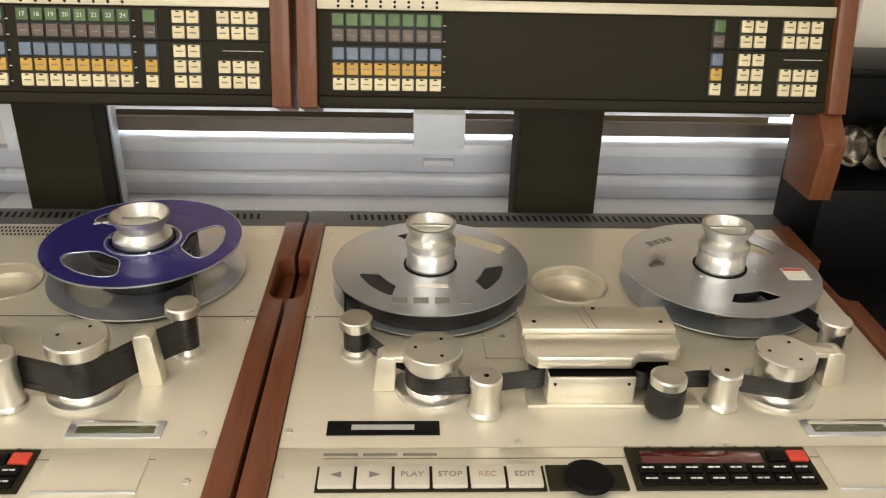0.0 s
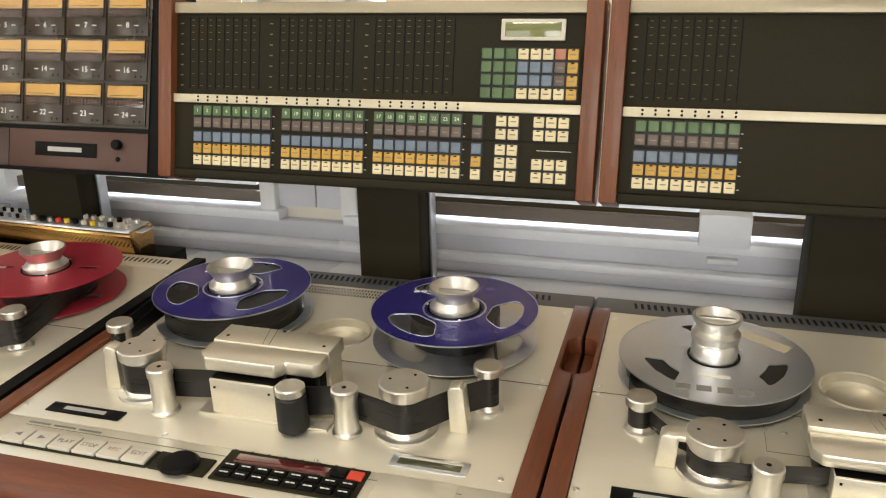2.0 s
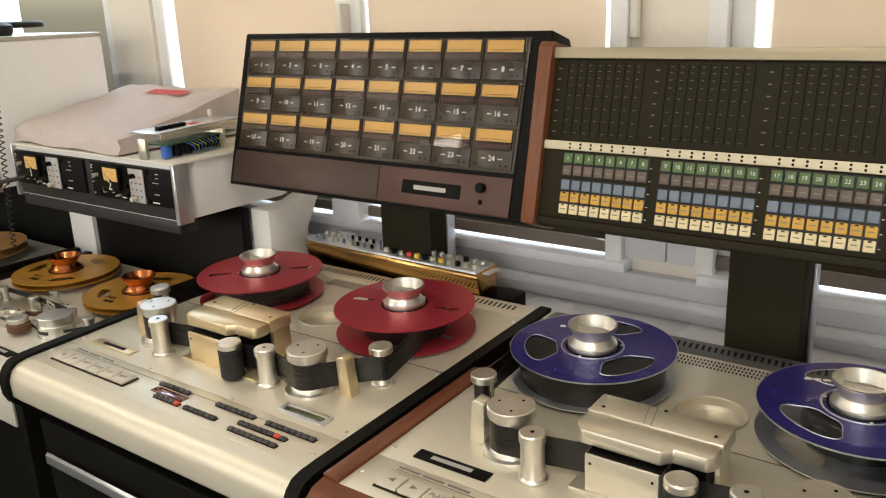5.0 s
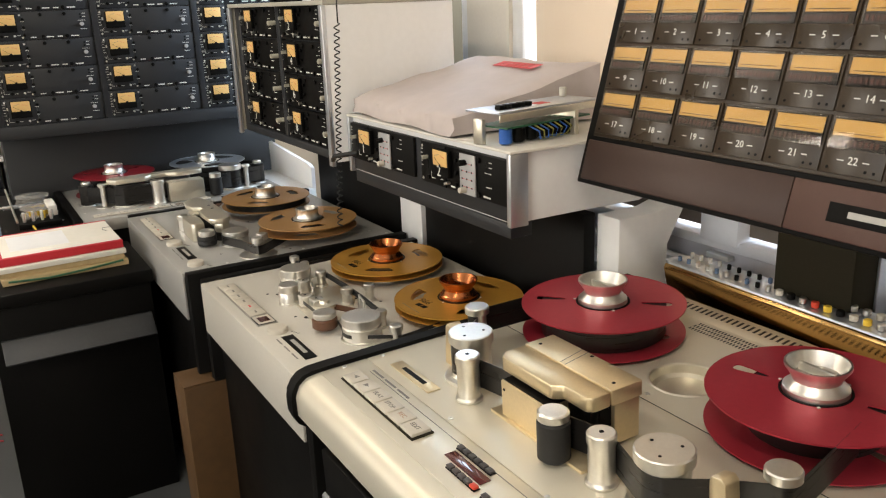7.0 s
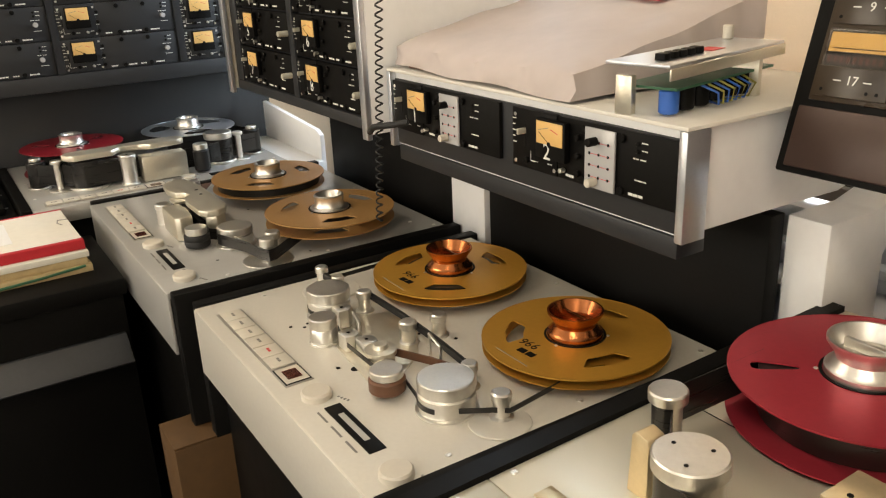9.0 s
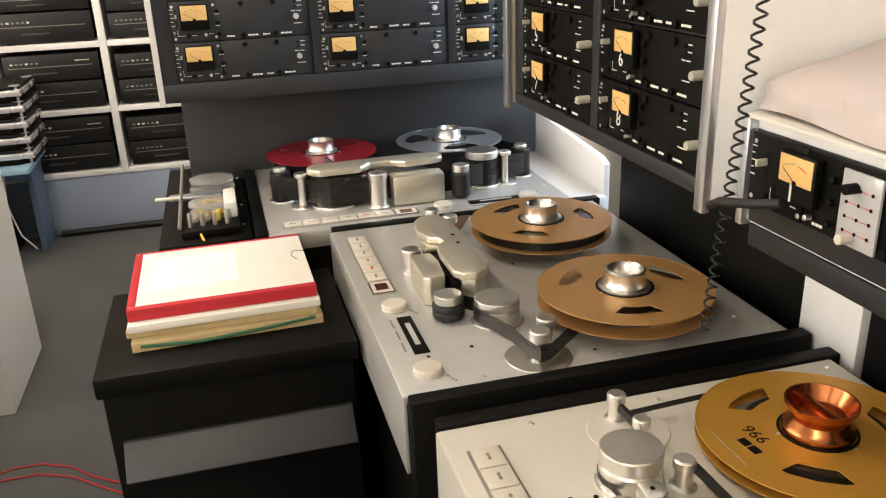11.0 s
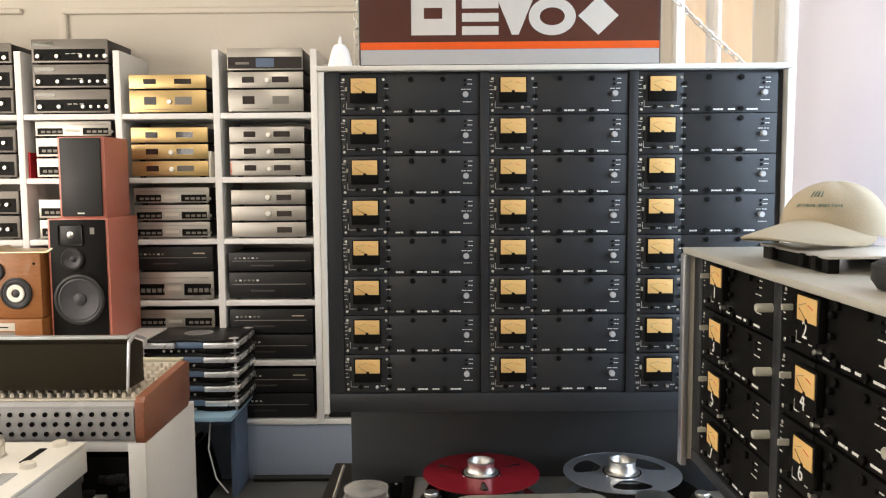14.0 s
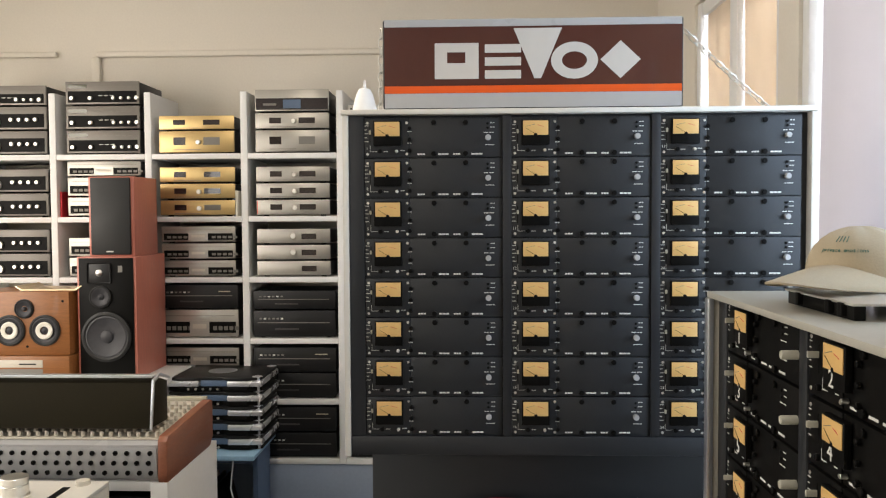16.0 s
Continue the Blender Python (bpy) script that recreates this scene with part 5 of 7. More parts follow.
ribbon("tape", FM, TAPE, [(0.41, 0.165), (0.455, 0.166), (0.52, 0.188), (0.588, 0.226), (0.648, 0.240), (0.673, 0.27), (0.62, 0.45)], 0.012, 0.066, 0.0008, "wide dark tape")
for o in set(FM.children) - base_parts:
    o.location.y -= 0.038
box("side_shelf", FM, WHITEP, (0.6915, 0.0, -0.12), (0.779, 0.46, -0.006), 0.002, "white lacquered shelf")
prism("side_panel", FM, WHITEP, [(0.02, -0.12), (0.02, 0.066), (0.05, 0.078), (0.46, 0.11), (0.46, -0.12)], "x", 0.7795, 0.794, 0.002, "white upright side panel")
reel(F0 @ pose(0.166, 0.363, 0.004), "red", "dark red tape reel behind the head cover", DRED, DRED, 0.062, 0.10, "low", "slot", STEEL, 3, 20)
reel(F0 @ pose(0.500, 0.363, 0.004), "silver", "bright silver tape reel with three large windows", BRUSH, BRUSH, 0.062, 0.07, "low", "big", STEEL, 3, 262)

# black side plate carrying a part of a transport mechanism
sp = thing("side_table", pose(-3.325, 0.268, 0), "black side table beside the far tape machine", "table")
box("top", sp, BLACK, (-0.66, 0.0, 0.735), (0.0, 0.195, 0.757), 0.002)
box("body", sp, BLACK, (-0.64, 0.01, 0.0), (-0.02, 0.19, 0.735), 0.003)
screw_heads(sp, [(-0.1, 0.18), (-0.25, 0.18), (-0.5, 0.18)], 0.757)
mc = thing("transport_mechanism", pose(-3.36, 0.315, 0.757, 0, 0, 0), "clear plastic transport mechanism with yellow reel and bright rods", "mechanism")
box("tray", mc, BLACK, (-0.42, 0.0, 0.0), (0.0, 0.125, 0.018), 0.003)
tube("rod", mc, STEEL, [(-0.46, -0.002, 0.05), (0.0, -0.002, 0.028)], 0.004)
for cx, mt, r in ((-0.115, YEL, 0.036), (-0.32, CLEAR, 0.052)):
    lathe("wheel", mc, CLEAR, cx, 0.07, [(0, 0.02), (0.056, 0.02), (0.056, 0.023), (0.02, 0.025), (0.02, 0.04), (0.054, 0.042), (0.054, 0.046), (0, 0.046)], 32)
    ring("winding", mc, mt, cx, 0.07, 0.016, r, 0.024, 0.040)
box("bridge", mc, BRUSH, (-0.235, -0.03, 0.03), (-0.20, 0.09, 0.038), 0.003)
box("lever", mc, KEYW, (-0.205, -0.06, 0.036), (-0.19, -0.0, 0.042), 0.002)
for i in range(4):
    cyl("pillar", mc, STEEL, -0.03, 0.02 + 0.026 * i, 0.018, 0.05, 0.005, seg=12)
    cyl("pillar", mc, YEL if i == 2 else CLEAR, -0.06, 0.03 + 0.024 * i, 0.018, 0.042, 0.007, seg=12)
box("circuit", mc, OFFW, (-0.18, 0.095, 0.02), (-0.06, 0.122, 0.055), 0.003)
tube("wire", mc, YEL, [(0.0, 0.04, 0.01), (0.015, 0.045, 0.0), (0.02, 0.055, -0.015)], 0.003)


# ---------------------------------------------------------------- channel modules
def channel_module(number, colour=SLATE, big=False):
    """A meter module, 0.334 m wide and 0.087 m high, its face looking to -y, origin at its lower left front corner."""
    t = thing("channel_module", pose(0, 0, 0), "dark channel module with an amber level meter and white print", "audio module", "meter modules")
    W, H = 0.332 if big else 0.316, 0.0895
    sh = 0.0 if big else 0.022
    box("face_left", t, colour, (0, 0, 0), (0.103, 0.012, H), 0.0008)
    box("face_right", t, colour, (0.104, 0.0015, 0), (W, 0.012, H), 0.0008)
    mt = box("meter", t, BLACK, (0.022, -0.010, 0.026), (0.086, 0.0, 0.083), 0.0012)
    box("meter_scale", mt, AMBER, (0.0255, -0.0115, 0.048), (0.0825, -0.010, 0.0805), 0.0004, "lit amber scale")
    cyl("needle_boss", mt, BLACK, 0, 0, 0, 0.0004, 0.004, 0.0001, 16).matrix_local = pose(0.054, -0.0115, 0.0485, 90, 0, 0)
    tube("needle", mt, BLACK, [(0.054, -0.0117, 0.050), (0.032, -0.0117, 0.064)], 0.0004, "", 5)
    bars("scale_arc", mt, PRINT, (0.032, -0.0115, 0.067), (1, 0.0, 0.25), (0, -1, 0), 3, 0.006, 0.0008, 0.0015)
    bars("scale_arc", mt, REDP, (0.058, -0.0115, 0.0705), (1, 0.0, -0.3), (0, -1, 0), 1, 0.016, 0.0008, 0.0015)
    sw = box("slide_slot", t, BLACK, (0.0125, -0.0004, 0.032), (0.0145, 0.0, 0.072))
    box("slide_knob", sw, KNOBI, (0.0115, -0.006 if not big else -0.016, 0.053), (0.0160, -0.0004, 0.062), 0.001, "ivory slider")
    for z in (0.036, 0.045, 0.054, 0.063, 0.072):
        bars("legend", t, PRINTW, (0.001, -0.0001, z), (1, 0, 0), (0, -1, 0), 1, 0.006 if int(z * 1000) % 2 else 0.009, 0.0014, 0)
    for x, z in ((0.0075, 0.079), (0.098, 0.079), (0.0075, 0.008), (0.098, 0.008)):
        s = cyl("screw", t, STEEL, 0, 0, 0, 0.0012, 0.0032, 0.0004, 10)
        s.matrix_local = pose(x, 0, z, 90, 0, 0)
    for x, z, r, l in ((0.037, 0.014, 0.005, 0.006), (0.105, 0.066, 0.0045, 0.006), (0.105, 0.040, 0.0045, 0.006), (0.105, 0.015, 0.0045, 0.006), (0.160, 0.079, 0.006, 0.004), (0.233, 0.079, 0.006, 0.004), (0.160, 0.008, 0.006, 0.004), (0.233, 0.008, 0.006, 0.004), (0.261 + sh, 0.076, 0.003, 0.002), (0.261 + sh, 0.066, 0.003, 0.002)):
        s = cyl("knob", t, BLACK, 0, 0, 0, l, r, 0.0008, 14)
        s.matrix_local = pose(x, 0.0, z, 90, 0, 0)
    s = cyl("toggle", t, STEEL, 0, 0, 0, 0.010, 0.0035, 0.0008, 12, "bright toggle")
    s.matrix_local = pose(0.075, 0.0, 0.014, 90, 0, 0)
    k = lathe("rotary_knob", t, KNOBI if big else SIGNG, 0, 0, [(0, 0), (0.0068, 0), (0.0068, 0.010 if not big else 0.022), (0.0058, 0.012 if not big else 0.024), (0, 0.012 if not big else 0.024)], 20, "pale rotary knob")
    k.matrix_local = pose(0.262 + sh, 0.0015, 0.044, 90, 0, 0)
    for x, w in ((0.122, 0.018), (0.170, 0.024), (0.204, 0.017), (0.246, 0.026)):
        bars("legend", t, PRINTW, (x, 0.0014, 0.0055), (1, 0, 0), (0, -1, 0), 3, w / 3 - 0.001, 0.0035, 0.001)
    for x, z in ((0.045, 0.013), (0.083, 0.015), (0.099, 0.058), (0.099, 0.032), (0.267 + sh, 0.077), (0.267 + sh, 0.067), (0.256 + sh, 0.027), (0.266 + sh, 0.027), (0.252 + sh, 0.055), (0.265 + sh, 0.055)):
        bars("legend", t, PRINTW, (x, -0.0001 if x < 0.1 else 0.0014, z), (1, 0, 0), (0, -1, 0), 2, 0.0045, 0.0016, 0.001)
    box("lead_line", t, PRINTW, (0.0135, -0.0003, 0.0135), (0.030, 0.0, 0.0143))
    box("lead_line", t, PRINTW, (0.0135, -0.0003, 0.0135), (0.0143, 0.0, 0.028))
    if big:
        # the larger modules carry their meter further in
        for o in t.children:
            kind = o.name.split(".")[0]
            o.location.x += {"meter": 0.045, "toggle": 0.045, "slide_slot": 0.018, "rotary_knob": 0.054, "lead_line": 0.03}.get(kind, 0.0)
            if kind == "knob" and 0.10 < o.location.x < 0.11:
                o.location.x += 0.045
    return t


def number(mod, n, size=0.009, at=(0.0065, -0.0003, 0.020), mat=PRINTW):
    text("numeral", mod, mat, str(n), size, pose(*at, 90, 0, 0))


# big rack of twenty-four modules over the far machine; it faces +x
RX = -3.633
R0 = pose(RX, 0.292, 0.97, 0, 0, 90)
rk = thing("meter_rack", R0, "grey framed rack wall holding twenty-four channel modules", "rack")
RW, RH = 1.060, 0.818
box("side_cheek", rk, OFFW, (0.003, -0.008, 0.030), (0.016, 0.35, RH), 0.002, "pale grey side cheek")
box("side_cheek", rk, OFFW, (RW, -0.008, 0.030), (RW + 0.012, 0.35, RH), 0.002, "pale grey side cheek")
box("top_board", rk, OFFW, (0.0, -0.012, RH + 0.0005), (RW + 0.014, 0.36, RH + 0.012), 0.002, "pale top board")
box("housing", rk, SLATE, (0.0165, 0.016, 0.034), (RW - 0.0005, 0.34, RH), 0.002)
box("sill_panel", rk, SLATE, (0.0165, -0.004, 0.034), (RW - 0.0005, 0.0155, 0.0775), 0.002)
for x in (0.0165, 0.3690, 0.7065):
    box("divider", rk, SLATE, (x, -0.001, 0.078), (x + (0.035 if x < 0.1 else 0.0200), 0.0155, RH - 0.001), 0.0005)
box("back_panel", rk, SLATE, (0.04, 0.20, -0.97), (RW - 0.02, 0.34, 0.0335), 0.003)
proto = channel_module(0)
first = True
for c, y in enumerate((0.052, 0.3895, 0.7265)):
    for r in range(8):
        m = R0 @ pose(y, 0.002, RH - 0.0965 - r * 0.0918)
        if first:
            proto.matrix_world = m
            mod, first = proto, False
            mods = [mod]
        else:
            mods.append(copy_thing(proto, m))
for i, mod in enumerate(mods):
    number(mod, i + 1)

# eight-module rack over the tan machine; it faces -y
E0 = pose(-3.300, 1.0545, 1.003)
r8 = thing("meter_rack", E0, "small rack of eight numbered channel modules with a pale top", "rack")
box("side_cheek", r8, TOPB, (-0.012, -0.012, 0.0), (0.0, 0.36, 0.398), 0.002, "aluminium-edged pale cheek")
box("side_cheek", r8, WHITEP, (0.766, -0.012, 0.0), (0.780, 0.36, 0.398), 0.002, "white side cheek")
for x in (-0.014, 0.759):
    box("edge_trim", r8, BRUSH, (x, -0.024, -0.01), (x + 0.022, -0.0125, 0.398), 0.002, "aluminium edge trim")
box("top_board", r8, TOPB, (-0.014, -0.02, 0.3985), (0.782, 0.37, 0.410), 0.002, "pale grey top board")
box("housing", r8, SLATE, (0.0005, 0.016, 0.0), (0.7655, 0.34, 0.398), 0.002)
box("sill_panel", r8, SLATE, (0.0005, -0.002, 0.0), (0.7585, 0.0155, 0.024), 0.002)
for x0, x1 in ((0.0005, 0.0475), (0.381, 0.4085), (0.742, 0.7585)):
    box("divider", r8, SLATE, (x0, -0.001, 0.0245), (x1, 0.0155, 0.398), 0.0005)
p8 = channel_module(0, BLACK, True)
first = True
for r in range(4):
    for c in range(2):
        m = E0 @ pose(0.048 + c * 0.361, 0.002, 0.3085 - r * 0.0943)
        if first:
            p8.matrix_world = m
            mod, first, m8 = p8, False, [p8]
        else:
            m8.append(copy_thing(p8, m))
for i, mod in enumerate(m8):
    number(mod, i + 1, 0.033, (0.093, -0.0105, 0.036))

# two-module box over the gold machine
B0 = pose(-2.507, 1.085, 0.985)
b2 = thing("module_box", B0, "white sided box with two numbered modules and selector panels", "rack")
prism("housing", b2, WHITEP, [(0.0, 0.0), (0.0, 0.137), (0.42, 0.137), (0.42, 0.02), (0.33, -0.002), (0.20, 0.0)], "x", 0.014, 0.719, 0.002)
box("face", b2, SLATE, (0.018, -0.004, 0.004), (0.717, -0.0005, 0.126), 0.001)
box("edge_trim", b2, BRUSH, (0.0, -0.012, -0.004), (0.0135, 0.02, 0.138), 0.002, "aluminium edge trim")
box("edge_trim", b2, BRUSH, (0.7195, -0.012, -0.004), (0.733, 0.03, 0.138), 0.002, "aluminium edge trim")
box("top_trim", b2, OFFW, (0.0, -0.012, 0.1385), (0.733, 0.42, 0.144), 0.001)
box("lower_plinth", b2, SLATE, (0.018, -0.002, -0.030), (0.717, 0.05, -0.001), 0.002)
for c in range(2):
    m = copy_thing(p8, B0 @ pose(0.024 + c * 0.369, -0.0125, 0.035))
    for o in list(m.children_recursive):
        if o.name.startswith("numeral") or o.name.startswith("rotary_knob"):
            bpy.data.objects.remove(o)
    number(m, c + 1, 0.034, (0.093, -0.0105, 0.036))
    sel = box("selector_panel", m, SIGNG, (0.166, -0.004, 0.002), (0.223, -0.0003, 0.085), 0.0008, "pale selector panel with dotted lines")
    for i in range(4):
        for j in range(3):
            k = cyl("socket", sel, BLACK, 0, 0, 0, 0.0006, 0.0022, 0.0001, 8)
            k.matrix_local = pose(0.176 + j * 0.018, -0.004, 0.018 + i * 0.016, 90, 0, 0)
        box("line", sel, REDP, (0.174, -0.0044, 0.0176 + i * 0.016), (0.216, -0.004, 0.0182 + i * 0.016))
    for z in (0.012, 0.068):
        k = cyl("pointer_knob", sel, BLACK if z > 0.05 else KEYW, 0, 0, 0, 0.016, 0.006, 0.001, 14)
        k.matrix_local = pose(0.188, -0.004, z, 90, 0, 0)

# black boards and white brackets that carry the boxes
for n, (a, b) in enumerate(((-3.20, -2.572), (-2.447, -1.785))):
    bb = thing("back_board", pose(a, 1.262, 0.0), "black board standing behind the tape machine", "board", "back boards")
    box("board", bb, BLACK, (0, 0, 0), (b - a, 0.03, 0.984 if n == 0 else 0.976), 0.002)
wb = thing("bracket", pose(-1.783, 1.26, 0.0), "white curved bracket under the module box", "bracket")
prism("web", wb, WHITEP, [(0.035, 0.0), (0.17, 0.0), (0.17, 0.90), (0.20, 0.95), (0.228, 0.997), (0.14, 0.974), (0.035, 0.974)], "x", 0.0, 0.066, 0.003)
wc = thing("bracket", pose(-2.571, 1.25, 0.0), "white upright bracket between the black boards", "bracket")
for z in (0.93, 0.72):
    cyl("screw", wc, STEEL, 0, 0, 0, 0.002, 0.005, 0.0005, 10).matrix_local = pose(0.07, 0.0, z, 90, 0, 0)
box("upright", wc, WHITEP, (0, 0, 0), (0.122, 0.05, 0.984), 0.003)
key = thing("door_lock", pose(-2.33, 1.262, 0.93), "chrome lock with a wooden tag on the black board", "lock")
k = cyl("barrel", key, STEEL, 0, 0, 0, 0.03, 0.015, 0.003, 20)
k.matrix_local = pose(0.02, 0, 0, 90, 0, 0)
box("tag", key, OAKB, (-0.025, -0.008, -0.02), (0.005, -0.001, 0.03), 0.002)

# dust cover over a small desk, and an amplifier card lying on the box
dc = thing("dust_cover", pose(-2.50, 1.095, 1.1295), "pale grey vinyl dust cover draped over a sloping desk", "dust cover")
bm = bmesh.new()
n, k_ = 36, 24
top = []
for j in range(k_ + 1):
    row = []
    for i in range(n + 1):
        u, v = i / n, j / k_
        x, y = 0.52 * u + 0.01 * v, 0.385 * v - 0.02 * u
        z = 0.046 + 0.088 * v + 0.0022 * math.sin(9 * u + 5 * v) + 0.0016 * math.sin(17 * v - 4 * u) + 0.0012 * math.sin(26 * u + 9 * v * v)
        e = min(u, 1 - u, v, 1 - v)
        z -= 0.009 * max(0, 1 - e / 0.09) ** 2 + 0.006 * (4 * u * (1 - u)) * v
        row.append(bm.verts.new((x, y, z)))
    top.append(row)
for j in range(k_):
    for i in range(n):
        bm.faces.new((top[j][i], top[j][i + 1], top[j + 1][i + 1], top[j + 1][i]))
edge = [top[0][i] for i in range(n + 1)] + [top[j][n] for j in range(1, k_ + 1)] + [top[k_][i] for i in range(n - 1, -1, -1)] + [top[j][0] for j in range(k_ - 1, 0, -1)]
mid = [bm.verts.new((v.co.x + 0.004 * math.sin(i * 0.55) * (1 if v.co.x > 0.25 else -1) + 0.004 * math.sin(i * 1.3), v.co.y + 0.006 * math.sin(i * 0.7 + 1) - 0.004, 0.5 * v.co.z + 0.003 * math.sin(i * 0.8))) for i, v in enumerate(edge)]
low = [bm.verts.new((v.co.x + 0.004 * math.sin(i * 0.37) * (1 if v.co.x > 0.25 else -1), v.co.y + 0.003 * math.sin(i * 0.31) - 0.006, 0.002 + 0.002 * (1 + math.sin(i * 0.35)))) for i, v in enumerate(edge)]
for i in range(len(edge)):
    j = (i + 1) % len(edge)
    bm.faces.new((edge[i], mid[i], mid[j], edge[j]))
    bm.faces.new((mid[i], low[i], low[j], mid[j]))
bmesh.ops.recalc_face_normals(bm, faces=bm.faces)
part("cover", bm, VINYL, dc, "", 60)
box("base_board", dc, MAHOGX, (0.03, 0.006, 0.0), (0.485, 0.35, 0.011), 0.002)
for i in range(6):
    bars("name_block", dc, REDP, (0.21 + 0.030 * i, 0.290 - 0.0018 * i, 0.1115), (1, -0.06, 0.0), (0, -0.225, 0.974), 1, 0.026, 0.036, 0.0, "plain red block standing for lettering")

ac = thing("amplifier_card", pose(-1.8425, 1.134, 1.130, 0, 0, 100) @ Matrix.Diagonal((1.35, 1.25, 1.1, 1.0)), "bare amplifier card with coloured wires and capacitors", "circuit card")
box("face_plate", ac, BRUSH, (-0.05, -0.02, 0.058), (0.16, 0.055, 0.062), 0.001)
box("frame", ac, SATIN, (-0.05, -0.022, 0.045), (0.16, -0.0195, 0.0575), 0.0008)
box("circuit_board", ac, PCB, (-0.03, -0.015, 0.030), (0.15, 0.05, 0.033))
for i in range(6):
    cyl("capacitor", ac, WIREB if i < 1 else BLACK, -0.02 + 0.026 * i, 0.0, 0.002, 0.030, 0.010, 0.002, 14)
box("leg", ac, SATIN, (0.11, -0.02, 0.0), (0.118, 0.05, 0.0445), 0.001)
box("leg", ac, SATIN, (-0.04, 0.03, 0.0), (-0.032, 0.05, 0.0445), 0.001)
for i in range(8):
    mt = (WIREB, WIREY)[i % 2]
    tube("wire", ac, mt, [(0.02 + 0.011 * i, -0.005, 0.03), (0.025 + 0.010 * i, -0.026, 0.02), (0.03 + 0.008 * i, -0.024, 0.006), (0.05 + 0.004 * i, 0.0, 0.003)], 0.0013)
for i in range(5):
    box("key", ac, BLACK, (-0.03 + 0.014 * i, 0.0, 0.062), (-0.02 + 0.014 * i, 0.012, 0.07), 0.001)
box("label", ac, REDP, (0.05, 0.0, 0.0622), (0.075, 0.02, 0.0628))
cyl("pillar", ac, KEYW, 0.145, 0.04, 0.062, 0.08, 0.006)

# coiled headphone cable hanging beside the small rack
cb = thing("coiled_cable", pose(-2.478, 1.020, 0.80), "black coiled headphone cable hanging from the rack", "cable")
pts = [(0.098, 0.03, 0.75), (0.095, 0.0, 0.70), (0.080, 0.0, 0.60)]
for i in range(220):
    z = 0.56 - 0.52 * i / 220
    pts.append((0.135 * max(0, z - 0.02) ** 1.0 + 0.0065 * math.cos(i * 0.9), 0.0065 * math.sin(i * 0.9), z))
tube("coil", cb, RUBBER, pts, 0.0017, "", 6)
tube("plug", cb, RUBBER, [(0.0, -0.005, 0.22), (0.03, -0.012, 0.235), (0.08, 0.0, 0.245), (0.10, 0.02, 0.25)], 0.006)
hp = thing("headphones", pose(-2.62, 1.12, 1.4135), "black headphones lying on the rack top", "headphones")
for s in (-1, 1):
    o = lathe("ear_cup", hp, RUBBER, 0, 0, [(0, 0), (0.035, 0.0), (0.042, 0.01), (0.042, 0.028), (0.03, 0.036), (0, 0.036)], 28)
    o.matrix_local = pose(0.07 * s, 0.0, 0.002)
tube("headband", hp, RUBBER, [(-0.07, 0.03, 0.03)] + [(0.085 * math.cos(a), 0.06 + 0.10 * math.sin(a), 0.03) for a in (math.pi - math.pi * i / 12 for i in range(13))] + [(0.07, 0.03, 0.03)], 0.009)

# cap lying on the rack, on a small steel rule
hat = thing("cap", pose(-3.038, 1.141, 1.443, 0, 0, 128), "beige canvas baseball cap lying on the rack", "cap")
bm = bmesh.new()
rows = []
for j in range(9):
    ph = math.pi / 2 * j / 8
    rows.append([bm.verts.new((0.10 + 0.092 * math.cos(ph) * math.cos(a), 0.080 * math.cos(ph) * math.sin(a), 0.008 + 0.086 * math.sin(ph) ** 0.8 + 0.002 * math.sin(6 * a))) for a in (2 * math.pi * i / 36 for i in range(36))] if j < 8 else [bm.verts.new((0.10, 0, 0.0943))])
for j in range(7):
    for i in range(36):
        bm.faces.new((rows[j][i], rows[j][(i + 1) % 36], rows[j + 1][(i + 1) % 36], rows[j + 1][i]))
for i in range(36):
    bm.faces.new((rows[7][i], rows[7][(i + 1) % 36], rows[8][0]))
part("crown", bm, CANVAS, hat, "", 60)
bm = bmesh.new()
g = []
for j in range(7):
    w = j / 6
    g.append([bm.verts.new((0.10 - (0.087 + 0.152 * w) * math.cos(a), (0.077 + 0.006 * math.sin(math.pi * w)) * math.sin(a), 0.036 - 0.020 * w - (0.026 - 0.004 * w) * math.sin(a) ** 2)) for a in (-math.pi / 2 + math.pi * i / 18 for i in range(1, 18))])
for j in range(6):
    for i in range(16):
        bm.faces.new((g[j][i], g[j][i + 1], g[j + 1][i + 1], g[j + 1][i]))
thicken(bm, 0.003)
part("peak", bm, CANVAS, hat, "", 50)
GREENP = material("green_print", (0.04, 0.13, 0.10), 0.7, 0, 0.05, 80, 0, 6)
for i, ch in enumerate("private emotions"):
    a = radians(-78 + (i - 7.5) * 3.5)
    if ch != " ":
        text("motto", hat, GREENP, ch, 0.0095, pose(0.10 + 0.0815 * math.sin(a), -0.0715 * math.cos(a), 0.058, 58, 0, math.degrees(a)))
for i in range(4):
    a = radians(-92 + i * 5)
    tube("stitched_note", hat, GREENP, [(0.10 + 0.0705 * math.sin(a), -0.0615 * math.cos(a), 0.071), (0.10 + 0.0600 * math.sin(a), -0.0525 * math.cos(a), 0.079)], 0.0007)
tube("seam", hat, CANVAS, [(0.10 - 0.091 * math.cos(a) * 1.0, 0.0, 0.008 + 0.086 * math.sin(a) ** 0.8) for a in (math.pi / 2 * i / 10 for i in range(3, 11))], 0.0008)
ru = thing("steel_rule", pose(-3.10, 1.10, 1.4135), "flat steel bracket with black clips under the cap", "bracket")
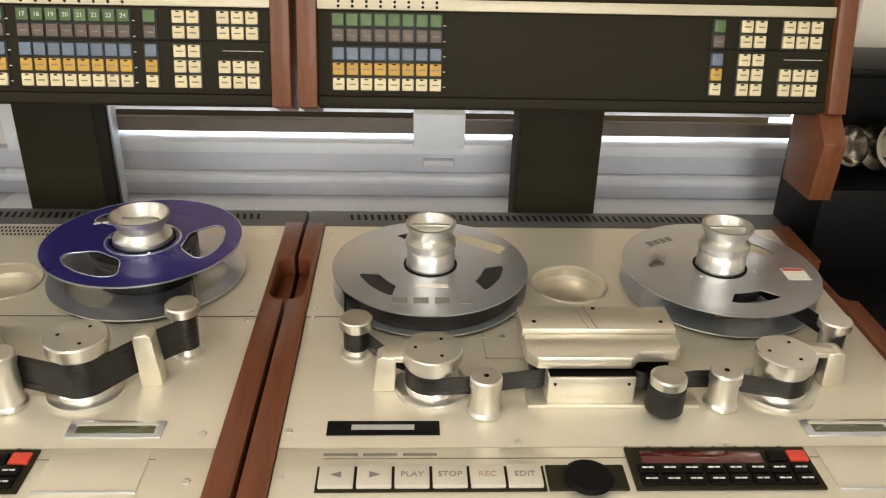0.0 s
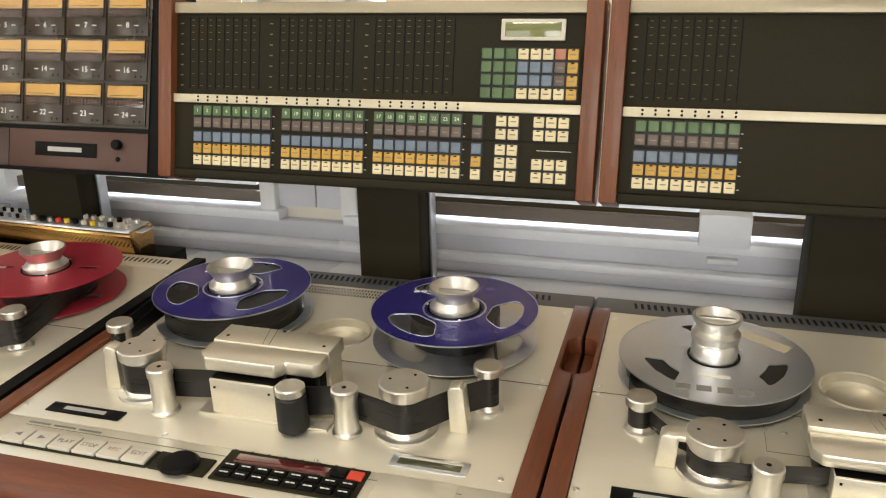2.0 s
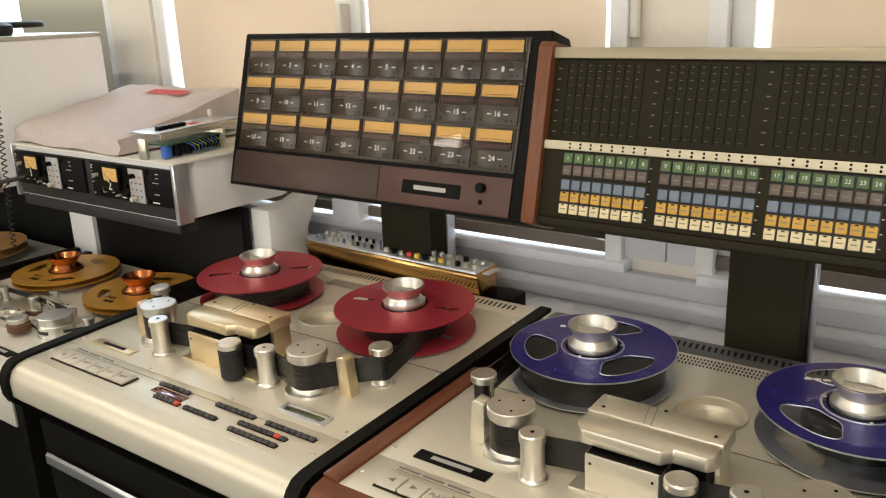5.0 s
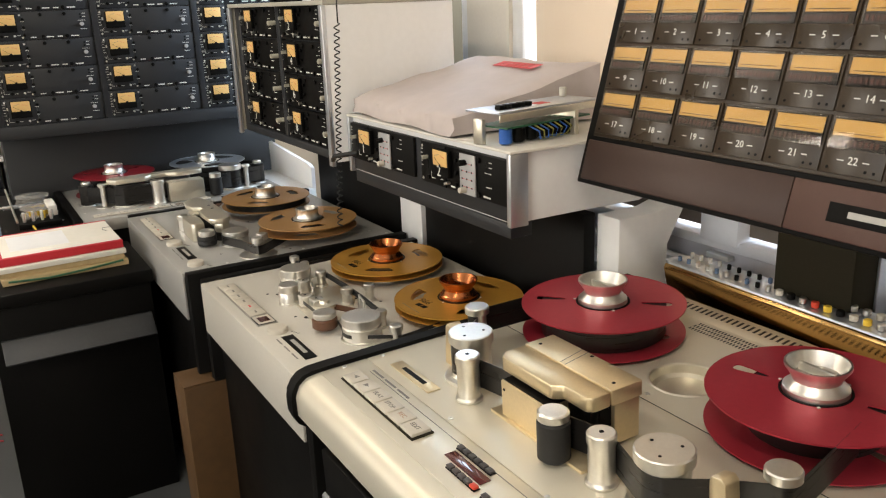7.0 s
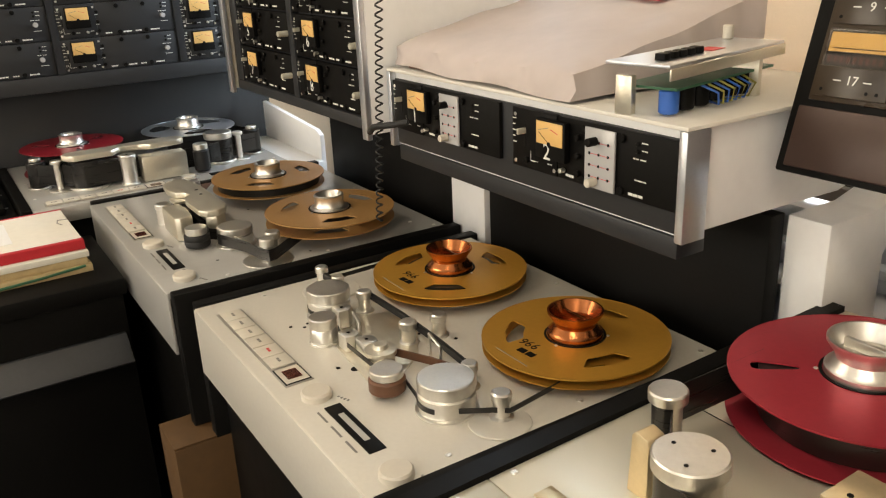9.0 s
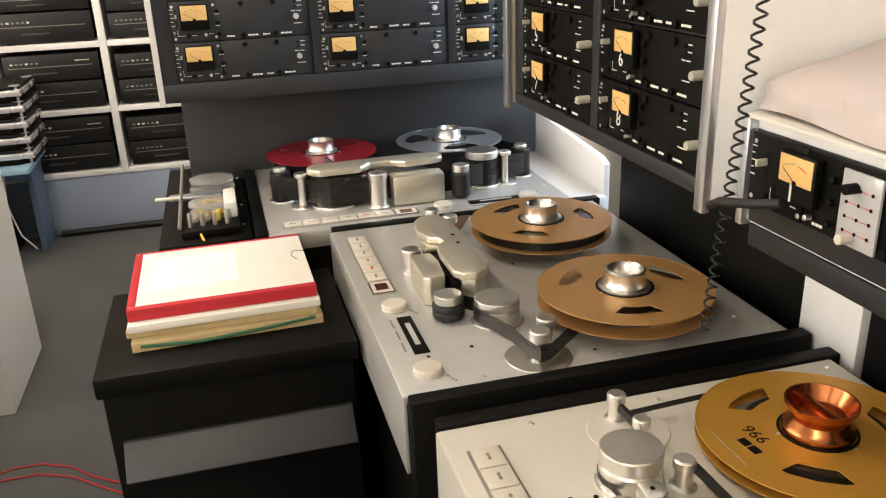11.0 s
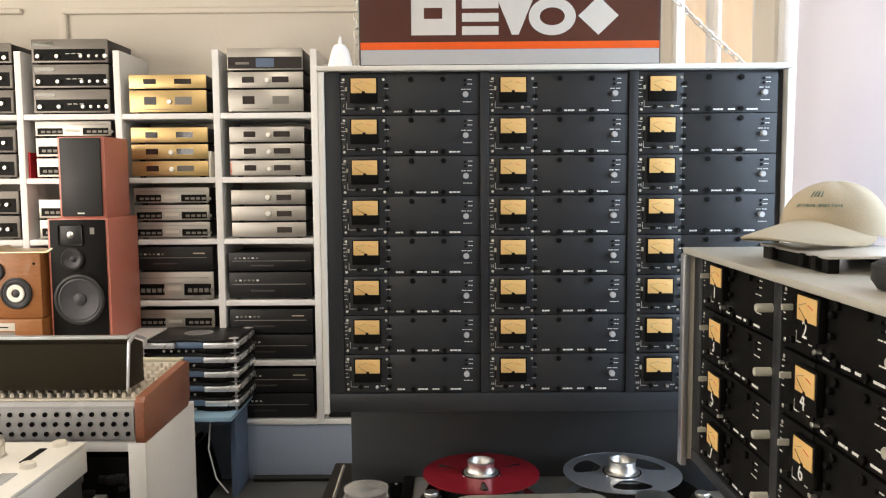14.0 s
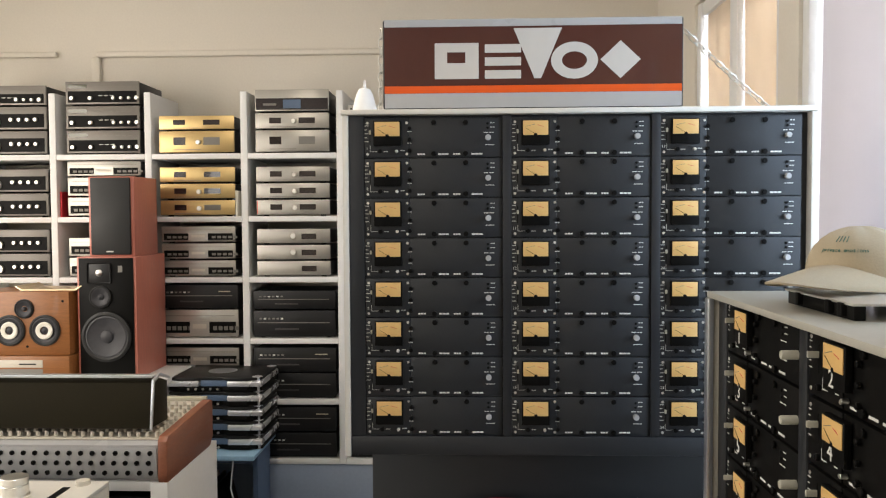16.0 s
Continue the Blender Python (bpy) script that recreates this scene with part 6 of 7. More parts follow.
box("blade", ru, STEEL, (0.0, 0.0, 0.020), (0.24, 0.16, 0.024), 0.001)
for x in (0.05, 0.16, 0.20):
    box("clip", ru, BLACK, (x, -0.004, 0.003), (x + 0.014, 0.02, 0.022), 0.001)
for y in (0.004, 0.140):
    box("foot", ru, BLACK, (0.004, y, 0.0), (0.236, y + 0.016, 0.020), 0.001)


# ---------------------------------------------------------------- shelves of hi-fi at the far wall
SX = -5.89
su = thing("shelf_unit", pose(SX, 0, 0), "white shelving full of hi-fi units along the far wall", "shelves")
PY = [-2.536, -2.041, -1.549, -1.056, -0.564, -0.076, 0.424]
BZ = [0.316, 0.624, 0.936, 1.250, 1.560, 1.879]
for y in PY:
    box("upright", su, WHITEP, (-0.40, y - 0.017, 0.290), (0.0, y + 0.017, 2.19), 0.003)
for z in BZ:
    for a, b in zip(PY, PY[1:]):
        box("board", su, WHITEP, (-0.398, a + 0.0175, z - 0.028), (-0.001, b - 0.0175, z), 0.003)
bp = tagged(part("baseboard", add_box(bmesh.new(), (-6.28, -2.59, 0.0), (-5.90, 0.44, 0.2875), 0.003), BLUEW), "bluish grey plinth under the shelves", "plinth", "", "structure")

DARKW = material("dark_display", (0.02, 0.012, 0.012), 0.12, 0, 0.1, 80, 0, 6, coat=0.6)


def hifi(y, z, w, h, fascia, style, label, d=0.32, off=0.0):
    """A hi-fi unit on a shelf, its face looking to +x; y: its middle."""
    t = thing("hifi_unit", pose(SX - 0.015 + off, y, z), label, "hi-fi unit", "hi-fi units")
    box("case", t, ANTH, (-d, -w / 2 + 0.004, 0.008), (-0.012, w / 2 - 0.004, h - 0.002), 0.003)
    box("fascia", t, fascia, (-0.0118, -w / 2, 0.007), (0.0, w / 2, h), 0.002)
    for s in (-1, 1):
        cyl("foot", t, BLACK, -0.04, s * (w / 2 - 0.04), 0.0, 0.0068, 0.015, 0.001, 12)
    rnd = random.Random(int((y * 7 + z * 13) * 1000))
    f = lambda y0, y1, z0, z1, m, nm, x=0.0012: box(nm, t, m, (0.0001, y0, z0), (x, y1, z1), 0.0)

    def knob(yy, zz, r, m=STEEL):
        o = cyl("knob", t, m, 0, 0, 0, 0.016, r, 0.002, 18)
        o.matrix_local = pose(0.0, yy, zz, 0, 90, 0)
    W = w / 2
    if style == "receiver":
        f(-W + 0.012, W - 0.012, 0.016, h * 0.60, BLACK, "lower_panel")
        f(-W + 0.012, -0.08, h * 0.72, h * 0.88, LCDD, "display")
        for q in range(7):
            f(-0.04 + q * 0.034, -0.016 + q * 0.034, h * 0.76, h * 0.80, PRINT, "key")
        for yy, r in ((-W + 0.035, 0.011), (-0.06, 0.010), (0.06, 0.009), (0.10, 0.008), (0.14, 0.008), (0.18, 0.011)):
            knob(yy, h * 0.3, r)
        bars("legend", t, PRINTW, (0.0013, -0.02, h * 0.4), (0, 1, 0), (1, 0, 0), 3, 0.02, 0.003, 0.01)
    elif style == "bigknob":
        f(-W + 0.006, W - 0.012, 0.016, h * 0.70, BLACK, "lower_panel")
        knob(-0.05, h * 0.36, 0.021)
        for q in range(4):
            knob(0.03 + q * 0.042, h * 0.45, 0.010)
    elif style == "slim":
        f(-W * 0.62, -W * 0.30, h * 0.38, h * 0.72, DARKW, "display")
        f(W * 0.18, W * 0.62, h * 0.38, h * 0.72, DARKW if rnd.random() < 0.7 else PRINT, "display")
        f(-W * 0.62, W * 0.1, h * 0.16, h * 0.19, PRINT, "slot")
        if rnd.random() < 0.5:
            knob(0.01, h * 0.5, 0.012)
        f(-W + 0.002, -W + 0.006, 0.012, h - 0.006, REDK, "label") if rnd.random() < 0.3 else None
    elif style == "slimplain":
        f(W * 0.22, W * 0.62, h * 0.35, h * 0.70, DARKW, "display")
        if rnd.random() < 0.4:
            f(-W * 0.8, -W * 0.1, h * 0.35, h * 0.7, KEYW, "plate")
        if rnd.random() < 0.4:
            knob(0.0, h * 0.55, 0.014)
    elif style == "player":
        f(-W + 0.012, W - 0.012, h * 0.18, h * 0.58, BLACK, "lower_panel")
        f(-0.05, 0.05, h * 0.12, h * 0.62, SILV, "drawer", 0.003)
        f(-0.035, 0.035, h * 0.34, h * 0.5, KEYW, "plate", 0.004)
        for q in range(5):
            f(-W + 0.03 + q * 0.028, -W + 0.05 + q * 0.028, h * 0.28, h * 0.42, PRINT, "key", 0.0022)
            f(0.07 + q * 0.028, 0.09 + q * 0.028, h * 0.28, h * 0.42, PRINT, "key", 0.0022)
        f(-W + 0.02, W - 0.02, h * 0.78, h * 0.80, PRINT, "groove")
    elif style == "big_display":
        f(-W + 0.004, W - 0.004, h * 0.12, h * 0.62, DARKW, "window")
        f(-0.045, 0.045, h * 0.18, h * 0.56, NAVY, "display", 0.002)
        f(-W + 0.04, -0.08, h * 0.3, h * 0.4, PRINT, "legend", 0.002)
    else:
        f(-W + 0.02, W - 0.03, h * 0.55, h * 0.58, PRINT, "groove")
        f(-0.10, 0.02, h * 0.30, h * 0.36, material_dark, "display")
        f(W * 0.5, W * 0.8, h * 0.72, h * 0.76, CREAM, "legend") if rnd.random() < 0.6 else None
        for q in range(6):
            f(-W + 0.03 + q * 0.022, -W + 0.042 + q * 0.022, h * 0.68, h * 0.74, PRINTW if rnd.random() < 0.3 else PRINT, "key", 0.002)
    return t


L_REC = "grey hi-fi receiver with black knob panel on the shelf"
L_GOLD = "slim gold hi-fi unit with dark windows on the shelf"
L_SILV = "slim silver hi-fi unit with dark windows on the shelf"
L_PLAY = "silver disc player with black key panel on the shelf"
L_BLK = "black hi-fi unit on the lower shelf"


def pile(col, row, items, w=0.395, off=0.0, shift=0.0):
    y, z = (PY[col] + PY[col + 1]) / 2 + shift, BZ[row] + 0.0005
    for h, fascia, style, label in items:
        hifi(y, z, w, h, fascia, style, label, off=off)
        z += h + 0.002


rec = (0.122, GREYF, "receiver", L_REC)
bk = (0.122, GREYF, "bigknob", "grey hi-fi amplifier with a large round knob")
pile(2, 5, [rec] * 3, 0.38, shift=0.01)
pile(1, 5, [bk, bk, (0.105, GREYF, "receiver", L_REC)], 0.42)
pile(1, 4, [bk, bk], 0.42)
pile(1, 3, [bk, bk], 0.42)
pile(2, 4, [(0.10, SILV, "player", L_PLAY)] * 2 + [(0.08, SILV, "player", L_PLAY)], 0.38, shift=0.01)
pile(2, 3, [(0.10, SILV, "player", L_PLAY)] * 2, 0.38, shift=0.01)
pile(3, 5, [(0.115, CHAMP, "slim", L_GOLD), (0.075, CHAMP, "slim", L_GOLD)], 0.385)
pile(3, 4, [(0.082, CHAMP, "slim", L_GOLD)] * 3, 0.385)
pile(3, 3, [(0.085, SILV, "player", L_PLAY)] * 3, 0.38)
pile(3, 2, [(0.145, SILV, "player", L_PLAY), (0.125, ANTH, "dark", "black hi-fi unit with a row of pale keys")], 0.40)
pile(3, 1, [(0.16, ANTH, "dark", L_BLK), (0.10, SILV, "player", L_PLAY)], 0.40)
pile(4, 5, [(0.115, SILV, "slim", L_SILV), (0.085, SILV, "slim", L_SILV), (0.115, SILV, "big_display", "silver hi-fi unit with a wide glass window")], 0.375)
pile(4, 4, [(0.082, SILV, "slim", L_SILV)] * 3, 0.375)
pile(4, 3, [(0.080, SILV, "slimplain", "plain silver hi-fi unit with one small window")] * 3, 0.375)
pile(4, 2, [(0.14, ANTH, "dark", L_BLK), (0.10, ANTH, "dark", L_BLK)], 0.42)
pile(4, 1, [(0.13, ANTH, "dark", L_BLK), (0.13, ANTH, "dark", L_BLK)], 0.42)
pile(4, 0, [(0.13, ANTH, "dark", L_BLK), (0.13, ANTH, "dark", L_BLK)], 0.42)
pile(5, 5, [(0.115, SILV, "slim", L_SILV), (0.12, SILV, "receiver", L_REC)], 0.42)
for r in range(4):
    pile(5, r, [(0.12, ANTH, "dark", L_BLK), (0.12, ANTH, "dark", L_BLK)], 0.42)
pile(5, 4, [(0.12, SILV, "receiver", L_REC)] * 2, 0.42)
for y, c in ((-1.521, REDB), (-0.611, PAPER), (-0.621, NAVY)):
    b = thing("booklet", pose(SX - 0.02, y, 1.5605), "thin booklet leaning in the shelf", "booklet")
    box("cover", b, c, (-0.2, -0.006, 0.0), (0.0, 0.004, 0.13), 0.001)

# low white table behind the mixing desk with loudspeakers on it
tb = thing("side_board", pose(-5.86, -1.97, 0), "white side board carrying loudspeakers", "table")
box("top", tb, WHITEP, (0.0, 0.0, 0.773), (0.60, 1.13, 0.803), 0.003)
box("body", tb, WHITEP, (0.02, 0.02, 0.0), (0.58, 1.11, 0.773), 0.003)


def driver(parent, y, z, r, x=0.0, cap=True, ringm=RUBBER, conem=CONE, capm=CONE):
    """A loudspeaker chassis looking to +x."""
    o = lathe("driver", parent, ringm, 0, 0, [(0, -0.004), (r, -0.004), (r, 0.006), (r * 0.90, 0.009), (r * 0.82, 0.005)], 40)
    o.matrix_local = pose(x, y, z, 0, 90, 0)
    c = lathe("cone", o, conem, 0, 0, [(r * 0.84, 0.0055), (r * 0.78, 0.007), (r * 0.70, 0.003), (r * 0.26, -0.0025), (r * 0.24, 0.003), (r * 0.12, 0.009), (0, 0.010)], 40)
    return o


sp1 = thing("loudspeaker", pose(-5.50, -1.108, 0.8035, 0, 0, 0), "three-way loudspeaker with rosy veneer sides and black front", "loudspeaker")
box("cabinet", sp1, ROSE, (-0.36, -0.140, 0.0), (-0.001, 0.140, 0.572), 0.004)
box("front_board", sp1, BLACK, (-0.0008, -0.128, 0.006), (0.006, 0.128, 0.566), 0.002)
driver(sp1, 0.0, 0.20, 0.117, 0.010)
driver(sp1, -0.025, 0.385, 0.052, 0.010)
box("tweeter_plate", sp1, ANTH, (0.0062, -0.085, 0.448), (0.010, 0.025, 0.545), 0.010)
lathe("tweeter", sp1, STEEL, 0, 0, [(0.016, 0.0), (0.016, 0.003), (0.008, 0.008), (0, 0.009)], 20).matrix_local = pose(0.010, -0.03, 0.497, 0, 90, 0)
box("badge", sp1, PRINT, (0.0062, 0.058, 0.50), (0.0075, 0.078, 0.53))
sp2 = thing("loudspeaker", pose(-5.52, -1.087, 1.376, 0, 0, 0), "small loudspeaker with rosy veneer sides and black grille", "loudspeaker")
box("cabinet", sp2, ROSE, (-0.28, -0.108, 0.0), (-0.001, 0.108, 0.372), 0.004)
box("grille", sp2, RUBBER, (-0.0008, -0.094, 0.008), (0.014, 0.094, 0.366), 0.006, "black cloth grille")
box("badge", sp2, PRINTW, (0.0142, -0.02, 0.02), (0.015, 0.012, 0.026))
sp3 = thing("loudspeaker", pose(-5.46, -1.447, 0.923), "orange-brown wooden speaker with white coned drivers", "loudspeaker")
box("cabinet", sp3, OAKB, (-0.26, -0.26, 0.0), (0.0, 0.180, 0.295), 0.005)
for y in (0.065, -0.10):
    driver(sp3, y, 0.115, 0.072, 0.002)
    lathe("white_ring", sp3, PAPER, 0, 0, [(0.020, 0.004), (0.040, 0.004), (0.040, 0.010), (0.034, 0.0125), (0.020, 0.009), (0.020, 0.004)], 32).matrix_local = pose(0.002, y, 0.115, 0, 90, 0)
driver(sp3, -0.03, 0.215, 0.045, 0.002)
for y in (-0.02, 0.15):
    cyl("screw", sp3, BLACK, 0, 0, 0, 0.003, 0.006, 0.0005, 10).matrix_local = pose(0.0, y, 0.25 if y > 0 else 0.04, 0, 90, 0)
sp4 = thing("radio_cabinet", pose(-5.44, -1.447, 0.8035), "low wooden cabinet with a pale dial strip", "radio")
box("cabinet", sp4, OAKB, (-0.28, -0.27, 0.0), (0.0, 0.185, 0.118), 0.005)
box("dial", sp4, KEYW, (0.0002, -0.20, 0.065), (0.002, 0.06, 0.10), 0.001)
box("slot", sp4, BLACK, (0.0022, -0.05, 0.078), (0.003, 0.03, 0.084))
box("speaker_cloth", sp4, PRINT, (0.0002, -0.20, 0.01), (0.002, 0.06, 0.058), 0.001)
tr = thing("tray", pose(-5.60, -1.37, 1.2185), "gilt tray lying on the wooden speaker", "tray")
prism("dish", tr, GOLDM, [(-0.14, 0.0), (0.12, 0.0), (0.15, 0.022), (0.142, 0.024), (0.115, 0.006), (-0.135, 0.006), (-0.162, 0.024), (-0.17, 0.022)], "x", -0.10, 0.11, 0.001)
wp = thing("white_pouch", pose(-5.40, -1.31, 0.8035), "small white padded pouch by the radio", "pouch")
box("pouch", wp, KEYW, (-0.02, -0.06, 0.0), (0.03, 0.03, 0.03), 0.012)

# amplifier stack on a blue table
bt = thing("side_table", pose(-5.95, -1.0, 0), "sky blue table with slate blue side panels", "table")
box("top", bt, LBLUE, (0.0, 0.0, 0.427), (0.47, 0.575, 0.450), 0.004)
box("side_panel", bt, NAVY, (0.0, 0.52, 0.0), (0.29, 0.545, 0.4265), 0.002)
box("side_panel", bt, NAVY, (0.0, 0.02, 0.0), (0.29, 0.045, 0.4265), 0.002)
box("rail", bt, NAVY, (0.27, 0.0455, 0.36), (0.29, 0.5195, 0.4265), 0.002)
tube("cable", bt, WHITEP, [(0.30, 0.43, 0.41), (0.32, 0.42, 0.25), (0.31, 0.45, 0.10), (0.29, 0.50, 0.02)], 0.004)
for i in range(4):
    bb = thing("record_sleeve", pose(-5.80 + 0.02 * i, -0.70 + 0.035 * i, 0.0005, 14, 0, 0), "dark record sleeve leaning under the table", "record", "record sleeves")
    box("sleeve", bb, (BLACK, PAPER, ANTH, BLACK)[i], (-0.14, -0.006, 0.0), (0.14, 0.006, 0.26), 0.001)
for i in range(5):
    am = thing("amplifier", pose(-5.57, -0.648, 0.4505 + i * 0.0695), "black and chrome layered amplifier in a stack", "amplifier", "amplifier stack")
    body = [(-0.36, -0.235), (-0.03, -0.235), (0.0, -0.16), (0.0, -0.075), (-0.02, -0.04), (-0.02, 0.05), (0.0, 0.085), (0.0, 0.17), (-0.03, 0.235), (-0.36, 0.235)]
    prism("lower_slab", am, BLACK, body, "z", 0.002, 0.025, 0.002)
    prism("upper_slab", am, ANTH, [(x * 0.98, y) for x, y in body], "z", 0.053, 0.067, 0.002)
    for y0, y1 in ((-0.241, -0.06), (0.075, 0.241)):
        box("chrome_bar", am, PALEC, (-0.35, y0, 0.0255), (0.004, y1, 0.0525), 0.006, "chrome bar")
    box("display", am, NAVY, (-0.05, -0.055, 0.0255), (-0.012, 0.07, 0.0525), 0.001)
    for q in range(5):
        cyl("key", am, STEEL, 0, 0, 0, 0.006, 0.006, 0.001, 12).matrix_local = pose(-0.004, -0.11 + q * 0.035, 0.014, 0, 90, 0)
    for x, y in ((-0.045, -0.21), (-0.045, 0.21), (-0.32, -0.21), (-0.32, 0.21)):
        cyl("pillar", am, PALEC, x, y, 0.0005 if i else 0.0, 0.0685, 0.025, 0.002, 20, "chrome pillar")
    if i == 4:
        cyl("emblem", am, BRUSH, -0.19, 0.0, 0.067, 0.0685, 0.07, 0.0005, 32)
cbl = thing("cable_duct", pose(0, 0, 0), "black ribbed cable along the plinth", "cable")
tube("cable", cbl, RUBBER, [(-5.86, -0.42, 0.017), (-5.865, -0.15, 0.017), (-5.86, 0.15, 0.017), (-5.865, 0.45, 0.017)], 0.016)

# mixing desk on a white cabinet
MX, MYR = -4.159, -0.31
ca = thing("cabinet", pose(MX, MYR, 0), "white open cabinet with black equipment inside", "cabinet")
box("side_panel", ca, WHITEP, (-0.42, -0.022, 0.0), (0.035, 0.0, 0.774), 0.002)
box("top_panel", ca, WHITEP, (-0.42, -1.3, 0.745), (0.035, -0.0225, 0.774), 0.002)
box("shelf", ca, WHITEP, (-0.42, -1.3, 0.395), (0.03, -0.0225, 0.42), 0.002)
box("base_panel", ca, WHITEP, (-0.42, -1.3, 0.0), (0.03, -0.0225, 0.05), 0.002)
box("back_panel", ca, BLACK, (-0.42, -1.3, 0.0505), (-0.40, -0.0225, 0.3945), 0.001)
box("back_panel", ca, BLACK, (-0.42, -1.3, 0.4205), (-0.40, -0.0225, 0.7445), 0.001)
box("stile", ca, WHITEP, (0.0355, -0.052, 0.0), (0.0475, 0.0, 0.774), 0.002)
for k, z in enumerate((0.052, 0.4215)):
    eq = thing("power_unit", pose(MX + 0.01, MYR - 0.055, z), "black power unit with connectors and cables in the cabinet", "equipment")
    box("case", eq, BLACK, (-0.33, -0.6, 0.0), (0.0, 0.0, 0.30), 0.003)
    rnd = random.Random(k)
    for q in range(26):
        y, zz = -0.02 - 0.25 * rnd.random(), 0.03 + 0.24 * rnd.random()
        s_ = 0.008 + 0.012 * rnd.random()
        box("connector", eq, (ANTH, RUBBER, PRINT, STEEL)[int(rnd.random() ** 2 * 4)], (0.0002, y - s_, zz - s_ * 0.7), (0.012 + 0.03 * rnd.random(), y + s_, zz + s_ * 0.7), 0.002)
    for q in range(4):
        y = -0.04 - 0.05 * q
        tube("lead", eq, RUBBER, [(0.02, y, 0.16), (0.045, y - 0.02, 0.10), (0.04, y - 0.05, 0.03), (0.02, y - 0.08, 0.01)], 0.006)

mx = thing("mixing_desk", pose(MX, MYR, 0.775), "grey mixing desk with jack field, meter hood and wooden end", "mixing desk")
prism("end_panel", mx, ENDW, [(0.045, 0.0), (0.05, 0.02), (0.047, 0.122), (0.032, 0.136), (-0.36, 0.156), (-0.38, 0.148), (-0.38, 0.025), (-0.35, 0.0)], "y", -0.028, 0.0, 0.002, "wooden end panel")
prism("body", mx, SIGNG, [(0.03, 0.002), (0.04, 0.11), (0.022, 0.118), (-0.40, 0.142), (-0.40, 0.002)], "y", -1.3, -0.0285, 0.001)
jf = prism("jack_field", mx, SIGNG, [(0.0405, 0.012), (0.0455, 0.105), (0.0485, 0.105), (0.0435, 0.012)], "y", -1.28, -0.032, 0.0005)
for r in range(3):
    for c in range(24):
        o = lathe("jack", jf, BLACK, 0, 0, [(0, 0.0), (0.0072, 0.0), (0.0072, 0.004), (0.0045, 0.004), (0.0035, 0.001), (0, 0.001)], 12) if (r, c) == (0, 0) else None
        if o is None:
            o = new("jack", jack_mesh)
            o.parent = jf
        else:
            jack_mesh = o.data
        o.matrix_local = pose(0.0445 + 0.0022 * r, -0.05 - c * 0.0345 - 0.006 * (r % 2), 0.028 + 0.030 * r, 0, 90, 0)
box("rear_rail", mx, ALU, (-0.42, -1.3, 0.1425), (-0.39, -0.03, 0.156), 0.002)
kb = prism("control_field", mx, KEYW, [(0.018, 0.1195), (-0.38, 0.1425), (-0.38, 0.146), (0.018, 0.123)], "y", -1.28, -0.035, 0.0005, "pale control field")
km = None
for c in range(30):
    for r in range(9):
        x = 0.0 - r * 0.04
        z = 0.1245 - (x - 0.018) * 0.058
        mt = (KEYW, SIGNG, BLACK)[(c * 3 + r * 5) % 7 % 3]
        if (c, r) in ((0, 0),):
            o = lathe("knob", kb, KEYW, 0, 0, [(0, 0), (0.0065, 0.0), (0.0055, 0.014), (0.0045, 0.015), (0, 0.015)], 10)
            km = o.data
        else:
            o = new("knob", km)
            o.parent = kb
        o.location = (x, -0.048 - c * 0.028, z)
hood = prism("meter_hood", mx, PANEL, [(0.012, 0.150), (-0.01, 0.285), (-0.05, 0.297), (-0.13, 0.27), (-0.13, 0.145)], "y", -1.3, -0.062, 0.004, "dark meter hood")
prism("hood_edge", mx, BRUSH, [(0.016, 0.150), (-0.007, 0.287), (-0.05, 0.300), (-0.13, 0.275), (-0.13, 0.283), (-0.05, 0.309), (-0.001, 0.296), (0.022, 0.150)], "y", -0.061, -0.053, 0.001)
box("hood_rail", mx, BRUSH, (-0.03, -1.3, 0.300), (-0.005, -0.062, 0.309), 0.002)

# pale tape machine at the edge of the view, and red cable on the floor
wt = thing("tape_machine", pose(-3.97, -0.42, 0.826), "white topped tape machine with a dark body", "tape recorder", "master machines")
box("deck_plate", wt, OFFW, (0.0, -0.62, -0.012), (0.62, 0.0, 0.0), 0.002)
box("side_face", wt, OFFW, (0.0, -0.61, -0.085), (0.62, 0.0, -0.0125), 0.003)
box("body", wt, ANTH, (0.01, -0.60, -0.40), (0.60, -0.012, -0.0855), 0.003)
box("stand", wt, SIGNG, (0.0, -0.6, -0.825), (0.60, -0.01, -0.41), 0.004)
for z in (-0.55, -0.70):
    box("rack_ear", wt, BRUSH, (0.605, -0.5, z), (0.615, -0.02, z + 0.09), 0.002)
    tube("handle", wt, STEEL, [(0.60, -0.05, z), (0.66, -0.05, z), (0.66, -0.05, z + 0.08), (0.60, -0.05, z + 0.08)], 0.006)
lathe("knob", wt, KEYW, 0.03, -0.06, [(0, 0), (0.02, 0), (0.018, 0.012), (0, 0.012)], 24)
lathe("knob", wt, KEYW, 0.20, -0.06, [(0, 0), (0.02, 0), (0.018, 0.012), (0, 0.012)], 24)
box("name_plate", wt, BLACK, (0.06, -0.10, 0.0), (0.17, -0.08, 0.002))
box("key_strip", wt, SIGNG, (0.25, -0.10, 0.0), (0.50, -0.06, 0.003), 0.001)
low_roller(wt, 0.12, -0.20, 0.035, 0.05)
low_roller(wt, 0.28, -0.18, 0.022, 0.045)
rc = thing("floor_cable", pose(0, 0, 0), "thin red cables lying across the carpet", "cable")
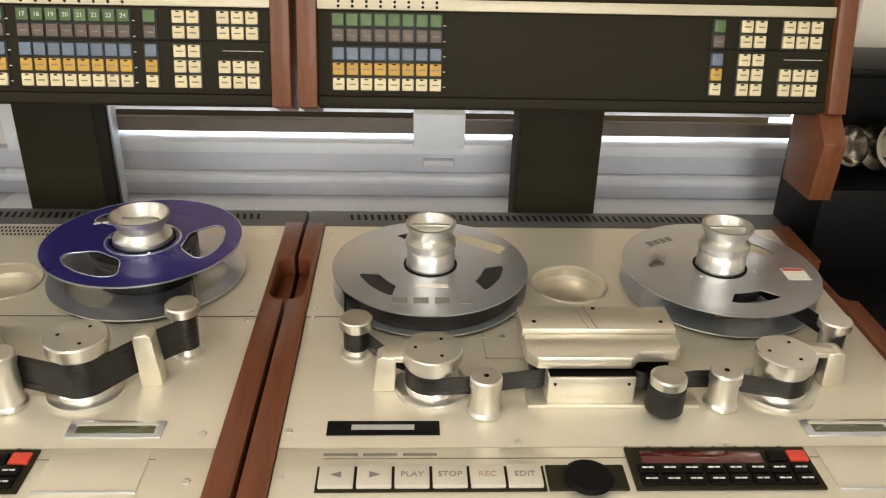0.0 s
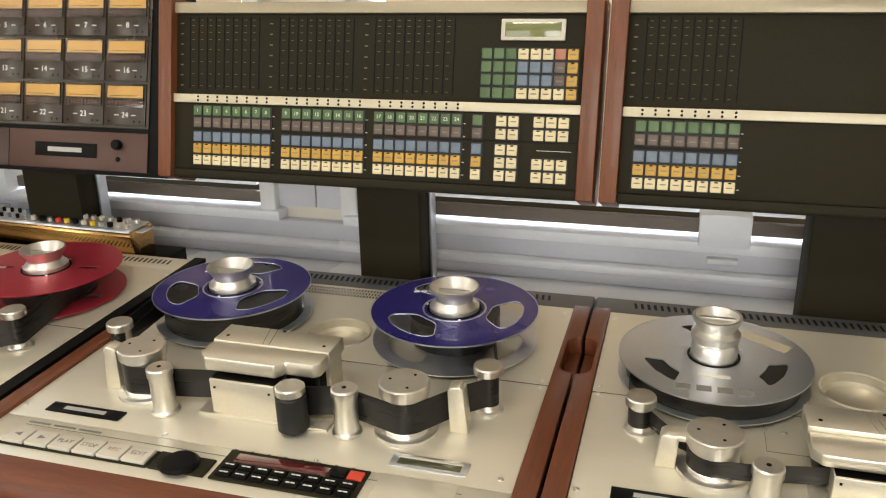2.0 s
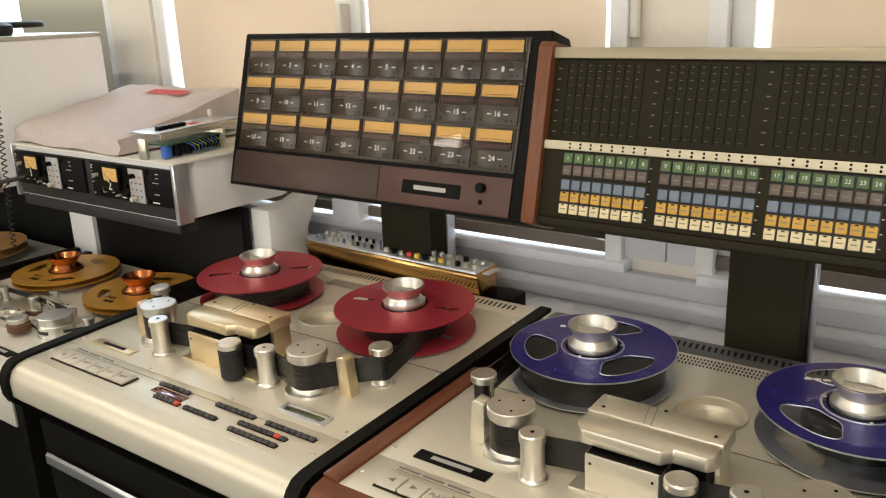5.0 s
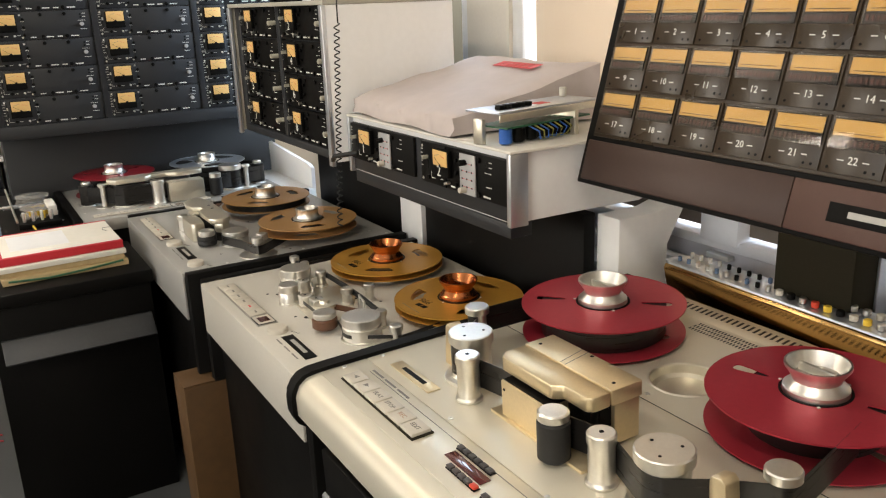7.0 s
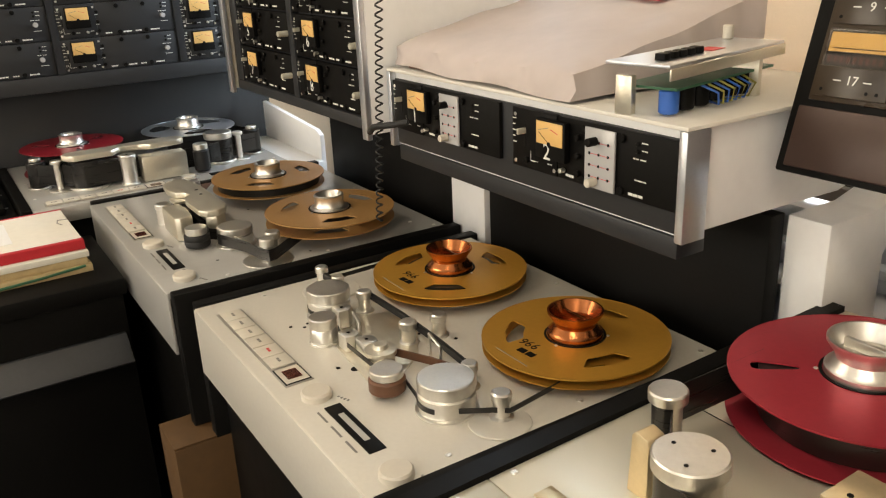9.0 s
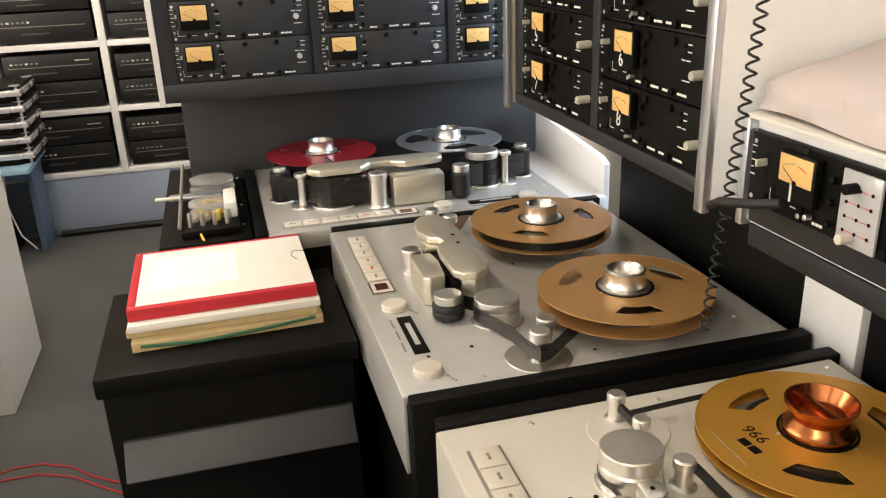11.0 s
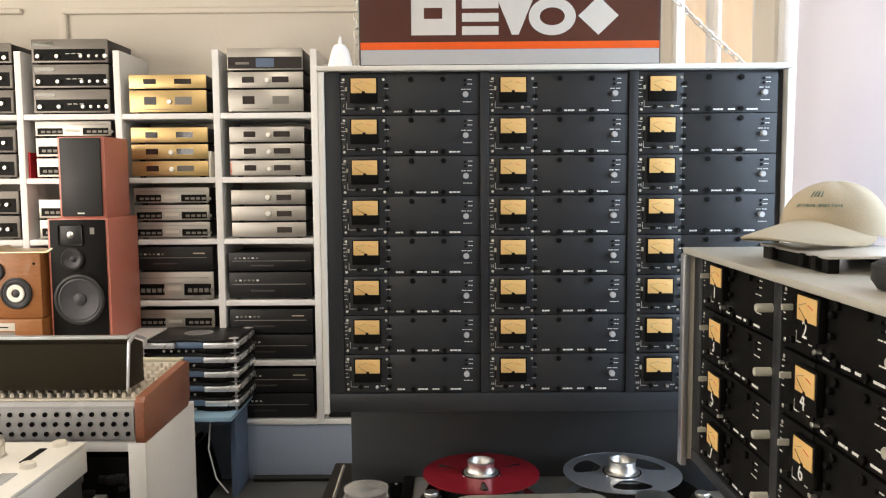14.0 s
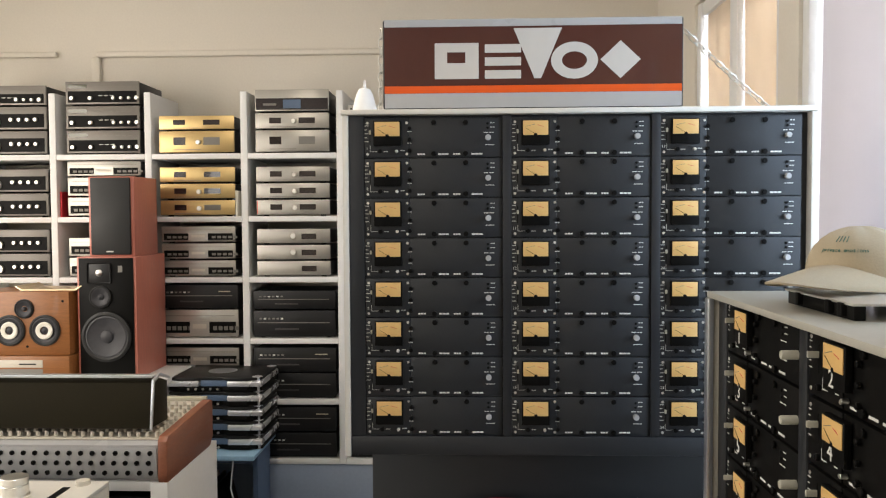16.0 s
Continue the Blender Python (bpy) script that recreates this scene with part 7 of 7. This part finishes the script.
tube("cable", rc, REDB, [(-3.75, -0.35, 0.004), (-3.79, -0.26, 0.004), (-3.79, -0.18, 0.004), (-3.75, -0.10, 0.004), (-3.68, -0.03, 0.004), (-3.55, 0.15, 0.004)], 0.0024)
tube("cable", rc, REDB, [(-3.70, -0.38, 0.004), (-3.74, -0.28, 0.004), (-3.74, -0.18, 0.004), (-3.70, -0.09, 0.004), (-3.62, 0.0, 0.004), (-3.50, 0.15, 0.004)], 0.0024)

# black cabinet with tape boxes
bc = thing("drawer_cabinet", pose(-3.245, 0.182, 0), "black cabinet with a slanted drawer handle", "cabinet")
box("body", bc, BLACK, (0.0, 0.0, 0.0), (0.345, 0.42, 0.66), 0.004)
box("top", bc, BLACK, (-0.002, -0.008, 0.6605), (0.36, 0.428, 0.70), 0.006)
prism("handle", bc, material("grey_handle", (0.05, 0.052, 0.055), 0.45, 0.1, 0.1, 120, 0.05, 6), [(0.3455, 0.545), (0.390, 0.513), (0.397, 0.519), (0.355, 0.572), (0.3455, 0.572)], "y", 0.02, 0.41, 0.002)
yl = thing("cardboard_box", pose(-2.529, 0.57, 0), "brown cardboard box standing on the floor", "box")
box("flap", yl, BROWNB, (-0.053, 0.0, 0.5005), (0.053, 0.14, 0.504), 0.001)
box("carton", yl, BROWNB, (-0.055, 0.0, 0.0), (0.055, 0.30, 0.50), 0.003)
for i, (h, mt, dx, a) in enumerate(((0.018, KRAFT, 0.012, 2.0), (0.015, KRAFT, 0.0, -1.5), (0.014, PAPER, 0.008, 1.0))):
    z = 0.7005 + sum((0.0185, 0.0155, 0.0145)[:i])
    f = thing("folder", pose(-3.12 + dx, 0.393, z, 0, 0, a), "worn paper tape folder in the pile", "folder", "pile of tape folders")
    box("sleeve", f, mt, (-0.142, -0.165, 0.0), (0.142, 0.165, h), 0.002)
    if i == 0:
        tube("string", f, PCB, [(0.144, -0.15, 0.012), (0.148, -0.05, 0.006), (0.146, 0.06, 0.010), (0.144, 0.15, 0.016)], 0.003)
bi = thing("tape_box", pose(-3.128, 0.393, 0.7498, 0, 0, 0.5), "white tape box with red cloth edges on the pile", "tape box")
box("lid", bi, PAPER, (-0.142, -0.162, 0.0), (0.142, 0.162, 0.021), 0.002)
for lo, hi in (((0.128, -0.163, -0.0005), (0.1435, 0.163, 0.0218)), ((-0.1435, -0.163, -0.0005), (-0.134, 0.163, 0.0218)), ((-0.1339, -0.1635, -0.0005), (0.1279, -0.148, 0.0218))):
    box("cloth_edge", bi, REDB, lo, hi, 0.002)
box("label", bi, WHITEP, (-0.10, -0.125, 0.021), (0.07, 0.03, 0.0214))
tube("thumb_cut", bi, PRINT, [(-0.04, 0.162, 0.0214), (-0.045, 0.140, 0.0214), (-0.02, 0.135, 0.0214), (0.0, 0.143, 0.0214)], 0.001)

# ---------------------------------------------------------------- sign on the rack
sg = thing("sign", pose(-3.75, 0.38, 1.8175), "illuminated shop sign, brown with white shapes and an orange band", "sign")
SW, SH = 0.714, 0.213
box("box", sg, ANTH, (-0.12, -0.004, 0.0), (-0.002, SW + 0.004, SH), 0.003)
for z0, z1, mt, nm in ((0.001, 0.036, SIGNG, "grey_band"), (0.0365, 0.054, SIGNO, "orange_band"), (0.0545, 0.195, SIGNB, "brown_band"), (0.1955, SH, SIGNG, "grey_band")):
    box(nm, sg, mt, (-0.0018, 0.0, z0), (0.0, SW, z1))
for y in (0.10, 0.60):
    box("foot", sg, OAKB, (-0.09, y, -0.0165), (-0.03, y + 0.05, -0.0005), 0.003, "small wooden foot")
# the name as five plain white shapes: a frame, bars, a wedge, a ring and a diamond
def sign_shape(outline, hole=None):
    bm = bmesh.new()
    loops = [outline] + ([hole] if hole else [])
    edges = []
    for lp in loops:
        vs = [bm.verts.new((0.0012, y, z)) for y, z in lp]
        edges += [bm.edges.new((vs[k], vs[(k + 1) % len(vs)])) for k in range(len(vs))]
    bmesh.ops.triangle_fill(bm, use_beauty=True, edges=edges)
    bm.normal_update()
    for f in bm.faces:
        if f.normal.x < 0:
            f.normal_flip()
    thicken(bm, 0.001)
    part("white_shape", bm, SIGNW, sg, "plain white shape", 0)


rect = lambda y0, y1, z0, z1: [(y0, z0), (y1, z0), (y1, z1), (y0, z1)]
oval = lambda y, z, a, b: [(y + a * math.cos(q), z + b * math.sin(q)) for q in (2 * math.pi * k / 40 for k in range(40))]
sign_shape(rect(0.122, 0.228, 0.070, 0.156), rect(0.152, 0.196, 0.108, 0.134))
for z in (0.070, 0.101, 0.132):
    sign_shape(rect(0.243, 0.330, z, z + 0.020))
sign_shape([(0.312, 0.190), (0.428, 0.190), (0.378, 0.070), (0.362, 0.070)])
sign_shape(oval(0.458, 0.112, 0.056, 0.044), oval(0.458, 0.112, 0.030, 0.021))
sign_shape([(0.520, 0.113), (0.568, 0.158), (0.616, 0.113), (0.568, 0.068)])


def chain(points, label, n):
    c = thing("chain", pose(0, 0, 0), label, "chain")
    a, b = Vector(points[0]), Vector(points[1])
    d = (b - a).normalized()
    s = d.cross(Vector((1, 0, 0))).normalized()
    u = d.cross(s)
    for i in range(n):
        mid = a + (b - a) * ((i + 0.5) / n) - Vector((0, 0, 0.006)) * math.sin(math.pi * (i + 0.5) / n)
        L = (b - a).length / n * 0.68
        w = s if i % 2 else (s * 0.5 + u).normalized()
        tube("link", c, STEEL, [mid + d * L * math.cos(q) + w * 0.006 * math.sin(q) for q in (2 * math.pi * k / 12 for k in range(13))], 0.0017, "", 5)


chain(((-3.77, 0.37, 2.012), (-3.77, 0.368, 1.815)), "steel chain hanging at the sign", 10)
chain(((-3.77, 1.10, 2.005), (-3.80, 1.335, 1.803)), "steel chain from the sign to the rack top", 14)
bell = thing("lamp_cap", pose(-3.72, 0.335, 1.803), "white conical lamp cap standing on the rack", "lamp cap")
lathe("cone", bell, WHITEP, 0, 0, [(0.030, 0.0), (0.029, 0.01), (0.020, 0.045), (0.013, 0.058), (0.004, 0.060), (0.003, 0.078), (0, 0.079)], 28)

# ---------------------------------------------------------------- behind and beside the multitrack machines
ve = thing("rear_shelf", pose(0, 0, 0), "black shelf running behind the tape machines", "shelf")
box("board", ve, BLACK, (-1.70, 1.345, 0.74), (0.72, 1.455, 0.762), 0.003)
box("riser", ve, BLACK, (-1.66, 1.385, 0.7625), (-1.06, 1.45, 0.828), 0.002)
cr = thing("channel_strip", pose(-1.635, 1.352, 0.8285, 0, 0, -2), "gilt metal channel strip with small knobs and keys", "mixer module")
prism("case", cr, GILTBOX, [(0.0, 0.0), (-0.015, 0.06), (-0.012, 0.068), (0.065, 0.072), (0.065, 0.0)], "x", 0.0, 0.53, 0.002)
cf = prism("face", cr, BRUSH, [(-0.010, 0.0685), (-0.008, 0.072), (0.06, 0.0755), (0.062, 0.0725)], "x", 0.005, 0.525, 0.0005)
rnd = random.Random(5)
for i in range(44):
    x, y = 0.02 + 0.49 * (i // 2) / 21, (0.008 if i % 2 else 0.040)
    z = 0.0735 + 0.05 * y
    mt = (BLACK, STEEL, REDK, YEL, KEYW, BLACK)[rnd.randrange(6)] if x > 0.24 else (BLACK, NAVY, STEEL)[rnd.randrange(3)]
    cyl("knob", cf, mt, x, y, z, z + 0.010, 0.0065 if x > 0.24 else 0.004, 0.001, 12)
for x in (-0.018, 0.5305):
    box("mounting_ear", cr, BRUSH, (x, 0.005, 0.066), (x + 0.0175, 0.05, 0.069), 0.001)

rb = thing("wooden_block", pose(0.635, 1.19, 0.90), "reddish wooden console foot under the remote panel", "console foot")
prism("block", rb, WALNUT, [(-0.01, 0.036), (0.09, 0.036), (0.10, 0.17), (0.02, 0.17), (-0.02, 0.13)], "x", 0.045, 0.080, 0.002)
st = thing("black_cabinet", pose(0.715, 0.62, 0), "black cabinet beside the tape machine", "cabinet")
box("body", st, BLACK, (0.0, 0.0, 0.0), (0.5, 0.85, 0.78), 0.004)
cs = thing("hub_case", pose(0.74, 1.25, 0.7805), "open black case holding bright reel hubs", "case")
box("pedestal", cs, BLACK, (0.0, 0.0, 0.0), (0.42, 0.16, 0.145), 0.003)
box("back", cs, BLACK, (0.0, 0.14, 0.1455), (0.42, 0.16, 0.33), 0.003)
box("lid", cs, BLACK, (0.0, 0.0, 0.3305), (0.42, 0.16, 0.345), 0.003)
for x, r in ((0.045, 0.035), (0.12, 0.04), (0.21, 0.04), (0.30, 0.04)):
    o = lathe("hub", cs, DARKCH, 0, 0, [(0, 0), (r, 0), (r, 0.006), (r * 0.6, 0.014), (r * 0.6, 0.03), (r, 0.045), (r * 0.85, 0.047), (r * 0.5, 0.03), (0, 0.03)], 28)
    o.matrix_local = pose(x, 0.09, 0.19, 70, 0, 15)
